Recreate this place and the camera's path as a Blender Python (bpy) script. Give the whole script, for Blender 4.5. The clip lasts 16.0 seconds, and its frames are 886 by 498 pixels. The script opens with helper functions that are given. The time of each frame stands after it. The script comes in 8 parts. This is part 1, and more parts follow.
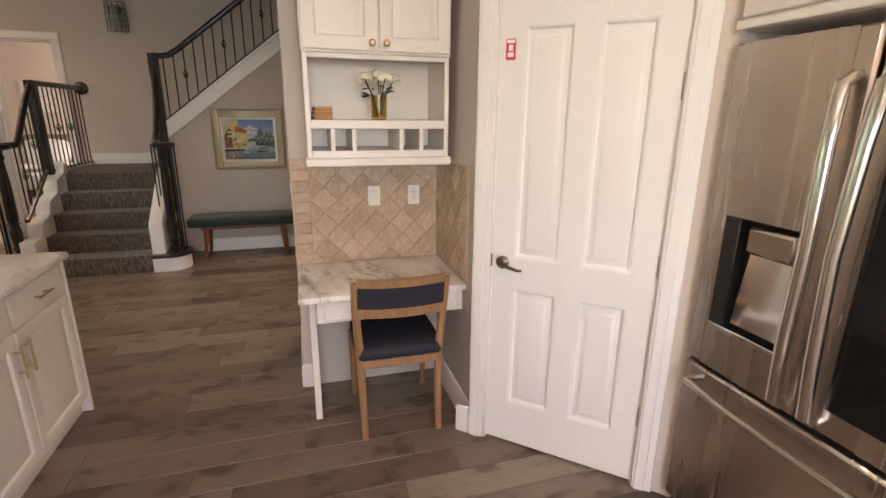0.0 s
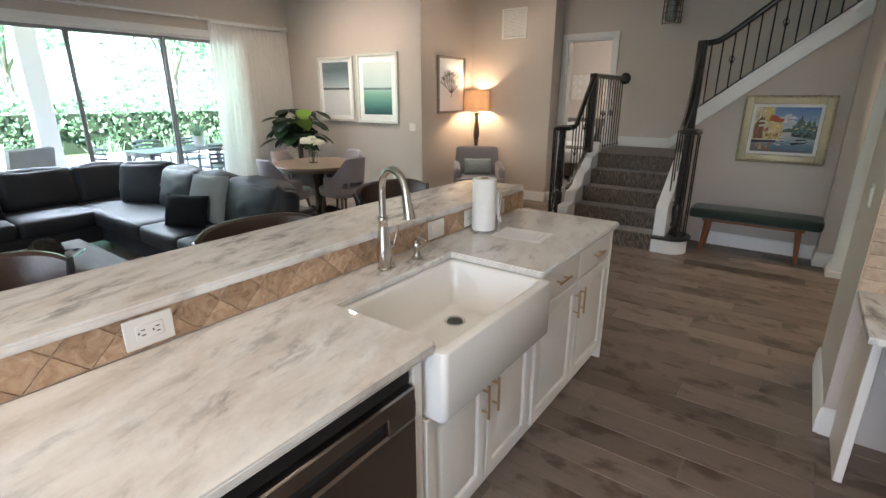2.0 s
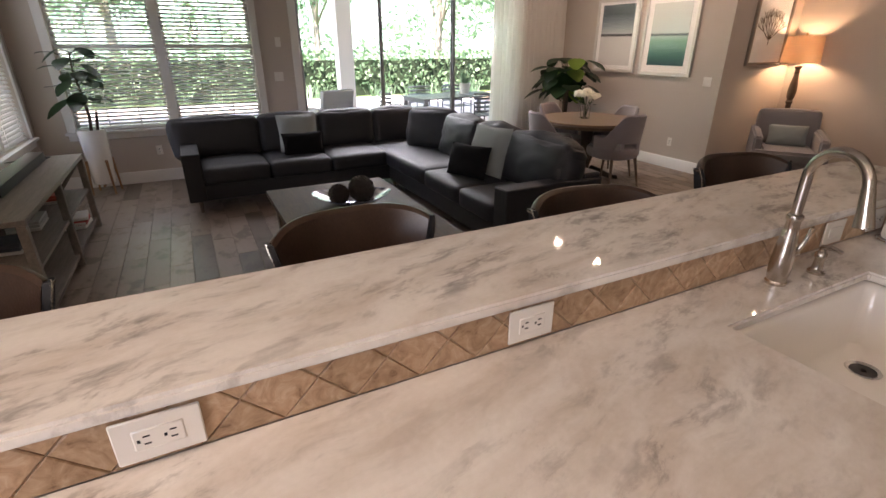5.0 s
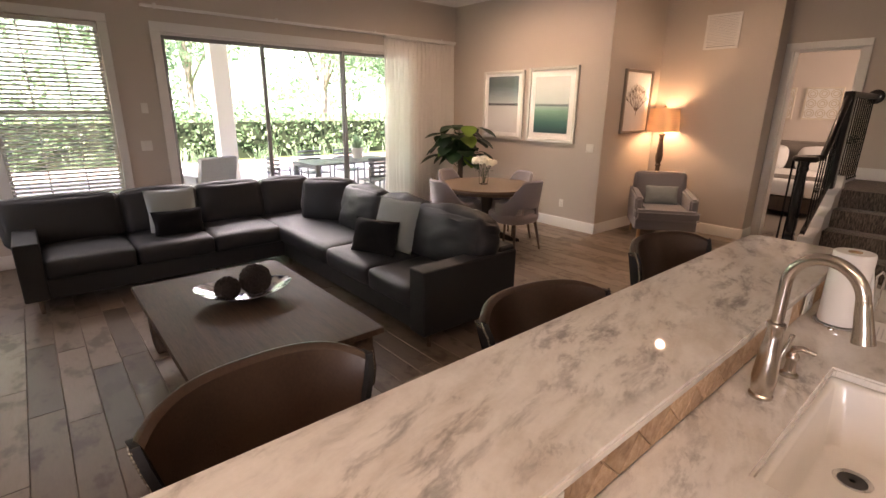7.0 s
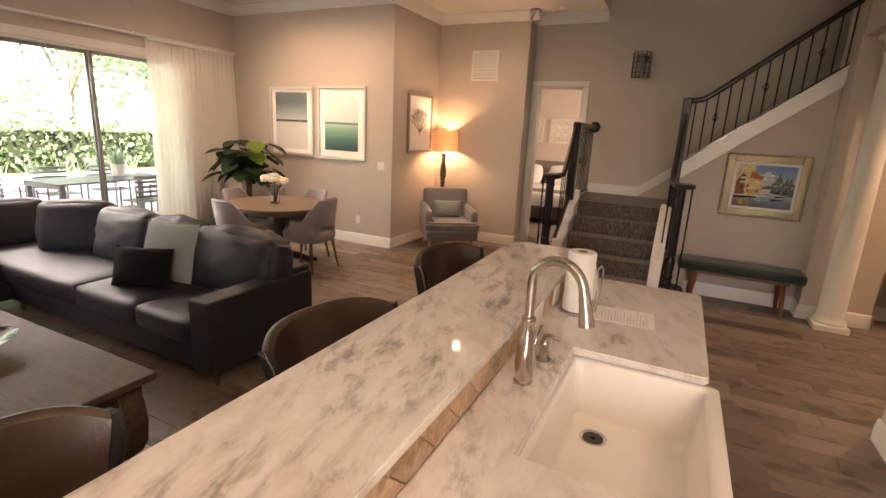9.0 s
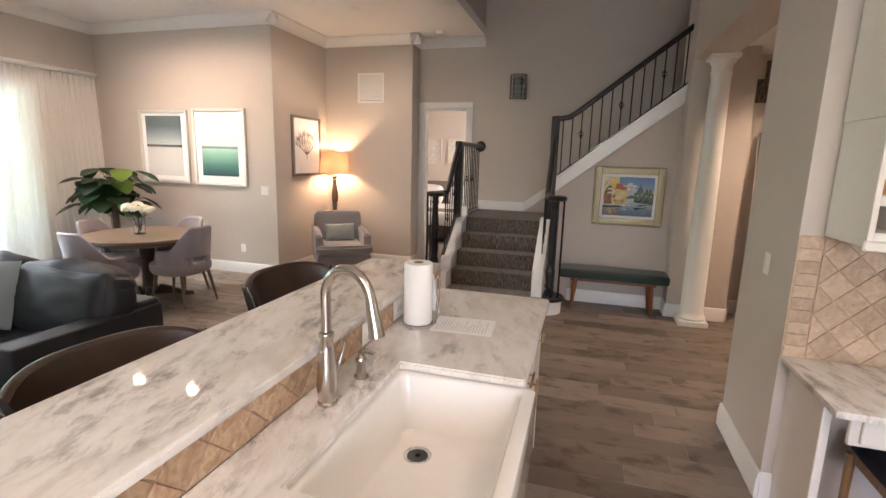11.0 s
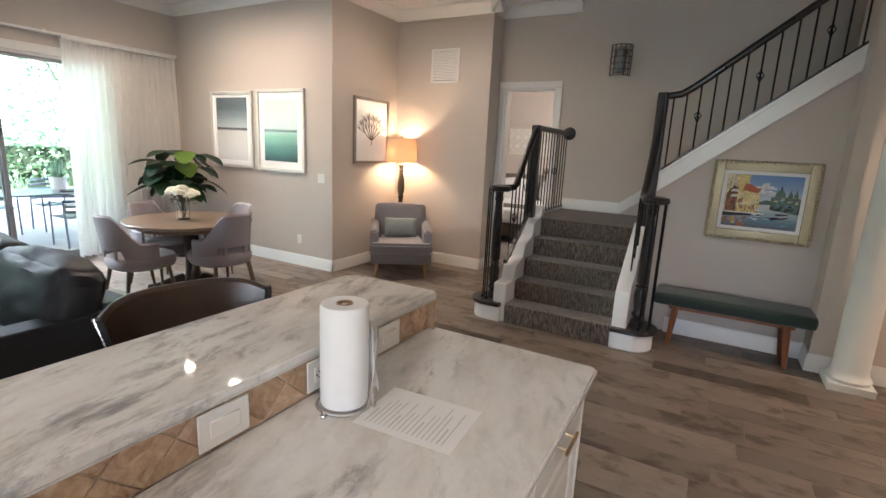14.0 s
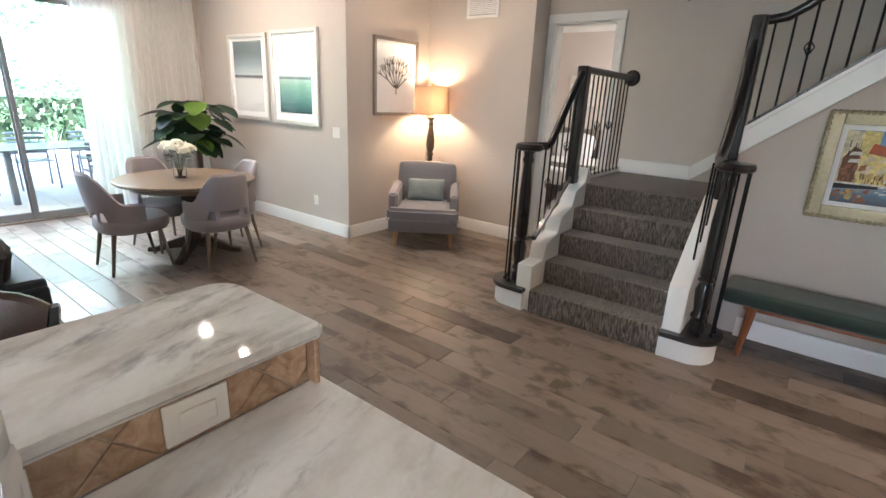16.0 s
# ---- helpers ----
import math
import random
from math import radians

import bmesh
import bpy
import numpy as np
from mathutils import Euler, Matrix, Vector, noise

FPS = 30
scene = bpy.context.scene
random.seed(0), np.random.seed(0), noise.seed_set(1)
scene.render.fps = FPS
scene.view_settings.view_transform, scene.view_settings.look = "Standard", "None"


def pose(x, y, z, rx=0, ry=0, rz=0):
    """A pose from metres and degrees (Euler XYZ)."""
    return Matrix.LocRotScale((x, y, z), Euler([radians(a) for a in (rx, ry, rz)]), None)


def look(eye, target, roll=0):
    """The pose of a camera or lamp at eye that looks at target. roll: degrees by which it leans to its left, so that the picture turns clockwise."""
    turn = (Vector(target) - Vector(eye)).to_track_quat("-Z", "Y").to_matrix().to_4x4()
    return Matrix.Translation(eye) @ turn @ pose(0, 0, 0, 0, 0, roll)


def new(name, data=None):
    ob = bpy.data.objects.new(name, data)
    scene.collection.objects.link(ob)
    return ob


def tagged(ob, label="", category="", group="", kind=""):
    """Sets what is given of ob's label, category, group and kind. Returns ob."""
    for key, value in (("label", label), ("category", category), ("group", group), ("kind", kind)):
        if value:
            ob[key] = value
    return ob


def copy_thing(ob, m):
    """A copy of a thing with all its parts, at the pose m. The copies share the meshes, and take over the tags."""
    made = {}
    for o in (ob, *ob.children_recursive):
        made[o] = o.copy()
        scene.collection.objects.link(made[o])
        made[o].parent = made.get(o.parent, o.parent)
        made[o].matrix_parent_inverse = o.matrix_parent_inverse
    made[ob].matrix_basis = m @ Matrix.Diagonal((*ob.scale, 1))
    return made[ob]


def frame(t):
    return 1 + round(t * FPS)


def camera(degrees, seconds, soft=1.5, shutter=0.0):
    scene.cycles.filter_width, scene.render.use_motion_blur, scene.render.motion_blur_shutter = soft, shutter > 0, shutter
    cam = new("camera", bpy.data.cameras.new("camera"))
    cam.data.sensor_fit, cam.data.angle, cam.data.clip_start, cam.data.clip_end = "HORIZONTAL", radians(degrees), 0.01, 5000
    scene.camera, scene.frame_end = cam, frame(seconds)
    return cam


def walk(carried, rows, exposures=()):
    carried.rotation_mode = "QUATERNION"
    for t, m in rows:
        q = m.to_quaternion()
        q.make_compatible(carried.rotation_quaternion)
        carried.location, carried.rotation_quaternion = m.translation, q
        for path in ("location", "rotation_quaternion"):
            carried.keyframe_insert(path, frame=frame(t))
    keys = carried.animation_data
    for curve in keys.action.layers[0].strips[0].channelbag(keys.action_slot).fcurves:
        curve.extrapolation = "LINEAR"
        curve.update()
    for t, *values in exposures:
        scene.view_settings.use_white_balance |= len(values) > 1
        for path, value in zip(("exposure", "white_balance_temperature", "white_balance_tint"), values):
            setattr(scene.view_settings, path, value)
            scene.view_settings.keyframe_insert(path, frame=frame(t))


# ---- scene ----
cam = camera(85.5, 16.0)
PATH = [
    (0, (0.01, 0.071, 1.612), (0.556, 1.917, 1.07), 0.6),
    (0.5, (-0.138, 0.128, 1.609), (-0.023, 2.05, 1.068), 0.5),
    (1, (-0.267, 0.12, 1.616), (-0.607, 2.009, 1.055), 0.1),
    (1.5, (-0.352, 0.086, 1.622), (-1.125, 1.838, 1.043), -0.0),
    (2, (-0.375, 0.019, 1.627), (-1.503, 1.556, 1.022), 0.0),
    (2.5, (-0.389, -0.067, 1.634), (-1.765, 1.228, 0.977), 0.1),
    (3, (-0.416, -0.137, 1.639), (-1.93, 0.953, 0.917), 0.3),
    (3.5, (-0.509, -0.186, 1.637), (-2.094, 0.748, 0.853), 0.3),
    (3.7, (-0.58, -0.196, 1.639), (-2.18, 0.686, 0.827), 0.3),
    (5.8, (-1.207, -0.051, 1.615), (-2.848, 0.789, 0.839), 0.1),
    (6, (-1.256, -0.031, 1.619), (-2.881, 0.867, 0.876), -0.1),
    (6.5, (-1.343, -0.031, 1.671), (-2.908, 1.032, 1.022), -0.1),
    (7, (-1.411, -0.057, 1.713), (-2.869, 1.189, 1.143), 0.7),
    (7.5, (-1.427, -0.057, 1.727), (-2.75, 1.349, 1.205), 1.0),
    (8, (-1.417, -0.041, 1.728), (-2.596, 1.495, 1.226), 1.5),
    (8.5, (-1.393, -0.018, 1.724), (-2.406, 1.634, 1.231), 2.3),
    (9, (-1.362, -0.001, 1.722), (-2.204, 1.748, 1.243), 2.9),
    (9.5, (-1.301, 0.033, 1.716), (-1.989, 1.856, 1.265), 2.8),
    (10, (-1.209, 0.096, 1.693), (-1.783, 1.97, 1.295), 2.0),
    (10.2, (-1.157, 0.12, 1.69), (-1.702, 2.008, 1.315), 1.5),
    (12.3, (-0.922, 0.614, 1.647), (-1.6, 2.457, 1.266), 1.8),
    (12.5, (-0.914, 0.715, 1.678), (-1.636, 2.538, 1.283), 2.0),
    (13, (-0.946, 0.86, 1.651), (-1.757, 2.645, 1.258), 2.6),
    (13.5, (-0.923, 1.074, 1.631), (-1.81, 2.823, 1.237), 2.6),
    (14, (-0.906, 1.288, 1.623), (-1.855, 3.0, 1.213), 2.7),
    (14.5, (-0.952, 1.515, 1.594), (-1.918, 3.208, 1.143), 2.7),
    (15, (-1.005, 1.77, 1.621), (-2.006, 3.425, 1.114), 2.5),
    (15.5, (-1.002, 1.962, 1.593), (-2.061, 3.568, 1.046), 2.5),
    (16, (-0.946, 2.21, 1.605), (-2.091, 3.736, 1.004), 2.6),
]
EXPOSURES = [(0.0, 3.05, 7000, 22), (0.5, 3.05, 6500, 13), (1.0, 3.25, 6100, 12), (1.5, 3.2, 5800, 11), (2.5, 2.5, 5900, 10), (3.0, 2.1, 6200, 15), (3.5, 1.88, 7200, 25), (6.0, 2.5, 6800, 26), (6.5, 2.5, 7000, 25), (7.0, 2.6, 7800, 32), (7.5, 2.65, 8100, 31), (8.5, 2.8, 8800, 32), (9.5, 3.1, 7900, 26), (10.0, 3.2, 7300, 24), (12.5, 3.4, 5900, 15), (14.0, 3.2, 5900, 14), (15.0, 3.2, 5800, 14), (16.0, 3.5, 5700, 12)]
walk(cam, [(t, look(eye, target, roll)) for t, eye, target, roll in PATH], EXPOSURES)

# ---- world, sun and large lights ----
world = bpy.data.worlds.new("sky")
scene.world = world
world.use_nodes = True
wn = world.node_tree.nodes
sky = wn.new("ShaderNodeTexSky")
sky.sky_type, sky.sun_disc = "NISHITA", False
sky.sun_elevation, sky.sun_rotation = radians(52), radians(200)
wn["Background"].inputs["Strength"].default_value = 0.15
world.node_tree.links.new(sky.outputs[0], wn["Background"].inputs["Color"])
sun = new("sun", bpy.data.lights.new("sun", "SUN"))
sun.data.energy, sun.data.angle, sun.data.color = 5.0, radians(0.6), (1.0, 0.95, 0.87)
sun.matrix_world = look((0, 0, 10), (-4.6, 2.2, 3.0))


def area_lamp(name, m, sx, sy, power, colour, spread=180):
    lamp = new(name, bpy.data.lights.new(name, "AREA"))
    lamp.data.shape, lamp.data.size, lamp.data.size_y = "RECTANGLE", sx, sy
    lamp.data.energy, lamp.data.color, lamp.data.spread = power, colour, radians(spread)
    lamp.matrix_world = m
    return lamp


DAY = (0.86, 0.94, 1.0)
DOWN = math.tan(radians(56))
area_lamp("daylight_slider", look((-8.19, 2.8, 2.22), (-7.19, 2.8, 2.22 - DOWN)), 2.6, 0.45, 10, DAY, 92)
area_lamp("daylight_window", look((-7.96, -0.25, 2.30), (-6.96, -0.25, 2.30 - DOWN)), 1.8, 0.35, 0.9, DAY, 92)
area_lamp("daylight_side_window", look((-7.1, -1.65, 2.30), (-7.1, -0.65, 2.30 - DOWN)), 1.6, 0.35, 0.9, DAY, 92)
# Added fill lamp high in the foyer; no window stands behind it.
area_lamp("foyer_fill_lamp", look((2.9, 5.0, 4.4), (-2, 6.0, 1.5)), 1.6, 1.4, 8, DAY)
# Added fill lamp at the unseen south end of the kitchen.
area_lamp("kitchen_fill_lamp", look((0.0, -3.14, 1.75), (-0.6, 3, 0.9)), 1.7, 1.1, 10, DAY)

# ---- materials ----


def nodes_of(name):
    m = bpy.data.materials.new(name)
    m.use_nodes = True
    return m, m.node_tree.nodes, m.node_tree.links, m.node_tree.nodes["Principled BSDF"]


def coords(nodes, links, scale=(1, 1, 1), source="Object"):
    tc, mp = nodes.new("ShaderNodeTexCoord"), nodes.new("ShaderNodeMapping")
    mp.inputs["Scale"].default_value = scale
    links.new(tc.outputs[source], mp.inputs["Vector"])
    return mp.outputs["Vector"]


def noise_tex(nodes, links, vector, scale, detail=4.0, rough=0.55, distort=0.0):
    n = nodes.new("ShaderNodeTexNoise")
    n.inputs["Scale"].default_value, n.inputs["Detail"].default_value = scale, detail
    n.inputs["Roughness"].default_value, n.inputs["Distortion"].default_value = rough, distort
    links.new(vector, n.inputs["Vector"])
    return n.outputs["Fac"]


def ramp(nodes, links, fac, stops):
    r = nodes.new("ShaderNodeValToRGB")
    e = r.color_ramp.elements
    while len(e) < len(stops):
        e.new(0.5)
    for el, (p, c) in zip(e, stops):
        el.position, el.color = p, (*c, 1)
    links.new(fac, r.inputs["Fac"])
    return r.outputs["Color"]


def blend(nodes, links, a, b, fac, mode="MIX"):
    x = nodes.new("ShaderNodeMix")
    x.data_type, x.blend_type = "RGBA", mode
    for sock, v in ((x.inputs["Factor"], fac), (x.inputs["A"], a), (x.inputs["B"], b)):
        if hasattr(v, "links"):
            links.new(v, sock)
        elif isinstance(v, (int, float)):
            sock.default_value = v
        else:
            sock.default_value = (*v, 1)
    return x.outputs["Result"]


def bump(nodes, links, bsdf, height, strength, distance=0.01):
    b = nodes.new("ShaderNodeBump")
    b.inputs["Strength"].default_value, b.inputs["Distance"].default_value = strength, distance
    links.new(height, b.inputs["Height"])
    links.new(b.outputs["Normal"], bsdf.inputs["Normal"])


def rough_range(nodes, links, bsdf, fac, lo, hi):
    r = nodes.new("ShaderNodeMapRange")
    r.inputs["To Min"].default_value, r.inputs["To Max"].default_value = lo, hi
    links.new(fac, r.inputs["Value"])
    links.new(r.outputs["Result"], bsdf.inputs["Roughness"])


def surface(name, c, rough=0.5, metal=0.0, vary=0.12, big=1.2, small=40.0, relief=0.1, stretch=(1, 1, 1), random_tone=0.0, spec=0.5, coat=0.0, sheen=0.0):
    """Colour with a broad and a fine variation, gloss that varies, and fine relief."""
    m, n, l, b = nodes_of(name)
    v = coords(n, l, stretch)
    lo, hi = tuple(x * (1 - vary) for x in c), tuple(min(1, x * (1 + vary)) for x in c)
    f1, f2 = noise_tex(n, l, v, big, 5), noise_tex(n, l, v, small, 4)
    col = blend(n, l, ramp(n, l, f1, ((0.3, lo), (0.7, hi))), ramp(n, l, f2, ((0.3, lo), (0.7, hi))), 0.45)
    if random_tone:
        oi = n.new("ShaderNodeObjectInfo")
        k = 1 - random_tone
        col = blend(n, l, col, ramp(n, l, oi.outputs["Random"], ((0.0, (k, k, k)), (1.0, (1, 1, 1)))), 1.0, "MULTIPLY")
    l.new(col, b.inputs["Base Color"])
    b.inputs["Metallic"].default_value, b.inputs["Specular IOR Level"].default_value = metal, spec
    b.inputs["Coat Weight"].default_value, b.inputs["Sheen Weight"].default_value = coat, sheen
    rough_range(n, l, b, f1, max(0.02, rough * 0.85), min(1, rough * 1.15))
    if relief:
        bump(n, l, b, f2, relief, 0.004)
    return m


def wood(name, dark, light, axis="x", rough=0.4, grain=1.0, random_tone=0.0, coat=0.0):
    """Grain runs along the given local axis."""
    m, n, l, b = nodes_of(name)
    sc = {"x": (1.2, 14, 14), "y": (14, 1.2, 14), "z": (14, 14, 1.2)}[axis]
    v = coords(n, l, tuple(s * grain for s in sc))
    f1, f2 = noise_tex(n, l, v, 1.6, 6, 0.6, 0.8), noise_tex(n, l, v, 9, 5, 0.7)
    col = blend(n, l, ramp(n, l, f1, ((0.3, dark), (0.72, light))), ramp(n, l, f2, ((0.35, dark), (0.65, light))), 0.4)
    if random_tone:
        oi = n.new("ShaderNodeObjectInfo")
        k = 1 - random_tone
        col = blend(n, l, col, ramp(n, l, oi.outputs["Random"], ((0.0, (k, k, k)), (1.0, (1, 1, 1)))), 1.0, "MULTIPLY")
    l.new(col, b.inputs["Base Color"])
    rough_range(n, l, b, f1, rough * 0.85, min(1, rough * 1.2))
    b.inputs["Coat Weight"].default_value = coat
    bump(n, l, b, f2, 0.12, 0.003)
    return m


def marble_material():
    """White stone with soft grey-brown drifts and thin darker veins that run the length of the slab."""
    m, n, l, b = nodes_of("polished_marble")
    turn_map, long_map = n.new("ShaderNodeMapping"), n.new("ShaderNodeMapping")
    v = coords(n, l)
    turn_map.inputs["Rotation"].default_value = (0, 0, radians(-17))
    long_map.inputs["Scale"].default_value = (2.9, 1.0, 1.0)
    l.new(v, turn_map.inputs["Vector"])
    l.new(turn_map.outputs[0], long_map.inputs["Vector"])
    warp = noise_tex(n, l, v, 2.2, 4, 0.55)
    add = n.new("ShaderNodeVectorMath")
    add.operation = "MULTIPLY_ADD"
    l.new(warp, add.inputs[0])
    add.inputs[1].default_value = (0.42, 0.2, 0.1)
    l.new(long_map.outputs[0], add.inputs[2])
    w = add.outputs[0]
    f1, f2, f3 = noise_tex(n, l, w, 1.5, 5, 0.6), noise_tex(n, l, w, 5.6, 9, 0.68, 0.1), noise_tex(n, l, v, 60, 4)
    base = ramp(n, l, noise_tex(n, l, w, 2.4, 6, 0.62), ((0.36, (0.66, 0.61, 0.555)), (0.50, (0.76, 0.73, 0.69)), (0.60, (0.82, 0.80, 0.765))))
    streaks = ramp(n, l, f2, ((0.35, (0.41, 0.405, 0.41)), (0.43, (0.66, 0.65, 0.65)), (0.49, (0.92, 0.92, 0.92)), (0.56, (1, 1, 1))))
    patch = ramp(n, l, f1, ((0.47, (0.20, 0.20, 0.20)), (0.60, (0.95, 0.95, 0.95))))
    veined = blend(n, l, base, blend(n, l, base, streaks, 1.0, "MULTIPLY"), patch)
    l.new(blend(n, l, veined, ramp(n, l, f3, ((0.3, (0.95, 0.95, 0.94)), (0.7, (1, 1, 1)))), 1.0, "MULTIPLY"), b.inputs["Base Color"])
    rough_range(n, l, b, f3, 0.02, 0.06)
    b.inputs["Specular IOR Level"].default_value = 0.5
    return m


def travertine_material(name, tones, pits):
    m, n, l, b = nodes_of(name)
    v = coords(n, l)
    oi = n.new("ShaderNodeObjectInfo")
    shift = n.new("ShaderNodeVectorMath")
    shift.operation = "MULTIPLY_ADD"
    l.new(oi.outputs["Random"], shift.inputs[0])
    shift.inputs[1].default_value = (7, 5, 3)
    l.new(v, shift.inputs[2])
    w = shift.outputs[0]
    f1, f2 = noise_tex(n, l, w, 22, 6, 0.65, 1.2), noise_tex(n, l, w, 120, 4)
    col = blend(n, l, ramp(n, l, f1, ((0.3, tones[0]), (0.5, tones[1]), (0.7, tones[2]))), ramp(n, l, oi.outputs["Random"], ((0, (0.72, 0.70, 0.66)), (1, (1, 1, 1)))), 1.0, "MULTIPLY")
    dark = ramp(n, l, f1, ((0.28, (0.5, 0.42, 0.36)), (0.36, (1, 1, 1))))
    l.new(blend(n, l, col, dark, pits, "MULTIPLY"), b.inputs["Base Color"])
    rough_range(n, l, b, f2, 0.4, 0.7)
    bump(n, l, b, f1, 0.5, 0.004)
    return m


def plank_material():
    """Wood-look floor: each piece in its own tone, grain along its length, a few smoky stains."""
    m, n, l, b = nodes_of("grey_brown_plank")
    v = coords(n, l)
    geo, oi = n.new("ShaderNodeNewGeometry"), n.new("ShaderNodeObjectInfo")
    mix = n.new("ShaderNodeMath")
    mix.operation = "ADD"
    l.new(geo.outputs["Random Per Island"], mix.inputs[0])
    l.new(oi.outputs["Random"], mix.inputs[1])
    frac = n.new("ShaderNodeMath")
    frac.operation = "FRACT"
    l.new(mix.outputs[0], frac.inputs[0])
    shift = n.new("ShaderNodeVectorMath")
    shift.operation = "MULTIPLY_ADD"
    l.new(frac.outputs[0], shift.inputs[0])
    shift.inputs[1].default_value = (13, 9, 5)
    l.new(v, shift.inputs[2])
    st = n.new("ShaderNodeMapping")
    st.inputs["Scale"].default_value = (1.3, 9, 1)
    l.new(shift.outputs[0], st.inputs["Vector"])
    g1, g2 = noise_tex(n, l, st.outputs[0], 1.5, 6, 0.6, 0.9), noise_tex(n, l, st.outputs[0], 9, 5, 0.7)
    st2 = n.new("ShaderNodeMapping")
    st2.inputs["Scale"].default_value = (2.0, 3.0, 1)
    l.new(shift.outputs[0], st2.inputs["Vector"])
    stain = noise_tex(n, l, st2.outputs[0], 2.3, 4)
    tone = ramp(n, l, frac.outputs[0], ((0.0, (0.078, 0.057, 0.043)), (0.09, (0.128, 0.097, 0.075)), (0.14, (0.178, 0.138, 0.109)), (0.5, (0.210, 0.166, 0.132)), (1.0, (0.285, 0.233, 0.189))))
    grain = blend(n, l, ramp(n, l, g1, ((0.3, (0.72, 0.70, 0.68)), (0.7, (1.0, 1.0, 1.0)))), ramp(n, l, g2, ((0.3, (0.75, 0.73, 0.70)), (0.7, (1, 1, 1)))), 0.5)
    col = blend(n, l, tone, grain, 1.0, "MULTIPLY")
    col = blend(n, l, col, ramp(n, l, stain, ((0.35, (0.42, 0.36, 0.31)), (0.40, (0.62, 0.57, 0.53)), (0.46, (0.93, 0.92, 0.91)), (0.56, (1, 1, 1)))), 0.9, "MULTIPLY")
    l.new(col, b.inputs["Base Color"])
    rough_range(n, l, b, g1, 0.30, 0.46)
    b.inputs["Specular IOR Level"].default_value = 0.4
    bump(n, l, b, g2, 0.08, 0.002)
    return m


def carpet_material():
    m, n, l, b = nodes_of("patterned_carpet")
    v = coords(n, l, (1, 1, 1))
    s = coords(n, l, (85, 30, 14))
    f1, f2 = noise_tex(n, l, s, 1.3, 4, 0.65, 0.3), noise_tex(n, l, v, 220, 3)
    c = ramp(n, l, f1, ((0.38, (0.040, 0.031, 0.025)), (0.5, (0.130, 0.101, 0.080)), (0.62, (0.27, 0.218, 0.172))))
    l.new(blend(n, l, c, ramp(n, l, f2, ((0.3, (0.7, 0.7, 0.7)), (0.7, (1, 1, 1)))), 1.0, "MULTIPLY"), b.inputs["Base Color"])
    b.inputs["Roughness"].default_value, b.inputs["Sheen Weight"].default_value = 0.95, 0.3
    bump(n, l, b, f2, 0.8, 0.006)
    return m


def glass_material(name, tint=(1, 1, 1), rough=0.0, ior=1.45):
    m, n, l, b = nodes_of(name)
    b.inputs["Base Color"].default_value = (*tint, 1)
    b.inputs["Transmission Weight"].default_value, b.inputs["Roughness"].default_value, b.inputs["IOR"].default_value = 1.0, rough, ior
    return m


def sheer_material(name, c, through_part, clear=0.0):
    m, n, l, b = nodes_of(name)
    v = coords(n, l, (1, 1, 1))
    f = noise_tex(n, l, v, 300, 2)
    l.new(ramp(n, l, f, ((0.3, tuple(x * 0.92 for x in c)), (0.7, c))), b.inputs["Base Color"])
    b.inputs["Roughness"].default_value = 0.9
    tr, mx, out = n.new("ShaderNodeBsdfTranslucent"), n.new("ShaderNodeMixShader"), n["Material Output"]
    tr.inputs["Color"].default_value = (*c, 1)
    mx.inputs["Fac"].default_value = through_part
    l.new(b.outputs[0], mx.inputs[1])
    l.new(tr.outputs[0], mx.inputs[2])
    last = mx.outputs[0]
    if clear:
        tp, m2 = n.new("ShaderNodeBsdfTransparent"), n.new("ShaderNodeMixShader")
        m2.inputs["Fac"].default_value = clear
        l.new(last, m2.inputs[1])
        l.new(tp.outputs[0], m2.inputs[2])
        last = m2.outputs[0]
    l.new(last, out.inputs["Surface"])
    return m


def glow_material(name, c, strength):
    m, n, l, b = nodes_of(name)
    b.inputs["Base Color"].default_value = (*c, 1)
    b.inputs["Emission Color"].default_value, b.inputs["Emission Strength"].default_value = (*c, 1), strength
    return m


def leaf_material(name, tones, rough=0.45):
    m, n, l, b = nodes_of(name)
    geo = n.new("ShaderNodeNewGeometry")
    f = noise_tex(n, l, coords(n, l), 9, 3)
    c = blend(n, l, ramp(n, l, geo.outputs["Random Per Island"], tuple((i / (len(tones) - 1), t) for i, t in enumerate(tones))), ramp(n, l, f, ((0.3, (0.7, 0.75, 0.7)), (0.7, (1, 1, 1)))), 0.8, "MULTIPLY")
    l.new(c, b.inputs["Base Color"])
    b.inputs["Roughness"].default_value = rough
    tr, mx = n.new("ShaderNodeBsdfTranslucent"), n.new("ShaderNodeMixShader")
    l.new(c, tr.inputs["Color"])
    mx.inputs["Fac"].default_value = 0.3
    l.new(b.outputs[0], mx.inputs[1])
    l.new(tr.outputs[0], mx.inputs[2])
    l.new(mx.outputs[0], n["Material Output"].inputs["Surface"])
    return m


M_WALL = surface("greige_wall_paint", (0.56, 0.495, 0.44), 0.75, vary=0.03, small=160, relief=0.06)
M_CEIL = surface("white_ceiling_paint", (0.84, 0.82, 0.79), 0.85, vary=0.03, small=120, relief=0.08)
M_TRIM = surface("white_trim_paint", (0.78, 0.765, 0.74), 0.35, vary=0.03, small=60, relief=0.03)
M_CAB = surface("cream_cabinet_paint", (0.76, 0.72, 0.66), 0.38, vary=0.03, small=70, relief=0.04)
M_MARBLE = marble_material()
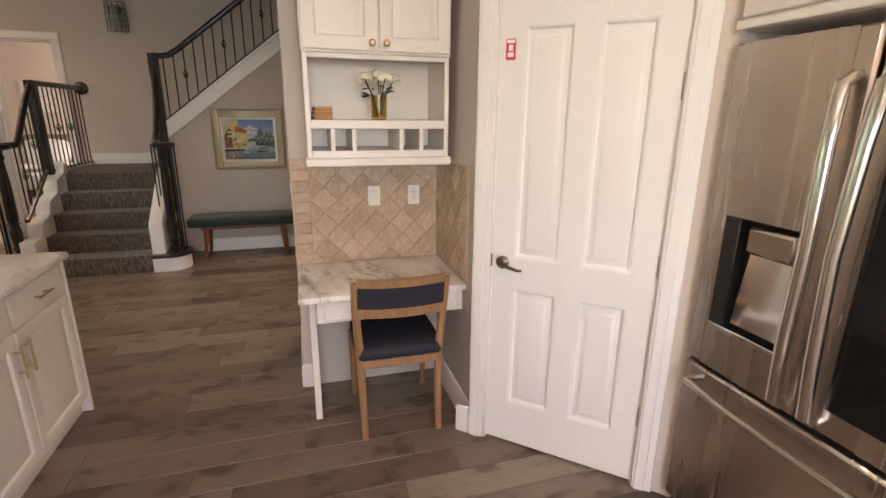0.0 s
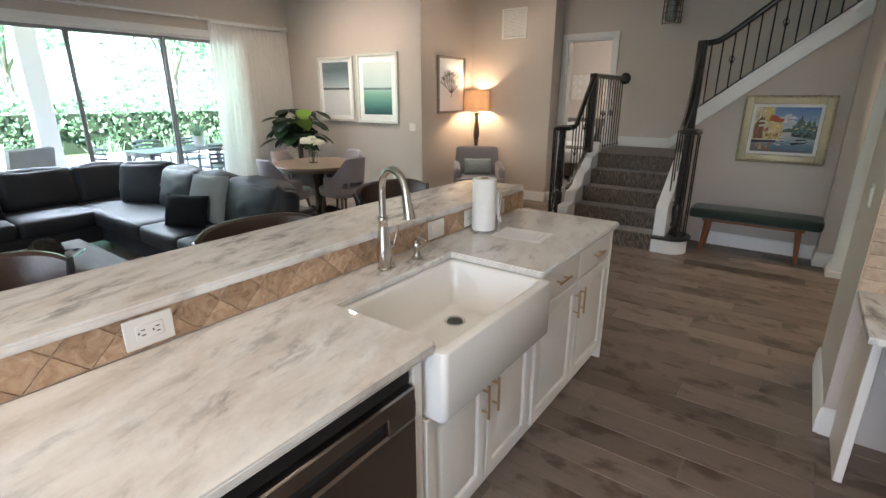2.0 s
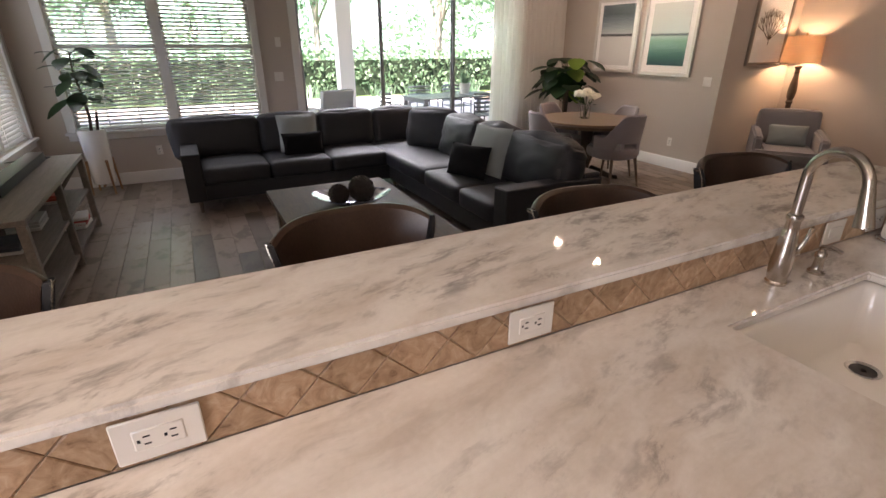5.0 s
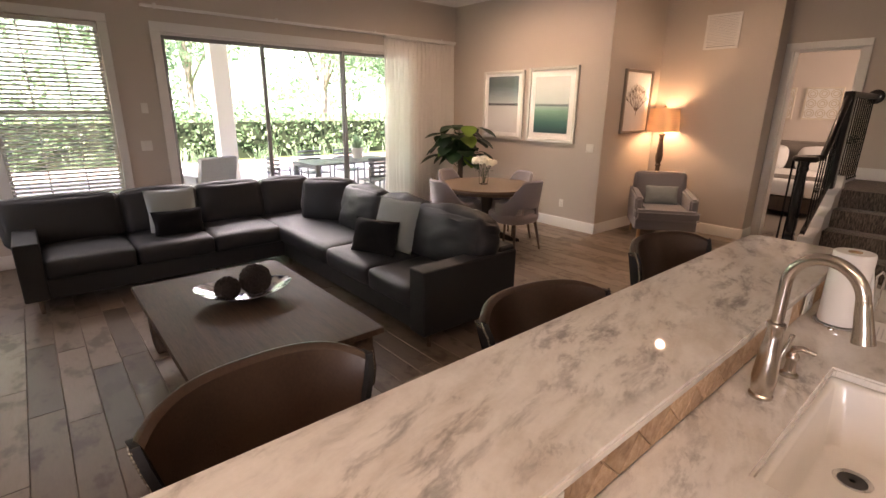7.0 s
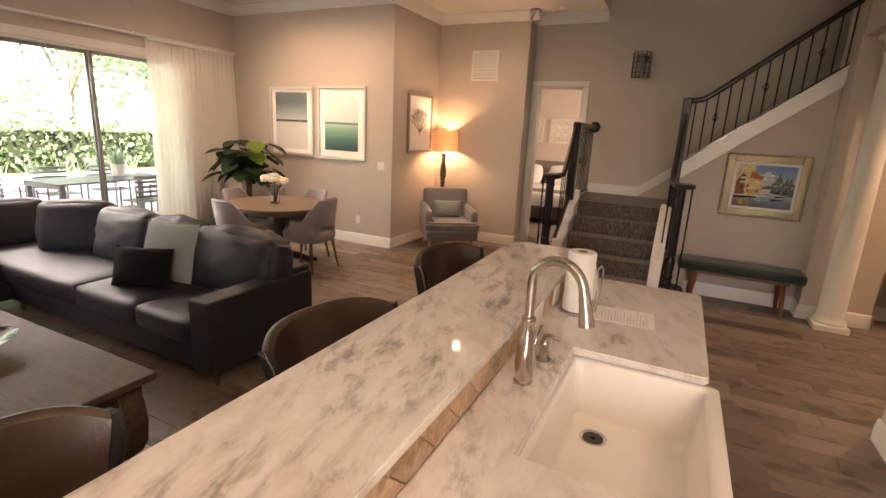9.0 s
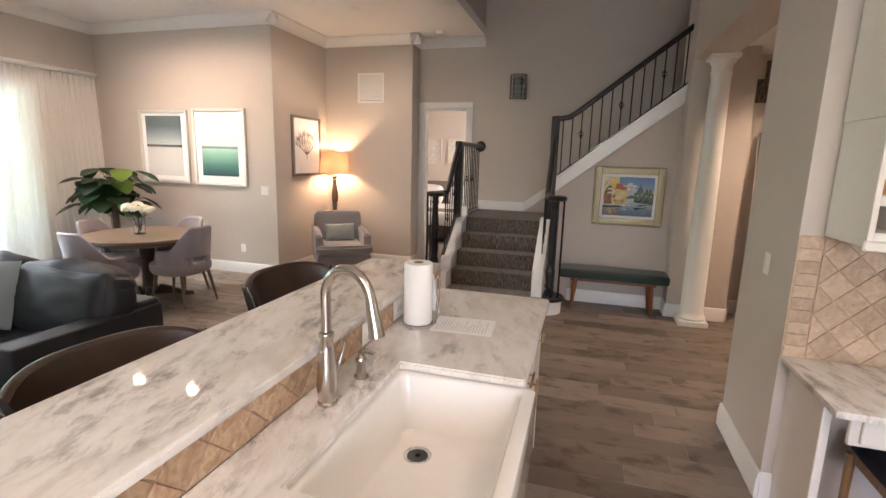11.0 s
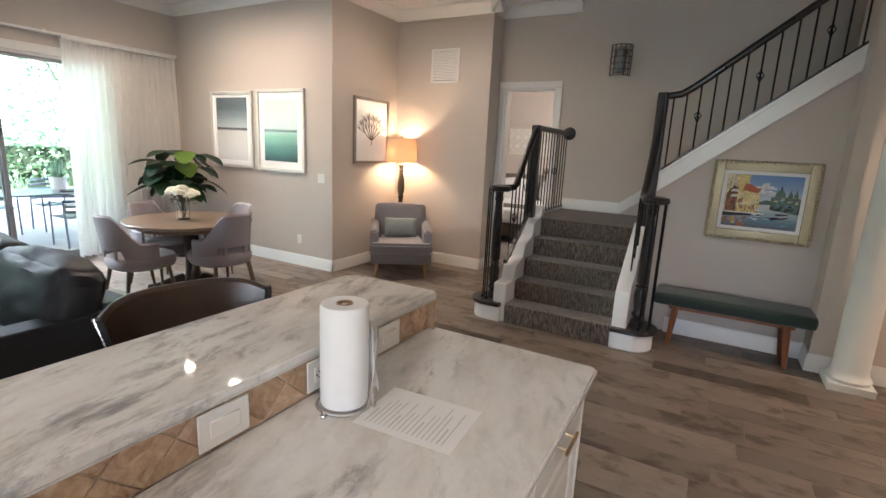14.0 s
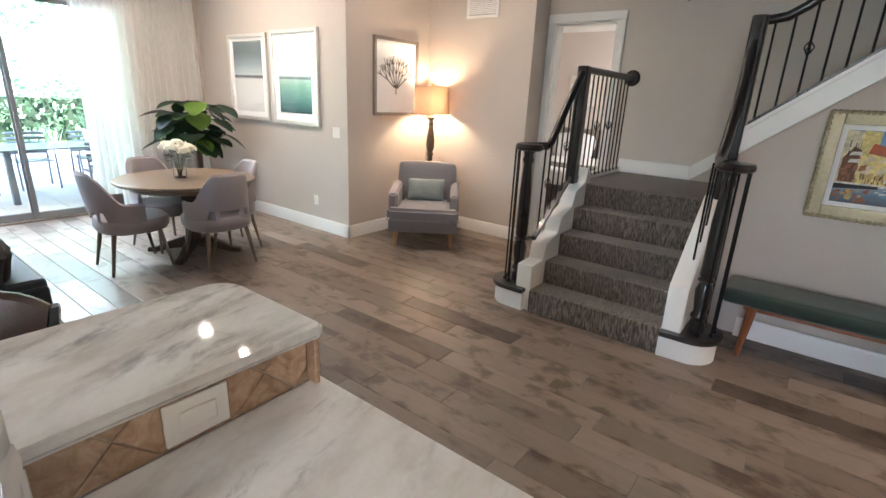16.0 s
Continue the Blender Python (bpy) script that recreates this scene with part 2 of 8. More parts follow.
M_TILE = travertine_material("tumbled_travertine", ((0.34, 0.21, 0.125), (0.53, 0.355, 0.225), (0.68, 0.51, 0.36)), 0.8)
M_TILE2 = travertine_material("honed_travertine", ((0.44, 0.31, 0.21), (0.54, 0.40, 0.29), (0.63, 0.50, 0.38)), 0.35)
M_GROUT = surface("sand_grout", (0.52, 0.40, 0.29), 0.9, vary=0.1, small=200, relief=0.3)
M_PLANK = plank_material()
M_JOINT = surface("dark_floor_joint", (0.155, 0.127, 0.104), 0.9, vary=0.1)
M_CARPET = carpet_material()
M_BLACKWOOD = wood("black_stained_wood", (0.008, 0.007, 0.007), (0.022, 0.019, 0.018), "z", 0.28, coat=0.3)
M_IRON = surface("black_wrought_iron", (0.012, 0.012, 0.013), 0.45, 0.6, vary=0.2, small=90, relief=0.25)
M_STEEL = surface("brushed_stainless_steel", (0.56, 0.50, 0.45), 0.27, 1.0, vary=0.05, small=30, stretch=(12, 12, 0.6), relief=0.03)
M_DARKSTEEL = surface("dark_stainless_steel", (0.20, 0.175, 0.155), 0.32, 1.0, vary=0.05, small=30, stretch=(12, 12, 0.6), relief=0.03)
M_NICKEL = surface("satin_nickel", (0.55, 0.50, 0.45), 0.24, 1.0, vary=0.04, small=50, relief=0.02)
M_BRASS = surface("satin_brass", (0.55, 0.40, 0.22), 0.3, 1.0, vary=0.06, small=60, relief=0.03)
M_CHROME = surface("chrome", (0.75, 0.75, 0.75), 0.07, 1.0, vary=0.02, relief=0)
M_PORC = surface("white_fireclay", (0.82, 0.80, 0.76), 0.1, vary=0.02, small=30, relief=0.01, coat=0.5)
M_PLASTIC = surface("white_plastic", (0.80, 0.77, 0.72), 0.35, vary=0.02, relief=0)
M_DARK = surface("black_plastic", (0.012, 0.012, 0.013), 0.35, vary=0.1, relief=0.05)
M_LEATHER = surface("black_leather", (0.019, 0.020, 0.023), 0.54, vary=0.25, big=3, small=130, relief=0.35, spec=0.38)
M_BROWNLEATHER = surface("worn_brown_leather", (0.046, 0.027, 0.018), 0.30, vary=0.35, big=5, small=110, relief=0.2)
M_MAUVE = surface("mauve_grey_fabric", (0.30, 0.265, 0.275), 0.9, vary=0.08, small=350, relief=0.5, sheen=0.3)
M_ARMFAB = surface("grey_chair_fabric", (0.23, 0.215, 0.225), 0.9, vary=0.08, small=350, relief=0.5, sheen=0.3)
M_SAGE = surface("sage_cushion_fabric", (0.27, 0.30, 0.29), 0.9, vary=0.1, small=300, relief=0.4)
M_BLACKFAB = surface("black_velvet", (0.006, 0.006, 0.007), 0.95, vary=0.2, small=200, relief=0.4, spec=0.2)
M_NAVY = surface("navy_upholstery", (0.016, 0.017, 0.03), 0.75, vary=0.15, small=250, relief=0.3)
M_GREEN = surface("dark_green_velvet", (0.008, 0.026, 0.02), 0.8, vary=0.2, small=220, relief=0.3, sheen=0.25)
M_CHERRY = wood("cherry_wood", (0.14, 0.045, 0.018), (0.30, 0.11, 0.045), "z", 0.32)
M_OAK = wood("oiled_oak", (0.22, 0.11, 0.05), (0.42, 0.24, 0.12), "z", 0.38)
M_TABLEWOOD = wood("weathered_brown_wood", (0.032, 0.021, 0.015), (0.105, 0.072, 0.050), "x", 0.62)
M_TABLEWOOD.node_tree.nodes["Principled BSDF"].inputs["Specular IOR Level"].default_value = 0.22
M_ROUNDWOOD = wood("smoked_oak", (0.12, 0.08, 0.05), (0.24, 0.165, 0.105), "x", 0.33)
M_GREYWOOD = wood("grey_washed_wood", (0.13, 0.11, 0.095), (0.27, 0.235, 0.20), "x", 0.6)
M_GLASS = glass_material("window_glass", ior=1.02)
M_VASEGLASS = glass_material("clear_vase_glass")
M_MIRROR = surface("mirror_silver", (0.86, 0.86, 0.85), 0.02, 1.0, vary=0.005, relief=0)
M_SHEER = sheer_material("sheer_curtain_cloth", (0.95, 0.945, 0.92), 0.62, 0.05)
M_SLAT = sheer_material("white_blind_slat", (0.84, 0.84, 0.83), 0.45)
M_SHADE = sheer_material("linen_lamp_shade", (0.66, 0.52, 0.38), 0.3)
M_LAMPGLOW = glow_material("warm_bulb", (1.0, 0.72, 0.42), 25)
M_DOWNGLOW = glow_material("downlight_lens", (1.0, 0.86, 0.70), 20)
M_PAPER = surface("white_paper", (0.82, 0.81, 0.79), 0.8, vary=0.02, small=200, relief=0.1)
M_INK = surface("grey_print", (0.56, 0.55, 0.55), 0.8, vary=0.05)
M_RED = surface("red_print", (0.62, 0.05, 0.06), 0.6, vary=0.05)
M_LEAF = leaf_material("potted_leaf", ((0.009, 0.026, 0.010), (0.014, 0.040, 0.014), (0.024, 0.064, 0.017), (0.060, 0.105, 0.022)), 0.35)
M_BARK = surface("bark", (0.10, 0.075, 0.055), 0.95, vary=0.3, big=6, small=50, relief=0.9)
M_PETAL = surface("cream_petal", (0.80, 0.76, 0.62), 0.7, vary=0.08, small=60, relief=0.2)
M_HEDGE = leaf_material("hedge_leaf", ((0.11, 0.22, 0.12), (0.22, 0.36, 0.21), (0.36, 0.49, 0.32)))
M_TREELEAF = leaf_material("tree_leaf", ((0.16, 0.30, 0.18), (0.27, 0.42, 0.27), (0.40, 0.53, 0.38)))
# Trunk grey is lightened so the colour carries the outdoor haze.
M_TRUNK = surface("haze_pale_trunk", (0.30, 0.27, 0.23), 0.95, vary=0.3, big=3, small=30, relief=0.9)
M_PAVER = surface("pale_patio_stone", (0.68, 0.65, 0.61), 0.8, vary=0.1, big=3, small=40, relief=0.3)
M_LAWN = surface("grass_ground", (0.10, 0.16, 0.05), 0.95, vary=0.4, big=2, small=60, relief=0.8)
M_STUCCO = surface("white_stucco", (0.80, 0.79, 0.77), 0.85, vary=0.04, small=90, relief=0.4)
M_OUTMETAL = surface("grey_outdoor_metal", (0.22, 0.235, 0.25), 0.4, 0.5, vary=0.1)
M_WICKER = surface("grey_wicker", (0.34, 0.35, 0.36), 0.8, vary=0.25, small=120, relief=0.8)

# ---- helpers for building ----


def box(bm, x0, y0, z0, x1, y1, z1, bevel=0.0, segs=1):
    made = bmesh.ops.create_cube(bm, size=1.0)
    vs = made["verts"]
    bmesh.ops.scale(bm, vec=(abs(x1 - x0), abs(y1 - y0), abs(z1 - z0)), verts=vs)
    bmesh.ops.translate(bm, vec=((x0 + x1) / 2, (y0 + y1) / 2, (z0 + z1) / 2), verts=vs)
    if bevel:
        es = list({e for v in vs for e in v.link_edges})
        bmesh.ops.bevel(bm, geom=es, offset=bevel, segments=segs, affect="EDGES", profile=0.7)
    return vs


def boxed(*dims, bevel=0.0, segs=1):
    bm = bmesh.new()
    box(bm, *dims, bevel=bevel, segs=segs)
    return bm


def tube(bm, a, b, r0, r1=None, sides=12, caps=True):
    a, b = Vector(a), Vector(b)
    d = b - a
    made = bmesh.ops.create_cone(bm, cap_ends=caps, segments=sides, radius1=r0, radius2=r0 if r1 is None else r1, depth=d.length)
    m = Matrix.Translation((a + b) / 2) @ d.to_track_quat("Z", "Y").to_matrix().to_4x4()
    bmesh.ops.transform(bm, matrix=m, verts=made["verts"])
    return made["verts"]


def tubed(*args, **kw):
    bm = bmesh.new()
    tube(bm, *args, **kw)
    return bm


def sweep(bm, path, radii, sides=10, caps=True):
    """A round bar along a path, with a radius for every point."""
    pts = [Vector(p) for p in path]
    if not hasattr(radii, "__len__"):
        radii = [radii] * len(pts)
    rings = []
    side = None
    for i, p in enumerate(pts):
        d = (pts[min(i + 1, len(pts) - 1)] - pts[max(i - 1, 0)]).normalized()
        if side is None:
            side = d.orthogonal().normalized()
        side = (side - d * side.dot(d)).normalized()
        up = d.cross(side)
        rings.append([bm.verts.new(p + (side * math.cos(a) + up * math.sin(a)) * radii[i]) for a in (2 * math.pi * k / sides for k in range(sides))])
    for r, s in zip(rings, rings[1:]):
        for k in range(sides):
            bm.faces.new((r[k], r[(k + 1) % sides], s[(k + 1) % sides], s[k]))
    if caps:
        bm.faces.new(rings[0][::-1])
        bm.faces.new(rings[-1])
    return bm


def swept(path, radii, sides=10):
    return sweep(bmesh.new(), path, radii, sides)


def lathe(bm, profile, sides=24, centre=(0, 0, 0)):
    """Turned shape from (radius, height) pairs."""
    c = Vector(centre)
    rings = []
    for r, z in profile:
        rings.append([bm.verts.new(c + Vector((max(r, 0.0004) * math.cos(2 * math.pi * k / sides), max(r, 0.0004) * math.sin(2 * math.pi * k / sides), z))) for k in range(sides)])
    for a, b in zip(rings, rings[1:]):
        for k in range(sides):
            bm.faces.new((a[k], a[(k + 1) % sides], b[(k + 1) % sides], b[k]))
    bm.faces.new(rings[0][::-1])
    bm.faces.new(rings[-1])
    return bm


def lathed(profile, sides=24, centre=(0, 0, 0)):
    return lathe(bmesh.new(), profile, sides, centre)


def prism(bm, outline, lo, hi, axis="z"):
    """Solid from an outline in the plane across the axis, from lo to hi. Outline in (x, y), (x, z) or (y, z)."""
    def put(p, h):
        return {"z": (p[0], p[1], h), "y": (p[0], h, p[1]), "x": (h, p[0], p[1])}[axis]
    a, b = [bm.verts.new(put(p, lo)) for p in outline], [bm.verts.new(put(p, hi)) for p in outline]
    n = len(outline)
    bm.faces.new(a[::-1])
    bm.faces.new(b)
    for k in range(n):
        bm.faces.new((a[k], a[(k + 1) % n], b[(k + 1) % n], b[k]))
    return a + b


def prismed(outline, lo, hi, axis="z", bevel=0.0, segs=2):
    bm = bmesh.new()
    prism(bm, outline, lo, hi, axis)
    if bevel:
        bmesh.ops.recalc_face_normals(bm, faces=bm.faces)
        bmesh.ops.bevel(bm, geom=list(bm.edges), offset=bevel, segments=segs, affect="EDGES")
    return bm


def cushion(bm, x0, y0, z0, x1, y1, z1, puff=0.02, n=8, wrinkle=0.0, seed=0.0):
    """A soft block: a box whose faces swell and whose edges are round."""
    steps = [math.sin(math.pi / 2 * (2 * k / (n + 1) - 1)) for k in range(n + 2)]
    made, vs = {}, []

    def vert(p):
        key = tuple(round(c, 5) for c in p)
        if key not in made:
            made[key] = bm.verts.new(p)
            vs.append(made[key])
        return made[key]
    for ax in range(3):
        for sgn in (-1, 1):
            for i in range(n + 1):
                for j in range(n + 1):
                    quad = []
                    for u, v in ((steps[i], steps[j]), (steps[i + 1], steps[j]), (steps[i + 1], steps[j + 1]), (steps[i], steps[j + 1])):
                        p = [0, 0, 0]
                        p[ax], p[(ax + 1) % 3], p[(ax + 2) % 3] = sgn, u, v
                        quad.append(vert(p))
                    bm.faces.new(quad)
    h = Vector(((x1 - x0) / 2, (y1 - y0) / 2, (z1 - z0) / 2))
    c = Vector(((x0 + x1) / 2, (y0 + y1) / 2, (z0 + z1) / 2))
    r = min(h) * 0.55
    for v in vs:
        p = v.co.copy()
        q = Vector((p.x * h.x, p.y * h.y, p.z * h.z))
        core = Vector([max(-h[i] + r, min(h[i] - r, q[i])) for i in range(3)])
        d = q - core
        s = core + (d.normalized() * r if d.length > 1e-6 else d)
        s = Vector([s[i] + puff * math.copysign(1, p[i]) * (1 if abs(p[i]) > 0.999 else 0) * (1 - p[(i + 1) % 3] ** 2) * (1 - p[(i + 2) % 3] ** 2) for i in range(3)])
        if wrinkle:
            w = noise.noise(Vector((q.x * 7 + seed, q.y * 7, q.z * 16))) + 0.6 * noise.noise(Vector((q.x * 18, q.y * 18 + seed, q.z * 30)))
            s += s.normalized() * w * wrinkle
        v.co = c + s
    return vs


def cushioned(*dims, puff=0.02, n=8, wrinkle=0.0, seed=0.0):
    bm = bmesh.new()
    cushion(bm, *dims, puff=puff, n=n, wrinkle=wrinkle, seed=seed)
    return bm


def turn(bm, m):
    bmesh.ops.transform(bm, matrix=m, verts=bm.verts)
    return bm


def mesh_of(name, bm, material, smooth=True):
    bmesh.ops.recalc_face_normals(bm, faces=bm.faces)
    me = bpy.data.meshes.new(name)
    bm.to_mesh(me)
    bm.free()
    me.materials.append(material)
    if smooth:
        me.shade_smooth()
        me.set_sharp_from_angle(angle=radians(38))
    return me


def part(name, bm, material, parent, label="", m=None):
    ob = new(name, mesh_of(name, bm, material))
    ob.parent = parent
    if m is not None:
        ob.matrix_basis = m
    return tagged(ob, label)


def piece(name, me, parent, m):
    ob = new(name, me)
    ob.parent = parent
    ob.matrix_basis = m
    return ob


def thing(name, label, category, m=None, group=""):
    ob = new(name)
    ob.empty_display_size = 0.1
    if m is not None:
        ob.matrix_basis = m
    return tagged(ob, label, category, group)


def solid(name, bm, material, label, category, m=None, group="", kind=""):
    """A thing of one mesh."""
    ob = new(name, mesh_of(name, bm, material))
    if m is not None:
        ob.matrix_basis = m
    return tagged(ob, label, category, group, kind)


def structure(name, bm, material, label, category):
    return solid(name, bm, material, label, category, kind="structure")


# ---- the shell of the house ----
CEIL, HIGH = 3.44, 5.6
WX, NY, CX, VY, RX, DY = -8.06, 5.84, -5.045, 7.19, -3.60, 7.52


def wall_with_holes(name, axis, inner, outer, a0, a1, top, holes, label):
    """A straight wall between two planes along x or y, with openings (from, to, sill, head) through it."""
    bm = bmesh.new()

    def slab(p, q, lo, hi):
        if q - p > 1e-4 and hi - lo > 1e-4:
            if axis == "x":
                box(bm, p, inner, lo, q, outer, hi)
            else:
                box(bm, inner, p, lo, outer, q, hi)
    at = a0
    for p, q, lo, hi in sorted(holes):
        slab(at, p, 0, top)
        slab(p, q, 0, lo)
        slab(p, q, hi, top)
        at = q
    slab(at, a1, 0, top)
    return structure(name, bm, M_WALL, label, "wall")


W1 = (-1.36, 0.73, 0.67, 2.54)
SL = (1.32, 4.86, 0.0, 2.50)
W2 = (-7.80, -6.15, 0.67, 2.54)
DOOR = (-3.51, -2.825, 0.0, 2.44)
wall_west = wall_with_holes("wall_west", "y", WX, WX - 0.2, -1.95, NY + 0.2, CEIL + 0.1, [W1, SL], "greige painted wall with a wide window and a glazed sliding door")
wall_south = wall_with_holes("wall_south", "x", -1.75, -1.95, WX, -2.7, CEIL + 0.1, [W2], "greige painted wall with a window in the corner")
wall_north = wall_with_holes("wall_north", "x", NY, NY + 0.2, WX, CX, CEIL + 0.1, [], "greige painted wall hung with two framed prints")
structure("wall_niche_side", boxed(CX - 0.15, NY + 0.2, 0, CX, VY + 0.15, CEIL + 0.1), M_WALL, "greige painted side wall of the lamp corner", "wall")
structure("wall_niche_back", boxed(CX, VY, 0, RX - 0.12, VY + 0.15, CEIL + 0.1), M_WALL, "greige painted wall with an air vent high up", "wall")
structure("wall_return", boxed(RX - 0.12, VY, 0, RX, DY, CEIL + 0.1), M_WALL, "short greige wall beside the bedroom door", "wall")
wall_hall = wall_with_holes("wall_landing", "x", DY, DY + 0.15, RX, 3.2, HIGH, [DOOR], "tall greige wall behind the stair landing with a bedroom doorway")
structure("wall_pier", boxed(-0.06, 5.92, 0, 0.54, 6.49, HIGH), M_WALL, "greige wall pier behind a white column", "wall")
structure("wall_hall_end", boxed(0.54, 6.34, 0, 3.2, 6.49, HIGH), M_WALL, "greige wall at the end of the side hall", "wall")
structure("wall_hall_header", boxed(-0.05, 3.53, 2.74, 0.27, 5.92, HIGH), M_WALL, "greige header over the hall opening", "wall")
structure("wall_desk_back", boxed(-0.05, 2.80, 0, 0.90, 3.53, HIGH), M_WALL, "greige wall block behind the kitchen desk", "wall")
structure("wall_desk_side", boxed(0.78, 2.10, 0, 0.90, 2.80, CEIL + 0.1), M_WALL, "greige wall beside the kitchen desk", "wall")
structure("wall_hall_south", boxed(0.90, 3.40, 0, 3.2, 3.53, HIGH), M_WALL, "plain greige hall wall", "wall")
structure("wall_east", boxed(3.2, -3.4, 0, 3.35, 8.1, HIGH), M_WALL, "plain greige outer wall", "wall")
structure("wall_kitchen_east", boxed(2.35, -3.2, 0, 2.5, 1.45, CEIL + 0.1), M_WALL, "plain greige kitchen wall", "wall")
# Unseen wall; its opening is made up to go with the fill lamp.
wall_with_holes("wall_kitchen_south", "x", -3.2, -3.35, -2.7, 3.2, CEIL + 0.1, [(-0.9, 0.9, 1.1, 2.3)], "plain greige kitchen wall, unseen, with an added opening")
structure("wall_kitchen_west", boxed(-2.85, -3.35, 0, -2.7, -1.75, CEIL + 0.1), M_WALL, "plain greige kitchen wall", "wall")
structure("wall_foyer_upper", boxed(-2.75, 3.4, CEIL + 0.12, -2.6, DY, HIGH), M_WALL, "upper greige foyer wall over the living room ceiling", "wall")
structure("wall_foyer_south", boxed(-2.6, 3.3, CEIL + 0.12, 3.2, 3.4, HIGH), M_WALL, "upper greige foyer wall over the kitchen", "wall")
structure("ceiling", boxed(WX - 0.2, -3.35, CEIL, -2.58, DY + 0.15, CEIL + 0.12), M_CEIL, "flat white living room ceiling", "ceiling")
structure("ceiling_kitchen", boxed(-2.58, -3.35, CEIL, 3.35, 3.4, CEIL + 0.12), M_CEIL, "flat white kitchen ceiling", "ceiling")
structure("ceiling_foyer", boxed(-2.75, 3.3, HIGH, 3.35, DY + 0.15, HIGH + 0.1), M_CEIL, "high white foyer ceiling", "ceiling")
structure("ceiling_hall", boxed(0.27, 3.53, 2.86, 3.2, 6.34, 2.96), M_CEIL, "white side hall ceiling", "ceiling")
structure("ground", boxed(-160, -120, -0.5, 120, 130, -0.16), M_LAWN, "grassy ground that reaches the horizon", "ground")

# ---- baseboards and crown ----
BASE_PROFILE = ((0, 0), (0.018, 0), (0.018, 0.10), (0.013, 0.118), (0.013, 0.135), (0.005, 0.148), (0, 0.148))
CROWN_PROFILE = ((0, 0), (0, -0.13), (0.016, -0.13), (0.022, -0.105), (0.055, -0.075), (0.085, -0.035), (0.12, -0.022), (0.12, 0))


def moulding(name, profile, a, b, side, z, label):
    """A profile swept along a wall from a to b, standing out to the given side (x, y); mitred a little long at the ends."""
    a, b, s = Vector((*a, z)), Vector((*b, z)), Vector((*side, 0))
    bm = bmesh.new()
    rows = [[bm.verts.new(p + s * u + Vector((0, 0, v))) for u, v in profile] for p in (a, b)]
    n = len(profile)
    for k in range(n):
        bm.faces.new((rows[0][k], rows[0][(k + 1) % n], rows[1][(k + 1) % n], rows[1][k]))
    bm.faces.new(rows[0][::-1])
    bm.faces.new(rows[1])
    return structure(name, bm, M_TRIM, label, "trim")


BB = "white moulded baseboard along the wall"
for a, b, s in (((WX, -1.75), (WX, SL[0] - 0.09), (1, 0)), ((WX, SL[1] + 0.09), (WX, NY), (1, 0)), ((WX, NY), (CX + 0.018, NY), (0, -1)), ((CX, NY - 0.018), (CX, VY), (1, 0)),
                ((CX, VY), (RX + 0.018, VY), (0, -1)), ((RX, VY - 0.018), (RX, DY), (1, 0)), ((WX, -1.75), (-2.7, -1.75), (0, 1)), ((-0.06, 5.92), (0.558, 5.92), (0, -1)),
                ((0.54, 5.902), (0.54, 6.34), (1, 0)), ((0.54, 6.34), (3.2, 6.34), (0, -1)), ((-0.05, 3.548), (-0.05, 2.79), (-1, 0)), ((-0.05, 3.53), (0.9, 3.53), (0, 1)),
                ((-0.05, 2.80), (0.0, 2.80), (0, -1)), ((0.78, 2.80), (0.78, 2.10), (-1, 0)), ((-0.06, 6.17), (-0.06, 5.902), (-1, 0)), ((-1.15, 6.17), (-0.06, 6.17), (0, -1))):
    moulding("baseboard", BASE_PROFILE, a, b, s, 0, BB)
CR = "white crown moulding under the ceiling"
for a, b, s in (((WX, -1.75), (WX, NY), (1, 0)), ((WX, NY), (CX + 0.12, NY), (0, -1)), ((CX, NY - 0.12), (CX, VY), (1, 0)), ((CX, VY), (RX + 0.12, VY), (0, -1)),
                ((RX, VY - 0.12), (RX, DY), (1, 0)), ((RX, DY), (-2.58, DY), (0, -1)), ((WX, -1.75), (-2.7, -1.75), (0, 1))):
    moulding("crown_trim", CROWN_PROFILE, a, b, s, CEIL, CR)

# ---- windows, sliding door, blinds, curtain ----


def casing(parent, axis, plane, out, a0, a1, lo, hi, w=0.09, d=0.022, sill=False):
    """Flat painted boards round an opening, on the room side; out is +1 or -1 along the wall's normal."""
    def board(name, p0, z0, p1, z1, depth=d):
        if axis == "y":
            part(name, boxed(plane, p0, z0, plane + out * depth, p1, z1, bevel=0.004), M_TRIM, parent)
        else:
            part(name, boxed(p0, plane, z0, p1, plane + out * depth, z1, bevel=0.004), M_TRIM, parent)
    base = lo if sill else 0
    board("casing_side", a0 - w, base, a0, hi)
    board("casing_side", a1, base, a1 + w, hi)
    board("casing_head", a0 - w, hi, a1 + w, hi + w, d + 0.003)
    if sill:
        board("window_sill", a0 - w - 0.02, lo - 0.03, a1 + w + 0.02, lo, 0.06)
        board("apron", a0 - w, lo - 0.10, a1 + w, lo - 0.03, d)


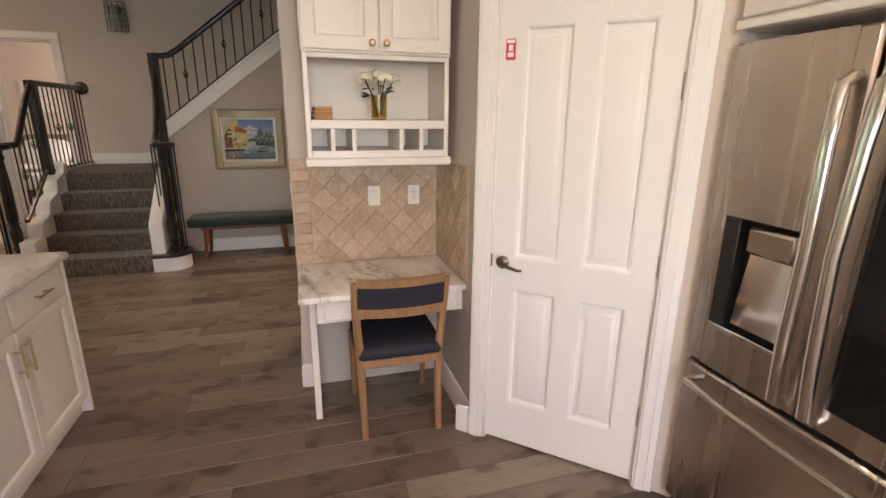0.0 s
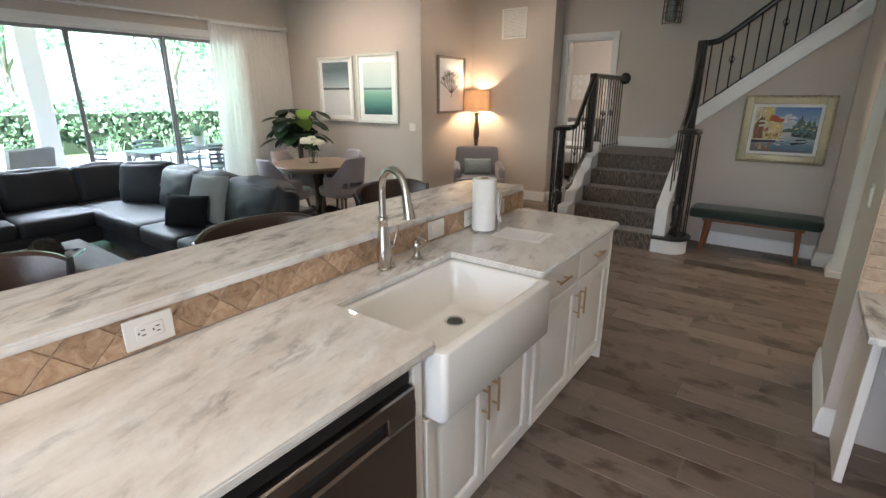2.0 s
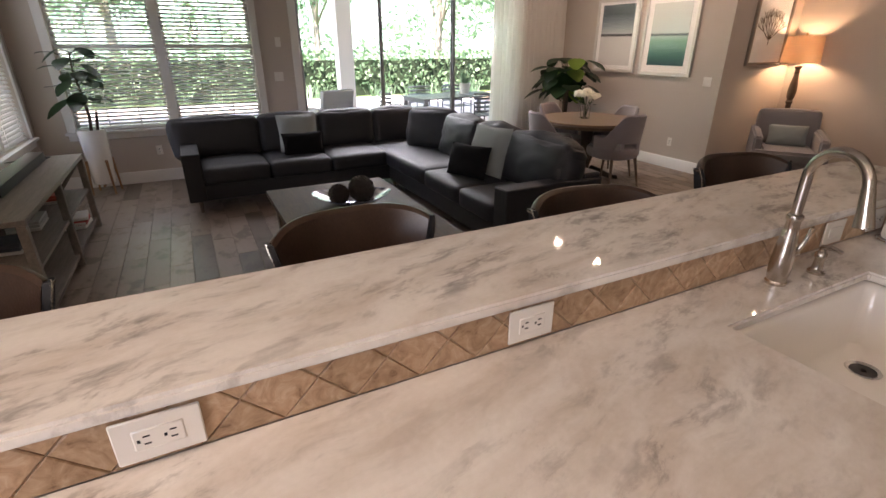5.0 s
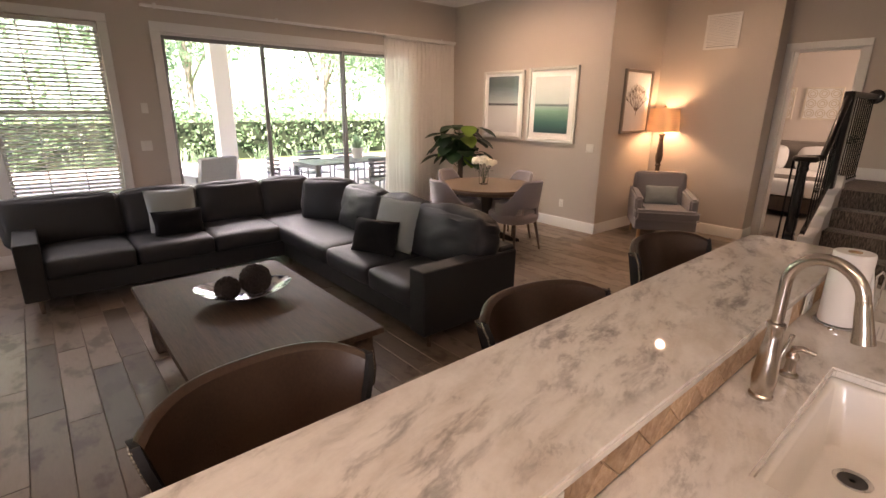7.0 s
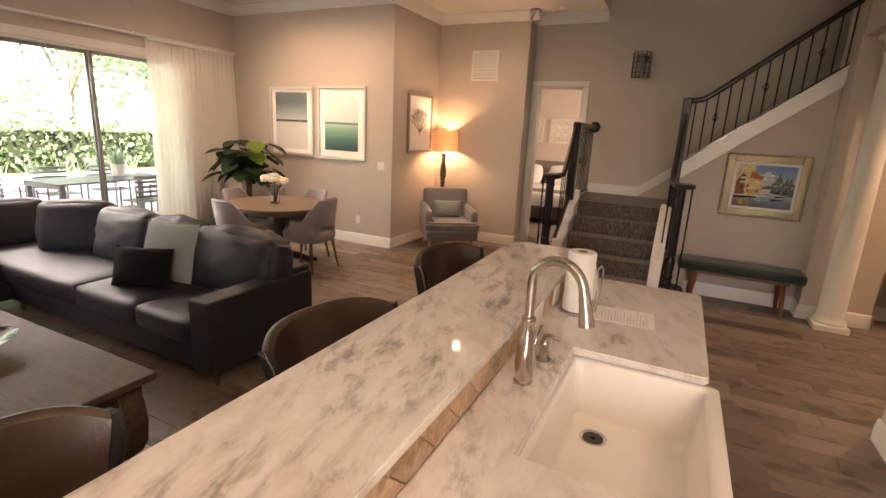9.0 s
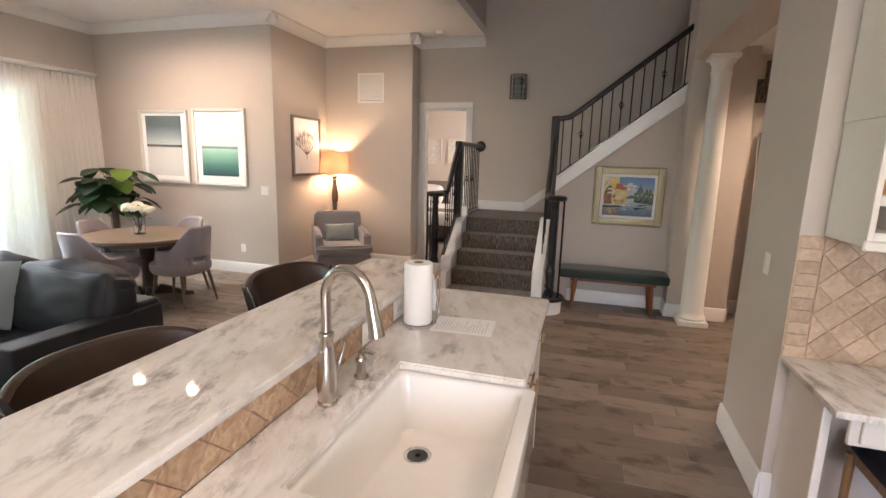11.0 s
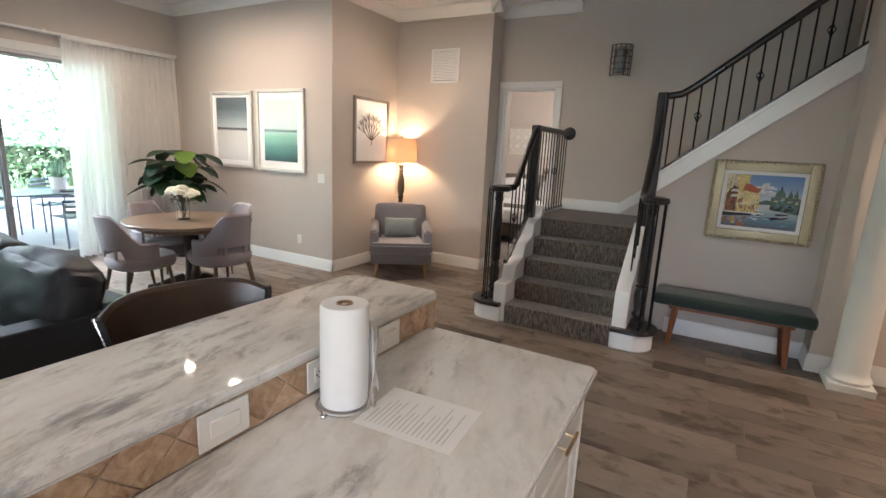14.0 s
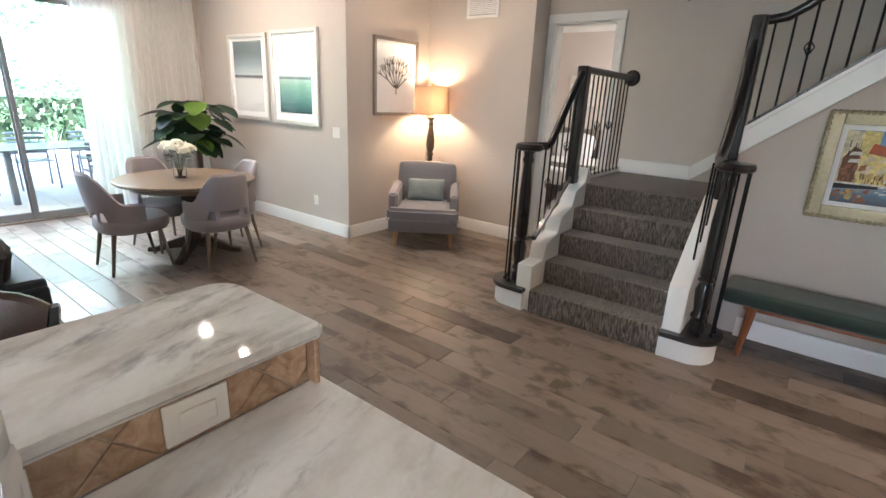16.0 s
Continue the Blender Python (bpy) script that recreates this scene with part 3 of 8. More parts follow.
def double_hung(name, axis, plane, out, a0, a1, lo, hi, label):
    """A pair of sash windows behind white slatted blinds, set into a wall."""
    win = tagged(thing(name, label, "window"), kind="structure")
    casing(win, axis, plane, out, a0, a1, lo, hi, sill=True)
    mid = (a0 + a1) / 2

    def bar(nm, p0, z0, p1, z1, d0, d1):
        if axis == "y":
            bm = boxed(plane - out * d0, p0, z0, plane - out * d1, p1, z1, bevel=0.003)
        else:
            bm = boxed(p0, plane - out * d0, z0, p1, plane - out * d1, z1, bevel=0.003)
        return part(nm, bm, M_TRIM, win)
    bar("window_frame", mid - 0.045, lo, mid + 0.045, hi, 0.03, 0.16)
    for p0, p1 in ((a0, mid - 0.045), (mid + 0.045, a1)):
        for q0, q1 in ((p0, p0 + 0.03), (p1 - 0.03, p1)):
            bar("window_frame", q0, lo, q1, hi, 0.08, 0.16)
        zm = (lo + hi) / 2
        bar("window_frame", p0, zm - 0.025, p1, zm + 0.025, 0.09, 0.15)
        bar("window_frame", p0, lo, p1, lo + 0.04, 0.08, 0.16)
        bar("window_frame", p0, hi - 0.04, p1, hi, 0.08, 0.16)
        for k in (1, 2):
            q = p0 + (p1 - p0) * k / 3
            bar("muntin", q - 0.008, lo, q + 0.008, hi, 0.115, 0.13)
        if axis == "y":
            pane = part("pane", boxed(plane - out * 0.12, p0, lo, plane - out * 0.125, p1, hi), M_GLASS, win)
        else:
            pane = part("pane", boxed(p0, plane - out * 0.12, lo, p1, plane - out * 0.125, hi), M_GLASS, win)
        pane.visible_shadow = False
    return win


window_1 = double_hung("window_1", "y", WX, 1, *W1, "white framed twin sash window with a moulded casing")
window_2 = double_hung("window_2", "x", -1.75, 1, *W2, "white framed twin sash window in the corner")


def blind(axis, plane, out, a0, a1, lo, hi):
    b = thing("window_blind", "white horizontal slatted blind lowered over the window, slats open", "blind", group="window blinds")
    w = a1 - a0
    if axis == "y":
        b.matrix_basis = pose(plane - out * 0.045, (a0 + a1) / 2, lo)
    else:
        b.matrix_basis = pose((a0 + a1) / 2, plane - out * 0.045, lo, 0, 0, 90)
    bm = bmesh.new()
    for (u0, v0), (u1, v1) in zip(((-0.024, -0.006), (-0.012, 0.001), (0, 0.003), (0.012, 0.001)), ((-0.012, 0.001), (0, 0.003), (0.012, 0.001), (0.024, -0.006))):
        for dz in (0, 0.0025):
            bm.faces.new([bm.verts.new(c) for c in ((u0, -w / 2, v0 + dz), (u1, -w / 2, v1 + dz), (u1, w / 2, v1 + dz), (u0, w / 2, v0 + dz))])
    me = mesh_of("slat", bm, M_SLAT)
    z = 0.03
    while z < hi - lo - 0.06:
        piece("slat", me, b, pose(0, 0, z, 0, 24 * out, 0))
        z += 0.0435
    part("headrail", boxed(-0.028, -w / 2, hi - lo - 0.05, 0.028, w / 2, hi - lo - 0.004, bevel=0.004), M_TRIM, b)
    part("bottom_rail", boxed(-0.024, -w / 2, 0.005, 0.024, w / 2, 0.02, bevel=0.004), M_TRIM, b)
    for k in (-0.35, 0.35):
        part("ladder_cord", tubed((0.02, k * w, 0.01), (0.02, k * w, hi - lo - 0.03), 0.0018, sides=5), M_TRIM, b)


ym = (W1[0] + W1[1]) / 2
blind("y", WX, 1, W1[0] + 0.01, ym - 0.05, W1[2], W1[3])
blind("y", WX, 1, ym + 0.05, W1[1] - 0.01, W1[2], W1[3])
xm = (W2[0] + W2[1]) / 2
blind("x", -1.75, 1, W2[0] + 0.01, xm - 0.05, W2[2], W2[3])
blind("x", -1.75, 1, xm + 0.05, W2[1] - 0.01, W2[2], W2[3])

slider = tagged(thing("door_2", "wide glazed sliding patio door in a white frame", "sliding door"), kind="structure")
casing(slider, "y", WX, 1, SL[0], SL[1], 0, SL[3], w=0.10)
part("track", boxed(WX - 0.16, SL[0], -0.01, WX - 0.02, SL[1], 0.025, bevel=0.004), M_NICKEL, slider, "aluminium threshold track")
part("head_frame", boxed(WX - 0.16, SL[0], SL[3] - 0.03, WX - 0.02, SL[1], SL[3], bevel=0.004), M_TRIM, slider)
M_SLFRAME = surface("grey_aluminium", (0.30, 0.31, 0.32), 0.4, 0.4, vary=0.05)
for k in range(3):
    p0, p1 = SL[0] + 1.18 * k, SL[0] + 1.18 * (k + 1)
    dx = -0.05 - 0.03 * (k % 2)
    leafp = part("door_panel", boxed(WX + dx - 0.03, p0, 0.025, WX + dx, p0 + 0.045, SL[3] - 0.03, bevel=0.003), M_SLFRAME, slider, "slim grey door stile")
    part("stile", boxed(WX + dx - 0.03, p1 - 0.02, 0.025, WX + dx, p1 + 0.02, SL[3] - 0.03, bevel=0.003), M_SLFRAME, leafp)
    part("bottom_rail", boxed(WX + dx - 0.03, p0 + 0.045, 0.025, WX + dx, p1 - 0.02, 0.10, bevel=0.003), M_SLFRAME, leafp)
    part("top_rail", boxed(WX + dx - 0.03, p0 + 0.045, SL[3] - 0.075, WX + dx, p1 - 0.02, SL[3] - 0.03, bevel=0.003), M_SLFRAME, leafp)
    g = part("pane", boxed(WX + dx - 0.018, p0 + 0.045, 0.10, WX + dx - 0.012, p1 - 0.02, SL[3] - 0.075), M_GLASS, leafp)
    g.visible_shadow = False


def curtain():
    c = thing("curtain", "gathered sheer cream curtain drawn to the side of the patio door", "curtain")
    bm = bmesh.new()
    y0, y1, top, foot = 4.33, 5.74, 2.70, 0.02
    nu, nv = 150, 18
    grid = []
    for j in range(nv + 1):
        f = j / nv
        row = []
        for i in range(nu + 1):
            s = i / nu
            amp = 0.012 + 0.032 * min(1, f * 2.2)
            wave = math.sin(s * 2 * math.pi * 17 + 1.2 * math.sin(s * 9)) * (1 + 0.35 * math.sin(s * 23))
            drift = 0.05 * noise.noise(Vector((s * 6, f * 2.5, 3)))
            spread = (s - 0.5) * (1 + 0.05 * f) + 0.5
            row.append(bm.verts.new((WX + 0.085 + amp * wave + drift * f * 0.5, y0 + (y1 - y0) * spread + drift * f * 0.5, top + (foot - top) * f)))
        grid.append(row)
    for a, b in zip(grid, grid[1:]):
        for i in range(nu):
            bm.faces.new((a[i], a[i + 1], b[i + 1], b[i]))
    part("cloth", bm, M_SHEER, c)
    part("heading_tape", boxed(WX + 0.045, y0, top - 0.005, WX + 0.125, y1, top + 0.035, bevel=0.006), M_SHEER, c, "cream gathered heading")
    rail = thing("curtain_rail", "slim white curtain track above the patio door", "curtain rail")
    part("track", boxed(WX + 0.02, 1.15, top + 0.035, WX + 0.10, 5.78, top + 0.06, bevel=0.004), M_TRIM, rail)
    for y in (1.3, 2.7, 4.2, 5.5):
        part("bracket", boxed(WX, y - 0.015, top + 0.03, WX + 0.05, y + 0.015, top + 0.085, bevel=0.003), M_TRIM, rail)


curtain()

# ---- bedroom door opening and the room behind ----
door_1 = tagged(thing("door_1", "white cased bedroom doorway with the door standing open", "door"), kind="structure")
casing(door_1, "x", DY, -1, DOOR[0], DOOR[1], 0, DOOR[3], w=0.085)
part("jamb", boxed(DOOR[0], DY, 0, DOOR[0] + 0.02, DY + 0.15, DOOR[3], bevel=0.002), M_TRIM, door_1)
part("jamb", boxed(DOOR[1] - 0.02, DY, 0, DOOR[1], DY + 0.15, DOOR[3], bevel=0.002), M_TRIM, door_1)
part("head_jamb", boxed(DOOR[0] + 0.02, DY, DOOR[3] - 0.02, DOOR[1] - 0.02, DY + 0.15, DOOR[3], bevel=0.002), M_TRIM, door_1)
leaf_b = part("door_leaf", boxed(DOOR[1] - 0.02, DY + 0.16, 0.01, DOOR[1] + 0.018, DY + 0.92, DOOR[3] - 0.03, bevel=0.003), M_TRIM, door_1, "white panelled door leaf swung open")
for z in (0.3, 1.25, 2.2):
    part("hinge", boxed(DOOR[1] - 0.026, DY + 0.12, z, DOOR[1] - 0.019, DY + 0.17, z + 0.1), M_NICKEL, leaf_b)
structure("wall_bedroom_back", boxed(-6.2, 11.6, 0, -0.8, 11.75, 2.9), M_WALL, "greige bedroom wall", "wall")
structure("wall_bedroom_west", boxed(-6.35, 7.67, 0, -6.2, 11.75, 2.9), M_WALL, "plain greige bedroom wall", "wall")
structure("wall_bedroom_east", boxed(-0.8, 7.67, 0, -0.65, 11.75, 2.9), M_WALL, "plain greige bedroom wall", "wall")
structure("ceiling_bedroom", boxed(-6.35, 7.67, 2.9, -0.65, 11.75, 3.0), M_CEIL, "white bedroom ceiling", "ceiling")
# Unseen warm fill lamp, added to brighten the room behind the doorway.
area_lamp("bedroom_fill_lamp", look((-0.95, 9.9, 1.8), (-6, 10, 1.0)), 1.2, 1.4, 16, (1.0, 0.88, 0.74))

# ---- the stair ----
SX0, SX1, SY0, RUN, RISE = -2.61, -1.52, 5.45, 0.238, 0.186
stair = tagged(thing("staircase", "carpeted staircase with white stringers rising to a landing", "stairs"), kind="structure")
for k in range(4):
    y = SY0 + RUN * k
    z = RISE * (k + 1)
    bm = boxed(SX0 + 0.10, y, 0 if k == 0 else z - RISE - 0.02, SX1 + 0.0, 6.42 if k == 3 else y + RUN + 0.03, z, bevel=0.018, segs=2)
    part("step", bm, M_CARPET, stair, "dark grey patterned carpet step")
part("landing", boxed(SX0 - 0.02, SY0 + 4 * RUN - 0.02, 0.62, SX1 + 0.10, DY, 5 * RISE, bevel=0.018, segs=2), M_CARPET, stair, "dark grey carpet landing")
for k in range(13):
    x = -1.42 + 0.238 * k
    part("step", boxed(x, 6.30, 5 * RISE + RISE * k - (0.06 if k else 0.2), x + 0.30, DY, 5 * RISE + RISE * (k + 1), bevel=0.015, segs=2), M_CARPET, stair, "dark grey patterned carpet step")
# white stepped stringer on the left of the lower flight
prof = [(SY0 + 0.02, 0.0), (SY0 + 0.02, RISE * 1.0 + 0.19)]
for k in range(1, 5):
    prof += [(SY0 + RUN * k - 0.035, RISE * k + 0.20), (SY0 + RUN * k - 0.005, RISE * (k + 1) + 0.14)]
prof += [(SY0 + RUN * 4 + 0.08, RISE * 5 + 0.07), (SY0 + RUN * 4 + 0.08, 0.0)]
part("stringer", prismed(prof, SX0 - 0.03, SX0 + 0.10, "x", bevel=0.006, segs=1), M_TRIM, stair, "white painted stepped stringer")
part("stringer", prismed([(SY0 + 0.02, 0.0), (SY0 + 0.02, 0.50), (6.12, 1.02), (6.12, 0.0)], SX1, SX1 + 0.12, "x", bevel=0.006, segs=1), M_TRIM, stair, "white painted sloping stringer")
part("landing_edge", boxed(SX0 - 0.03, SY0 + RUN * 4 + 0.08, 0.0, SX0 + 0.01, DY, 5 * RISE + 0.06, bevel=0.004), M_TRIM, stair, "white painted landing fascia")
part("landing_skirt", boxed(SX0, DY - 0.02, 5 * RISE, -1.90, DY, 5 * RISE + 0.14, bevel=0.004), M_TRIM, stair, "white skirting above the landing")
part("sloping_skirt", prismed([(-1.90, 0.93), (-1.90, 1.07), (-0.05, 1.07 + 1.85 * 0.76), (-0.05, 0.90 + 1.85 * 0.76)], DY - 0.02, DY, "y"), M_TRIM, stair, "white sloping skirting")


def D_outline(cx, y0, w, d, flip):
    """Plan of a rounded starting step: straight at the stair, round outside."""
    pts = [(cx, y0 + d), (cx, y0)]
    for i in range(1, 12):
        a = -math.pi / 2 + math.pi * i / 12
        pts.append((cx + flip * w * (0.45 + 0.55 * math.cos(a)) if abs(math.cos(a)) > 1e-6 else cx, y0 + d / 2 + d / 2 * math.sin(a)))
    return pts


for cx, flip in ((SX0 + 0.06, -1), (SX1 + 0.0, 1)):
    part("plinth", prismed(D_outline(cx, SY0 - 0.02, 0.33, 0.36, flip), 0, 0.15, "z", bevel=0.004, segs=1), M_TRIM, stair, "white rounded starting step")
    part("plinth_top", prismed(D_outline(cx, SY0 - 0.045, 0.36, 0.41, flip), 0.15, 0.185, "z", bevel=0.006, segs=1), M_BLACKWOOD, stair, "black rounded step cap")

# under-stair wall with the white string of the upper flight
bm = bmesh.new()
prism(bm, [(-1.38, 0), (-0.06, 0), (-0.06, 2.36), (-1.38, 1.33)], 6.20, 6.32, "y")
structure("wall_under_stair", bm, M_WALL, "greige wall under the upper stair flight", "wall")
part("string_board", prismed([(-1.40, 1.30), (-1.40, 1.46), (-0.06, 2.51), (-0.06, 2.34)], 6.13, 6.20, "y", bevel=0.006, segs=1), M_TRIM, stair, "white sloping string board")
part("string_cap", prismed([(-1.40, 1.455), (-1.40, 1.485), (-0.06, 2.535), (-0.06, 2.505)], 6.12, 6.21, "y"), M_TRIM, stair)


def newel(bm, x, y, z0, z1, r=0.042):
    """A turned post between square blocks."""
    h = z1 - z0
    lathe(bm, [(r * 1.05, z0), (r * 1.05, z0 + 0.05 * h), (r * 0.7, z0 + 0.07 * h), (r * 1.12, z0 + 0.10 * h), (r * 0.8, z0 + 0.13 * h), (r, z0 + 0.2 * h), (r * 1.1, z0 + 0.27 * h), (r * 0.75, z0 + 0.32 * h), (r * 1.1, z0 + 0.335 * h),
               (r * 0.72, z0 + 0.35 * h), (r * 0.95, z0 + 0.37 * h), (r * 0.9, z0 + 0.7 * h), (r * 0.65, z0 + 0.9 * h), (r * 0.9, z0 + 0.93 * h), (r * 0.7, z0 + 0.96 * h), (r * 0.9, z1)], 14, (x, y, 0))
    return bm


def baluster(parent, x, y, z0, z1, knuckle=None, twist=False):
    bm = bmesh.new()
    sweep(bm, [(x, y, z0 + (z1 - z0) * i / 8) for i in range(9)], 0.0075, 6)
    b = part("baluster", bm, M_IRON, parent)
    part("shoe", boxed(x - 0.014, y - 0.014, z0, x + 0.014, y + 0.014, z0 + 0.022, bevel=0.003), M_IRON, b)
    if knuckle:
        bm = bmesh.new()
        for k in range(4):
            a0 = math.pi / 2 * k
            sweep(bm, [(x + 0.026 * math.sin(math.pi * i / 8) * math.cos(a0 + i * 0.35), y + 0.026 * math.sin(math.pi * i / 8) * math.sin(a0 + i * 0.35), knuckle - 0.045 + 0.09 * i / 8) for i in range(9)], 0.004, 5)
        part("basket", bm, M_IRON, b, "twisted iron basket knuckle")


def handrail(parent, path, r=0.03):
    bm = bmesh.new()
    sweep(bm, path, r, 12)
    return part("handrail", bm, M_BLACKWOOD, parent, "black stained handrail")


def volute(parent, x, y, z):
    bm = lathed([(0.09, z - 0.028), (0.105, z - 0.018), (0.11, z), (0.10, z + 0.022), (0.06, z + 0.03)], 24, (x, y, 0))
    part("volute", bm, M_BLACKWOOD, parent, "round black handrail volute")


rail_l = thing("stair_railing", "black iron and wood stair railing beside the carpeted steps", "railing")
NLX, NLY = -2.70, 5.60
part("newel_post", newel(bmesh.new(), NLX, NLY, 0.185, 1.25, 0.05), M_BLACKWOOD, rail_l, "turned black newel post")
volute(rail_l, NLX, NLY, 1.275)
for k in range(5):
    a = 2.2 + k * 0.75
    baluster(rail_l, NLX + 0.10 * math.cos(a), NLY + 0.10 * math.sin(a), 0.185, 1.26, 0.75 if k == 4 else None)
LX = -2.60
handrail(rail_l, [(NLX, NLY - 0.02, 1.28), (LX, 5.70, 1.285), (LX, 5.76, 1.31), (LX, 5.82, 1.38), (LX, 5.92, 1.51), (LX, 6.05, 1.67), (LX, 6.16, 1.79), (LX, 6.22, 1.85)])
for k in range(6):
    y = 5.68 + 0.095 * k
    foot = 0.47 + (y - 5.53) * 0.74
    head = 1.285 if y < 5.77 else 1.31 + (y - 5.77) * 1.24
    baluster(rail_l, LX, y, foot, head, (foot + head) / 2 if k in (1, 4) else None)
part("bottom_rail", prismed([(5.62, 0.545), (6.22, 0.985), (6.22, 1.015), (5.62, 0.575)], LX - 0.02, LX + 0.02, "x"), M_BLACKWOOD, rail_l, "black sloping shoe rail")
part("newel_post", boxed(LX - 0.045, 6.20, 0.94, LX + 0.045, 6.29, 1.905, bevel=0.008), M_BLACKWOOD, rail_l, "square black landing post")
handrail(rail_l, [(LX, 6.25, 1.88), (LX, 6.6, 1.88), (LX, 7.1, 1.88), (LX, DY - 0.02, 1.88)])
part("rosette", turn(lathed([(0.075, 0), (0.08, 0.012), (0.06, 0.03), (0.03, 0.034)], 24), pose(LX, DY, 1.88, 90, 0, 0)), M_BLACKWOOD, rail_l, "round black wall rosette")
for k in range(11):
    y = 6.37 + 0.104 * k
    baluster(rail_l, LX, y, 0.965, 1.86, 1.42 if k in (3, 6) else None)

rail_r = thing("stair_railing", "black iron and wood railing that climbs the upper stair flight", "railing")
NRX, NRY = -1.36, 5.60
part("newel_post", newel(bmesh.new(), NRX + 0.03, NRY, 0.185, 1.26, 0.05), M_BLACKWOOD, rail_r, "turned black newel post")
volute(rail_r, NRX + 0.05, NRY, 1.285)
for k in range(4):
    a = -1.4 + k * 0.9
    baluster(rail_r, NRX + 0.04 + 0.10 * math.cos(a), NRY + 0.10 * math.sin(a), 0.185, 1.27)
handrail(rail_r, [(NRX, NRY - 0.04, 1.29), (-1.41, 5.72, 1.29), (-1.43, 5.82, 1.31), (-1.43, 5.92, 1.40), (-1.425, 6.02, 1.62), (-1.42, 6.10, 1.92), (-1.415, 6.14, 2.16)], 0.034)
for k in range(3):
    baluster(rail_r, -1.44, 5.66 + 0.12 * k, 0.50 + 0.1 * k, 1.29)
part("newel_post", boxed(-1.46, 6.09, 0.5, -1.37, 6.18, 2.20, bevel=0.01), M_BLACKWOOD, rail_r, "square black corner post")
HR = [(-1.42, 6.16, 2.18), (-1.36, 6.16, 2.175), (-1.27, 6.16, 2.19), (-1.18, 6.16, 2.245)]
for k in range(1, 9):
    HR.append((-1.18 + 1.15 * k / 8, 6.16, 2.245 + 0.90 * k / 8))
handrail(rail_r, HR)
for k in range(13):
    x = -1.33 + 0.1035 * k
    foot = 1.475 + (x + 1.40) * 0.783
    head = 2.18 if x < -1.24 else 2.225 + (x + 1.18) * 0.783
    baluster(rail_r, x, 6.16, foot, head, (foot + head) / 2 + 0.02 if k in (2, 6, 10) else None)

part("bottom_rail", prismed([(-1.36, 1.515), (0.0, 2.580), (0.0, 2.605), (-1.36, 1.540)], 6.143, 6.183, "y"), M_BLACKWOOD, rail_r, "black sloping shoe rail")

# ---- white column ----
column = tagged(thing("column", "smooth white round column on a square base", "column", pose(0.17, 5.735, 0)), kind="structure")
part("plinth", boxed(-0.145, -0.145, 0, 0.145, 0.145, 0.06, bevel=0.006), M_TRIM, column)
part("shaft", lathed([(0.135, 0.06), (0.14, 0.085), (0.125, 0.11), (0.118, 0.125), (0.112, 0.15), (0.110, 0.9), (0.088, 2.54), (0.098, 2.56), (0.098, 2.58), (0.090, 2.59), (0.092, 2.64), (0.118, 2.68), (0.118, 2.70)], 32), M_TRIM, column)
part("capital", boxed(-0.13, -0.13, 2.70, 0.13, 0.13, 2.74, bevel=0.004), M_TRIM, column)

# ---- kitchen: island, sink, desk, pantry door, refrigerator ----


def moulded_panel(bm, x0, z0, x1, z1, profile):
    """A front in the local xz plane turned from its rim inwards: profile gives (inset, y) ring by ring."""
    rings = [[bm.verts.new(p) for p in ((x0 + d, y, z0 + d), (x1 - d, y, z0 + d), (x1 - d, y, z1 - d), (x0 + d, y, z1 - d))] for d, y in profile]
    for p, q in zip(rings, rings[1:]):
        for k in range(4):
            bm.faces.new((p[k], p[(k + 1) % 4], q[(k + 1) % 4], q[k]))
    bm.faces.new(rings[-1])
    bm.faces.new(rings[0][::-1])


def panel_front(parent, name, x0, z0, x1, z1, rail=0.055, thick=0.02, material=None, flat=False, label=""):
    """A framed front in the local xz plane, its face towards -y: stiles and rails round a recessed bed with a raised field."""
    material = material or M_CAB
    bm = bmesh.new()
    if flat:
        box(bm, x0, -thick, z0, x1, 0, z1, bevel=0.005, segs=2)
        return part(name, bm, material, parent, label)
    moulded_panel(bm, x0, z0, x1, z1, ((0.0, 0.0), (0.0, -thick + 0.004), (0.004, -thick), (rail - 0.008, -thick), (rail, -thick * 0.78), (rail + 0.004, -thick * 0.3), (rail + 0.012, -thick * 0.28), (rail + 0.034, -thick * 0.86), (rail + 0.038, -thick * 0.9)))
    return part(name, bm, material, parent, label)


def bar_pull(parent, x, z, length, vertical, y=-0.02):
    bm = bmesh.new()
    h = length / 2
    a, b = ((x, y - 0.03, z - h), (x, y - 0.03, z + h)) if vertical else ((x - h, y - 0.03, z), (x + h, y - 0.03, z))
    tube(bm, a, b, 0.0055, sides=10)
    for k in (-0.62, 0.62):
        p = (x, y, z + h * k) if vertical else (x + h * k, y, z)
        tube(bm, p, (p[0], y - 0.03, p[2]), 0.0045, sides=8)
    part("handle", bm, M_BRASS, parent, "satin brass bar pull")


CF = -1.215
DEPTH = 0.615


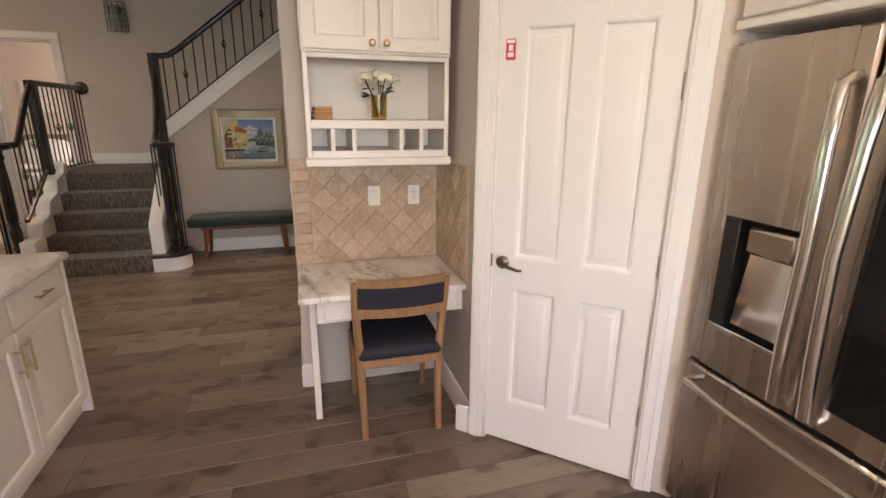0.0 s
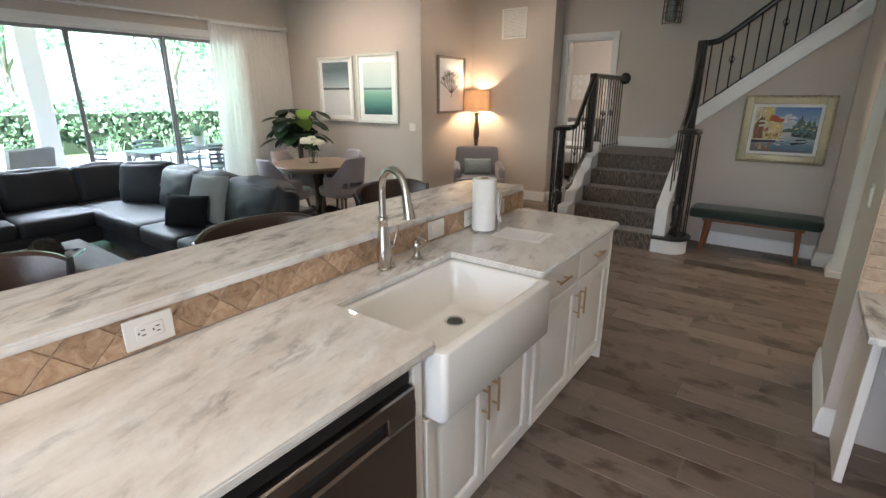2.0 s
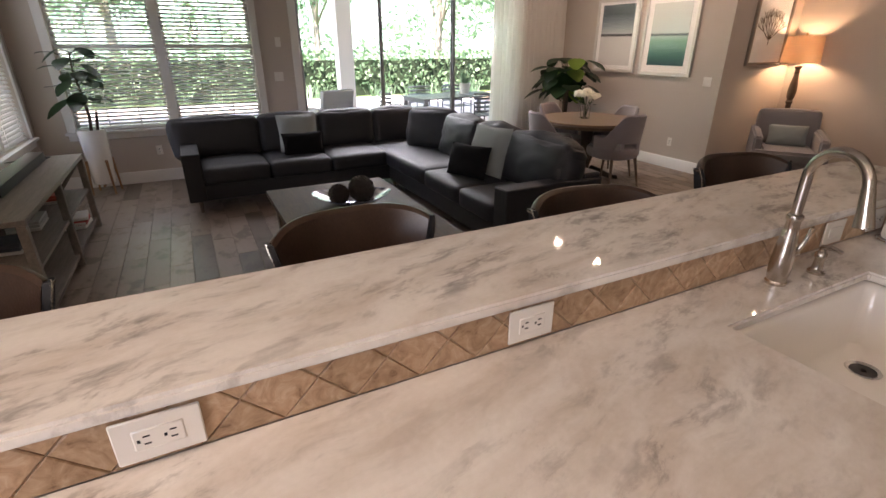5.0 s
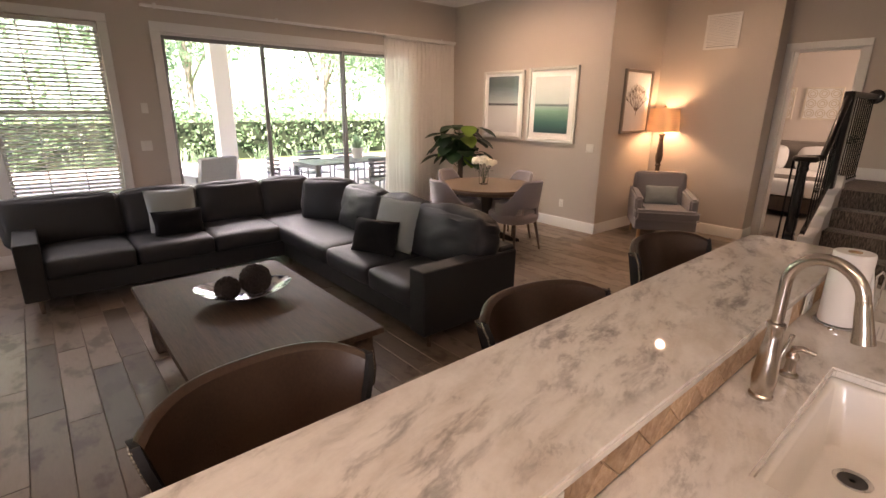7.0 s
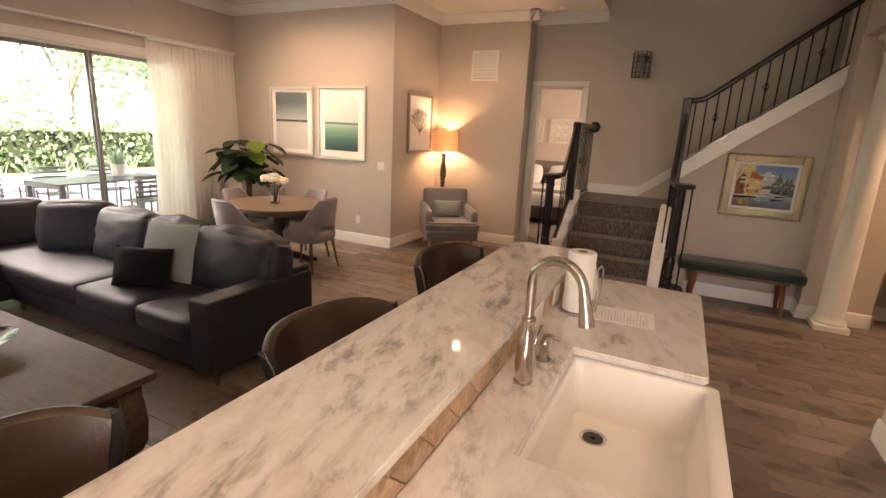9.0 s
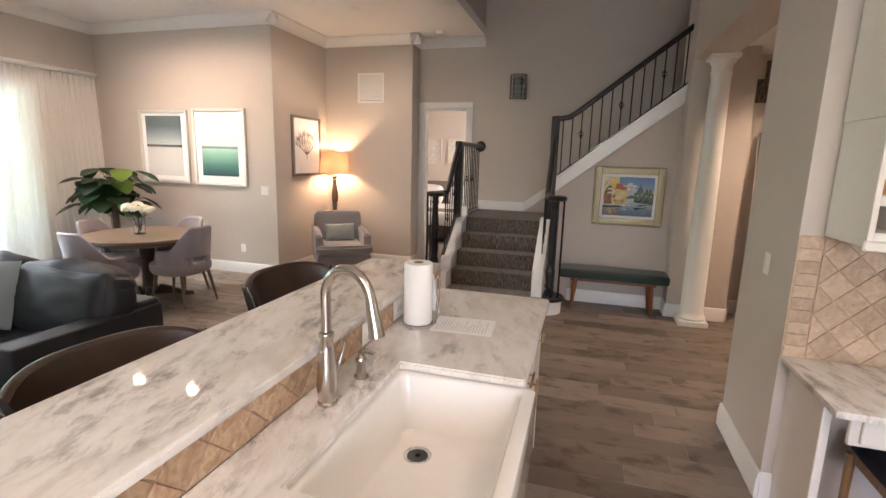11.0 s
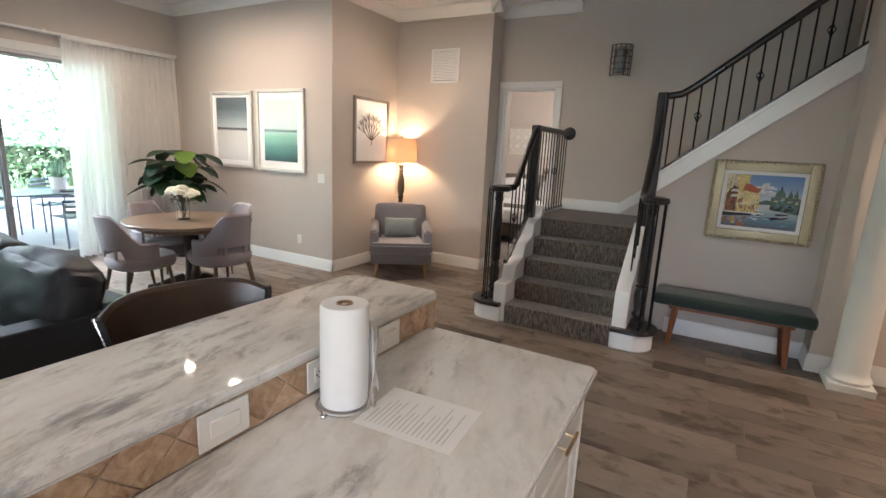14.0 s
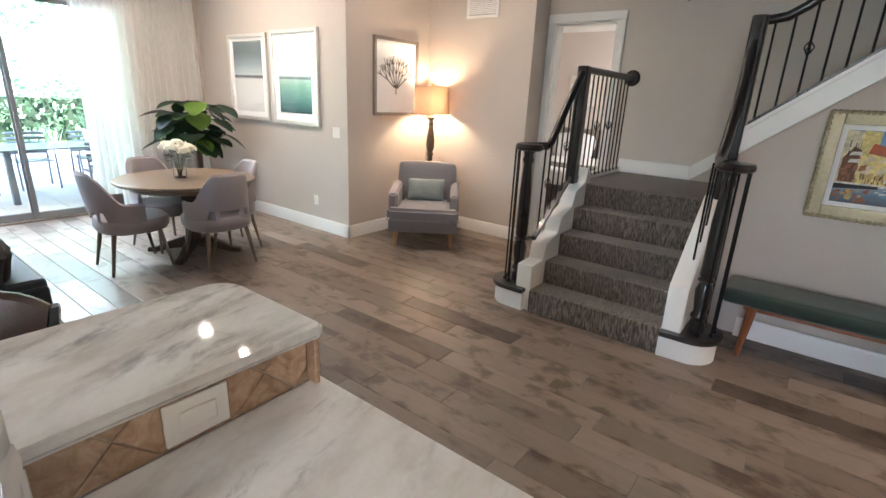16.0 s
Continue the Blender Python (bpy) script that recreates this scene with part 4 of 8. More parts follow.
def cabinet_unit(y0, y1, fronts, label, lo=0.09, top=0.884):
    """A base cabinet that faces the kitchen; fronts are (kind, x0, x1, z0, z1, pull) in the unit's own width."""
    c = thing("base_cabinet", label, "cabinet", pose(CF, y0, 0, 0, 0, 90), "island cabinets")
    w = y1 - y0
    bm = boxed(0.001, 0.0, lo, w - 0.001, DEPTH, top, bevel=0.002)
    part("body", bm, M_CAB, c)
    part("toe_kick", boxed(0.001, 0.03, 0, w - 0.001, DEPTH, lo), M_CAB, c)
    for kind, a, b, z0, z1, pull in fronts:
        f = panel_front(c, kind, a, z0, b, z1, flat=(kind == "drawer_front"))
        if pull == "h":
            bar_pull(f, (a + b) / 2, (z0 + z1) / 2, 0.13, False)
        elif pull == "l":
            bar_pull(f, a + 0.032, z1 - 0.115, 0.15, True)
        elif pull == "r":
            bar_pull(f, b - 0.032, z1 - 0.115, 0.15, True)
    return c


cabinet_unit(1.835, 2.855, [("drawer_front", 0.02, 0.50, 0.715, 0.865, "h"), ("drawer_front", 0.52, 1.0, 0.715, 0.865, "h"), ("cabinet_door", 0.02, 0.505, 0.10, 0.70, "r"), ("cabinet_door", 0.515, 1.0, 0.10, 0.70, "l")],
             "cream painted island cabinet with two drawers over two doors")
cabinet_unit(1.03, 1.835, [("cabinet_door", 0.015, 0.397, 0.10, 0.62, "r"), ("cabinet_door", 0.408, 0.79, 0.10, 0.62, "l")], "cream painted cabinet under the apron sink", top=0.625)
cabinet_unit(-0.60, 0.325, [("drawer_front", 0.02, 0.455, 0.715, 0.865, "h"), ("drawer_front", 0.47, 0.905, 0.715, 0.865, "h"), ("cabinet_door", 0.02, 0.455, 0.10, 0.70, "r"), ("cabinet_door", 0.47, 0.905, 0.10, 0.70, "l")],
             "cream painted island cabinet beside the dishwasher")
cabinet_unit(-1.35, -0.60, [("cabinet_door", 0.02, 0.73, 0.10, 0.865, "r")], "cream painted island end cabinet")
solid("cabinet_filler", boxed(CF - DEPTH, 0.985, 0.0, CF + 0.018, 1.028, 0.884, bevel=0.002), M_CAB, "narrow cream filler panel between dishwasher and sink cabinet", "panel")
solid("end_panel", boxed(CF - DEPTH, 2.857, 0.0, CF + 0.02, 2.875, 0.884, bevel=0.002), M_CAB, "cream painted end panel of the island", "panel")

dw = thing("dishwasher", "dark brushed steel dishwasher with a pocket handle", "dishwasher", pose(CF, 0.33, 0, 0, 0, 90))
part("body", boxed(0.01, 0.02, 0.0, 0.645, DEPTH, 0.87), M_DARK, dw)
part("control_strip", boxed(0.006, -0.012, 0.80, 0.648, 0.03, 0.862, bevel=0.006), M_DARK, dw, "black control strip")
bm = bmesh.new()
box(bm, 0.006, -0.035, 0.10, 0.648, 0.02, 0.69, bevel=0.006)
box(bm, 0.006, -0.035, 0.69, 0.13, 0.02, 0.755, bevel=0.003)
box(bm, 0.524, -0.035, 0.69, 0.648, 0.02, 0.755, bevel=0.003)
box(bm, 0.006, -0.035, 0.745, 0.648, 0.02, 0.80, bevel=0.006)
part("door", bm, M_DARKSTEEL, dw, "dark brushed steel door")
part("handle_pocket", boxed(0.13, -0.012, 0.69, 0.524, 0.0, 0.746), M_DARK, dw, "dark recessed handle pocket")
part("handle_lip", prismed([(0.13, 0.694), (0.524, 0.694), (0.512, 0.708), (0.142, 0.708)], -0.040, -0.012, "y"), M_NICKEL, dw, "steel lip of the pocket handle")

# counter with the sink cut out of its front edge
CX0, CX1, CY0, CY1 = -1.835, -1.162, -1.37, 2.892
SK0, SK1, SKB = 1.072, 1.812, -1.635


def round_corner(cx, cy, r, a0, a1, n=5):
    return [(cx + r * math.cos(radians(a0 + (a1 - a0) * i / n)), cy + r * math.sin(radians(a0 + (a1 - a0) * i / n))) for i in range(n + 1)]


outline = [(CX0, CY0), (CX1, CY0), (CX1, SK0 - 0.03)] + round_corner(CX1 - 0.03, SK0 - 0.03, 0.03, 0, 90) + [(SKB, SK0), (SKB, SK1)] + round_corner(CX1 - 0.02, SK1 + 0.02, 0.02, -90, 0) + round_corner(CX1 - 0.03, CY1 - 0.03, 0.03, 0, 90) + [(CX0, CY1)]
counter = thing("kitchen_counter", "polished white marble counter with soft grey veins", "counter")
worktop = part("slab", prismed(outline, 0.884, 0.914, "z", bevel=0.007, segs=2), M_MARBLE, counter)
structure("knee_wall", boxed(-1.985, CY0, 0, -1.845, 2.85, 1.035), M_WALL, "low greige wall behind the island", "wall")
outline = [(-1.808, CY0), (-1.808, CY1 - 0.02)] + round_corner(-1.828, CY1 - 0.02, 0.02, 0, 90) + round_corner(-2.165, CY1 - 0.09, 0.09, 90, 180, 7) + [(-2.255, CY0)]
bar = thing("breakfast_bar", "raised white marble breakfast bar with grey drifts", "counter")
bar_slab = part("slab", prismed(outline, 1.035, 1.066, "z", bevel=0.008, segs=2), M_MARBLE, bar)
for slab in (worktop, bar_slab):
    for face in slab.data.polygons:
        face.use_smooth = face.area < 0.05
for y in (-0.3, 0.9, 2.1):
    part("bracket", prismed([(-1.986, 1.034), (-1.986, 0.88), (-2.0, 0.88), (-2.13, 1.02), (-2.13, 1.034)], y, y + 0.035, "y"), M_TRIM, bar, "white bar bracket")
solid("tile_edge_trim", boxed(-1.842, 2.852, 0.915, -1.80, 2.866, 1.034, bevel=0.003), M_TILE, "narrow tan stone strip that ends the tiled upstand", "trim")


def rounded_rect(x0, y0, x1, y1, r, n=4):
    return round_corner(x1 - r, y0 + r, r, -90, 0, n) + round_corner(x1 - r, y1 - r, r, 0, 90, n) + round_corner(x0 + r, y1 - r, r, 90, 180, n) + round_corner(x0 + r, y0 + r, r, 180, 270, n)


def sink():
    s = thing("farmhouse_sink", "glossy white fireclay apron sink set into the marble worktop", "sink")
    bm = bmesh.new()
    rings = []
    for (x0, y0, x1, y1, r), z in (((-1.655, 1.058, -1.135, 1.826, 0.02), 0.630), ((-1.655, 1.055, -1.125, 1.829, 0.022), 0.645), ((-1.655, 1.055, -1.125, 1.829, 0.022), 0.868), ((-1.652, 1.058, -1.128, 1.826, 0.022), 0.879), ((-1.645, 1.065, -1.135, 1.819, 0.02), 0.883),
                                   ((-1.628, 1.085, -1.165, 1.799, 0.022), 0.883), ((-1.622, 1.09, -1.171, 1.794, 0.025), 0.879), ((-1.617, 1.095, -1.176, 1.789, 0.028), 0.868), ((-1.600, 1.115, -1.20, 1.769, 0.04), 0.675), ((-1.585, 1.13, -1.215, 1.754, 0.05), 0.656), ((-1.56, 1.155, -1.24, 1.729, 0.05), 0.648)):
        rings.append([bm.verts.new((px, py, z)) for px, py in rounded_rect(x0, y0, x1, y1, r)])
    n = len(rings[0])
    for a, b in zip(rings, rings[1:]):
        for k in range(n):
            bm.faces.new((a[k], a[(k + 1) % n], b[(k + 1) % n], b[k]))
    bm.faces.new(rings[0][::-1])
    bm.faces.new(rings[-1])
    part("basin", bm, M_PORC, s)
    d = part("drain", lathed([(0.036, 0.648), (0.046, 0.648), (0.050, 0.652), (0.047, 0.655), (0.038, 0.652), (0.036, 0.6495)], 28, (-1.508, 1.655, 0)), M_CHROME, s, "chrome drain ring")
    part("strainer", lathed([(0.037, 0.6485), (0.037, 0.6505), (0.01, 0.6495)], 20, (-1.508, 1.655, 0)), M_DARK, d, "dark drain opening")


sink()


def faucet():
    f = thing("kitchen_faucet", "brushed nickel pull-down gooseneck faucet", "faucet", pose(-1.736, 1.447, 0.914, 0, 0, -15))
    part("body", lathed([(0.031, 0), (0.032, 0.008), (0.028, 0.014), (0.030, 0.03), (0.033, 0.065), (0.028, 0.13), (0.021, 0.185), (0.019, 0.212), (0.023, 0.218), (0.024, 0.225), (0.023, 0.232), (0.017, 0.236)], 24), M_NICKEL, f)
    path, n = [(0, 0, 0.23), (0, 0, 0.34)], 18
    for i in range(n + 1):
        a = math.pi * (1 - i / n * 0.96)
        path.append((0.088 + 0.088 * math.cos(a), 0, 0.350 + 0.090 * math.sin(a)))
    part("spout", swept(path, 0.0155, 14), M_NICKEL, f)
    part("spray_head", swept([(0.176, 0, 0.362), (0.181, 0, 0.335), (0.190, 0, 0.295), (0.196, 0, 0.262)], [0.0165, 0.018, 0.021, 0.0245], 16), M_NICKEL, f, "flared pull-down spray head")
    bm = swept([(0.0, 0.02, 0.10), (0.0, 0.045, 0.105)], 0.014, 12)
    sweep(bm, [(0.0, 0.045, 0.105), (0.004, 0.056, 0.13), (0.012, 0.06, 0.165), (0.016, 0.062, 0.19)], [0.008, 0.007, 0.006, 0.007], 10)
    part("lever", bm, M_NICKEL, f, "curved side lever")


faucet()
sd = thing("soap_dispenser", "small brushed nickel soap dispenser", "soap dispenser", pose(-1.719, 1.646, 0.914))
part("base", lathed([(0.026, 0), (0.026, 0.007), (0.017, 0.014), (0.014, 0.05), (0.018, 0.058), (0.018, 0.07), (0.011, 0.08)], 20), M_NICKEL, sd)
part("pump", swept([(0, 0, 0.078), (0, 0, 0.092), (0.02, 0, 0.098), (0.055, 0, 0.092)], [0.011, 0.011, 0.009, 0.006], 12), M_NICKEL, sd)

th = thing("paper_towel_holder", "chrome wire paper towel holder with a full roll", "paper towel holder", pose(-1.715, 2.225, 0.914))
bm = bmesh.new()
sweep(bm, [(0.075 * math.cos(2 * math.pi * k / 24), 0.075 * math.sin(2 * math.pi * k / 24), 0.010) for k in range(25)], 0.004, 8)
for k in range(3):
    a = 2 * math.pi * k / 3 + 0.5
    lathe(bm, [(0.009, 0), (0.010, 0.006), (0.006, 0.014), (0.002, 0.017)], 10, (0.08 * math.cos(a), 0.08 * math.sin(a), 0))
sweep(bm, [(0, 0, 0.010), (0, 0, 0.288)], 0.006, 8)
part("base", bm, M_CHROME, th, "chrome wire ring base and rod")
part("tension_arm", swept([(0.075, 0.03, 0.01), (0.08, 0.032, 0.12), (0.075, 0.03, 0.215), (0.088, 0.024, 0.238), (0.10, 0.012, 0.22), (0.098, 0.005, 0.12), (0.088, -0.005, 0.02)], 0.0035, 8), M_CHROME, th, "looped chrome wire arm")
bm = lathed([(0.021, 0.016), (0.062, 0.016), (0.065, 0.022), (0.065, 0.290), (0.062, 0.297), (0.024, 0.297), (0.021, 0.290)], 40)
part("roll", bm, M_PAPER, th, "white paper towel roll")
flap = bmesh.new()
sheet_rows = []
for i in range(9):
    f = i / 8
    sheet_rows.append([flap.verts.new((0.040 + 0.035 * f + u, 0.052 - 0.012 * f + 0.006 * math.sin(9 * f) + v, 0.235 - 0.175 * f - 0.02 * (u + v))) for u, v in ((-0.022, 0.012), (0.0, 0.002), (0.020, -0.016), (0.0215, -0.0148), (0.001, 0.0035), (-0.0212, 0.0135))])
for p, q in zip(sheet_rows, sheet_rows[1:]):
    for k in range(6):
        flap.faces.new((p[k], p[(k + 1) % 6], q[(k + 1) % 6], q[k]))
part("loose_sheet", flap, M_PAPER, th, "loose end of the paper towel")
part("core", lathed([(0.021, 0.285), (0.0215, 0.2985), (0.017, 0.2985), (0.017, 0.285)], 24), surface("cardboard", (0.35, 0.22, 0.13), 0.9), th, "brown cardboard core")

# printed sheet on the worktop
sheet = thing("paper_sheet", "white printed information sheet lying on the marble", "paper", pose(-1.51, 2.288, 0.9145, 0, 0, 4))
part("page", boxed(-0.14, -0.108, 0, 0.14, 0.108, 0.0006), M_PAPER, sheet)
rng = random.Random(3)
for i in range(17):
    x = -0.118 + 0.014 * i
    ln = 0.17 * (0.55 + 0.45 * rng.random()) if i % 5 else 0.07
    part("text_line", boxed(x, -0.085, 0.0006, x + (0.0045 if i % 5 == 0 else 0.003), -0.085 + ln, 0.0009), M_INK, sheet)


def wall_plate(m, gang, kind, name, label):
    """A cover plate in the local xz plane that faces -y, with sockets or rocker switches."""
    o = thing(name, label, "switch" if kind == "switch" else "outlet", m)
    w = 0.07 + 0.046 * (gang - 1)
    part("plate", boxed(-w / 2, -0.006, -0.0575, w / 2, 0, 0.0575, bevel=0.002), M_PLASTIC, o)
    for g in range(gang):
        x = (g - (gang - 1) / 2) * 0.046
        if kind == "switch":
            part("rocker", turn(boxed(-0.016, -0.010, -0.033, 0.016, -0.004, 0.033, bevel=0.002), pose(x, 0, 0, 3)), M_PLASTIC, o)
        else:
            s = part("socket", boxed(x - 0.017, -0.0085, -0.033, x + 0.017, -0.004, 0.033, bevel=0.002), M_PLASTIC, o)
            for dz in (-0.017, 0.017):
                for dx in (-0.006, 0.006):
                    part("slot", boxed(x + dx - 0.0012, -0.0092, dz - 0.003, x + dx + 0.0012, -0.008, dz + 0.006), M_DARK, s)
                part("slot", boxed(x - 0.0025, -0.0092, dz - 0.011, x + 0.0025, -0.008, dz - 0.007), M_DARK, s)
    return o


def tile_plate(y0, y1, kind, label):
    o = wall_plate(pose(0, 0, 0), 1, kind, "wall_outlet" if kind == "outlet" else "light_switch", label)
    # laid on its side along the narrow upstand
    o.matrix_basis = pose(-1.823, (y0 + y1) / 2, 0.976, 0, 0, 90) @ pose(0, 0, 0, 0, 90, 0) @ Matrix.Diagonal((1.33, 1, (y1 - y0) / 0.115, 1))
    return o


tile_plate(-0.366, -0.222, "outlet", "white outlet plate laid sideways on the tiled upstand")
tile_plate(0.464, 0.600, "outlet", "white outlet plate laid sideways on the tiled upstand")
tile_plate(1.862, 1.996, "switch", "white rocker switch plate on the tiled upstand")
tile_plate(2.190, 2.310, "outlet", "white outlet plate beside the paper towels")
tile_plate(2.51, 2.64, "switch", "white rocker switch plate near the island's end")


def clip_poly(pts, axis, value, keep_less):
    out = []
    for a, b in zip(pts, pts[1:] + pts[:1]):
        ia, ib = (a[axis] <= value) == keep_less, (b[axis] <= value) == keep_less
        if ia:
            out.append(a)
        if ia != ib:
            f = (value - a[axis]) / (b[axis] - a[axis])
            out.append((a[0] + (b[0] - a[0]) * f, a[1] + (b[1] - a[1]) * f))
    return out


def tile_mesh(poly, depth, edge=0.0022):
    """A thin tile in the local xz plane, face towards -y, with a worn edge."""
    cx, cz = sum(p[0] for p in poly) / len(poly), sum(p[1] for p in poly) / len(poly)
    bm = bmesh.new()

    def ring(inset, y):
        out = []
        for px, pz in poly:
            d = math.hypot(px - cx, pz - cz) or 1
            k = max(0.0, 1 - inset / d)
            out.append(bm.verts.new((cx + (px - cx) * k, y, cz + (pz - cz) * k)))
        return out
    a, b, c = ring(0.002, 0), ring(0.002, -depth + edge), ring(0.002 + edge * 1.4, -depth)
    n = len(poly)
    for r, s in ((a, b), (b, c)):
        for k in range(n):
            bm.faces.new((r[k], r[(k + 1) % n], s[(k + 1) % n], s[k]))
    bm.faces.new(c)
    return bm


def diamond_field(parent, m, w, h, diag, material, depth=0.008, x_start=0.0):
    """Square tiles set on their corners over a w by h field, cut at its edges."""
    shared = {}
    r = diag / 2
    nx, nz = int(w / r) + 2, int(h / r) + 2
    for i in range(-1, nx):
        for j in range(-1, nz):
            if (i + j) % 2:
                continue
            cx, cz = x_start + i * r, j * r
            poly = [(cx - r, cz), (cx, cz - r), (cx + r, cz), (cx, cz + r)]
            for ax, v, less in ((0, 0.0, False), (0, w, True), (1, 0.0, False), (1, h, True)):
                poly = clip_poly(poly, ax, v, less)
                if len(poly) < 3:
                    break
            if len(poly) < 3:
                continue
            area = abs(sum(a[0] * b[1] - b[0] * a[1] for a, b in zip(poly, poly[1:] + poly[:1]))) / 2
            if area < 0.00015:
                continue
            key = tuple((round(px - cx, 4), round(pz - cz, 4)) for px, pz in poly)
            if key not in shared:
                shared[key] = mesh_of("tile", tile_mesh([(px - cx, pz - cz) for px, pz in poly], depth), material, smooth=False)
            piece("tile", shared[key], parent, m @ pose(cx, 0, cz))


upstand = tagged(new("tile_upstand", mesh_of("tile_upstand", boxed(-1.845, CY0, 0.914, -1.8345, 2.85, 1.035), M_GROUT)), "upstand of brown tumbled travertine tiles set as diamonds", "tiles", kind="structure")
diamond_field(upstand, pose(-1.8345, CY0, 0.9155, 0, 0, 90), 2.85 - CY0, 0.118, 0.152, M_TILE, 0.0055)

# ---- desk nook ----
DW, DF, DZ = 2.80, 2.24, 0.78
desk = thing("kitchen_desk", "built-in cream kitchen desk with a marble top", "desk")
part("side_panel", boxed(0.0, 2.43, 0, 0.035, DW, DZ - 0.03, bevel=0.003), M_CAB, desk)
part("apron", boxed(0.035, 2.30, DZ - 0.16, 0.778, 2.32, DZ - 0.03, bevel=0.003), M_CAB, desk)
part("drawer_front", boxed(0.07, 2.285, DZ - 0.145, 0.745, 2.30, DZ - 0.045, bevel=0.004), M_CAB, desk)
part("desktop", boxed(-0.045, DF, DZ - 0.03, 0.778, DW, DZ, bevel=0.007, segs=2), M_MARBLE, desk, "white marble desk top")
splash = tagged(new("desk_backsplash", mesh_of("desk_backsplash", boxed(-0.05, DW - 0.006, DZ, 0.778, DW - 0.0005, 1.37), M_GROUT)), "backsplash of beige honed travertine tiles", "tiles", kind="structure")
diamond_field(splash, pose(0.05, DW - 0.006, DZ + 0.002), 0.725, 0.585, 0.146, M_TILE2, 0.006)
bm_b = mesh_of("tile", tile_mesh([(0, 0), (0.095, 0), (0.095, 0.058), (0, 0.058)], 0.007), M_TILE2, smooth=False)
for k in range(10):
    piece("tile", bm_b, splash, pose(-0.047, DW - 0.006, DZ + 0.003 + 0.059 * k))
splash2 = tagged(new("desk_backsplash", mesh_of("desk_backsplash", boxed(0.7745, 2.24, DZ, 0.7795, DW - 0.014, 1.37), M_GROUT)), "side backsplash of beige honed travertine tiles", "tiles", kind="structure")
diamond_field(splash2, pose(0.7745, DW - 0.014, DZ + 0.002, 0, 0, -90), 0.54, 0.585, 0.146, M_TILE2, 0.006)
wall_plate(pose(0.40, DW - 0.013, 1.16), 1, "switch", "light_switch", "white rocker switch on the desk backsplash")
wall_plate(pose(0.63, DW - 0.013, 1.16), 1, "outlet", "wall_outlet", "white outlet on the desk backsplash")

HY = 2.45
hutch = thing("wall_hutch", "cream open shelf unit with pigeonholes above the desk", "shelf unit")
HX0, HX1, HZ0, HZ1 = 0.045, 0.735, 1.375, 1.875
part("side_panel", boxed(HX0, HY, HZ0, HX0 + 0.022, DW - 0.008, HZ1, bevel=0.002), M_CAB, hutch)
part("side_panel", boxed(HX1 - 0.022, HY, HZ0, HX1, DW - 0.008, HZ1, bevel=0.002), M_CAB, hutch)
part("back_panel", boxed(HX0 + 0.022, DW - 0.02, HZ0, HX1 - 0.022, DW - 0.008, HZ1), M_CAB, hutch)
part("shelf", boxed(HX0 + 0.022, HY + 0.002, 1.540, HX1 - 0.022, DW - 0.02, 1.580, bevel=0.002), M_CAB, hutch)
part("bottom_board", boxed(HX0 + 0.022, HY + 0.002, 1.405, HX1 - 0.022, DW - 0.02, 1.438, bevel=0.002), M_CAB, hutch)
part("valance", boxed(HX0 - 0.012, HY - 0.012, HZ0 - 0.012, HX1 + 0.012, HY + 0.012, 1.405, bevel=0.006), M_CAB, hutch)
part("top_rail", boxed(HX0 + 0.022, HY, HZ1 - 0.022, HX1 - 0.022, HY + 0.02, HZ1, bevel=0.002), M_CAB, hutch)
for x in (0.155, 0.255, 0.485, 0.585):
    part("divider", boxed(x, HY + 0.003, 1.438, x + 0.022, DW - 0.02, 1.540, bevel=0.002), M_CAB, hutch)
upper = thing("wall_cabinet", "cream two-door wall cabinet above the shelf unit", "cabinet", pose(HX0 - 0.005, HY - 0.005, HZ1))
part("body", boxed(0, 0.0, 0.001, 0.70, 0.345, 1.05, bevel=0.002), M_CAB, upper)
for a, b, kx in ((0.008, 0.345, 0.317), (0.355, 0.692, 0.383)):
    d = panel_front(upper, "cabinet_door", a, 0.012, b, 1.03, rail=0.06)
    part("knob", turn(lathed([(0.007, 0), (0.006, 0.012), (0.014, 0.018), (0.016, 0.026), (0.010, 0.032)], 16), pose(kx, -0.02, 0.045, 90, 0, 0)), M_BRASS, d, "round brass knob")

books = thing("book_stack", "three small tan books stacked on the shelf", "books", pose(0.125, 2.60, 1.58, 0, 0, 5))
M_BOOK = surface("tan_book_cloth", (0.45, 0.24, 0.09), 0.7, vary=0.15)
for k in range(3):
    part("book", boxed(-0.045 + 0.003 * k, -0.06, 0.021 * k, 0.045, 0.06, 0.021 * k + 0.018, bevel=0.002), M_BOOK, books)


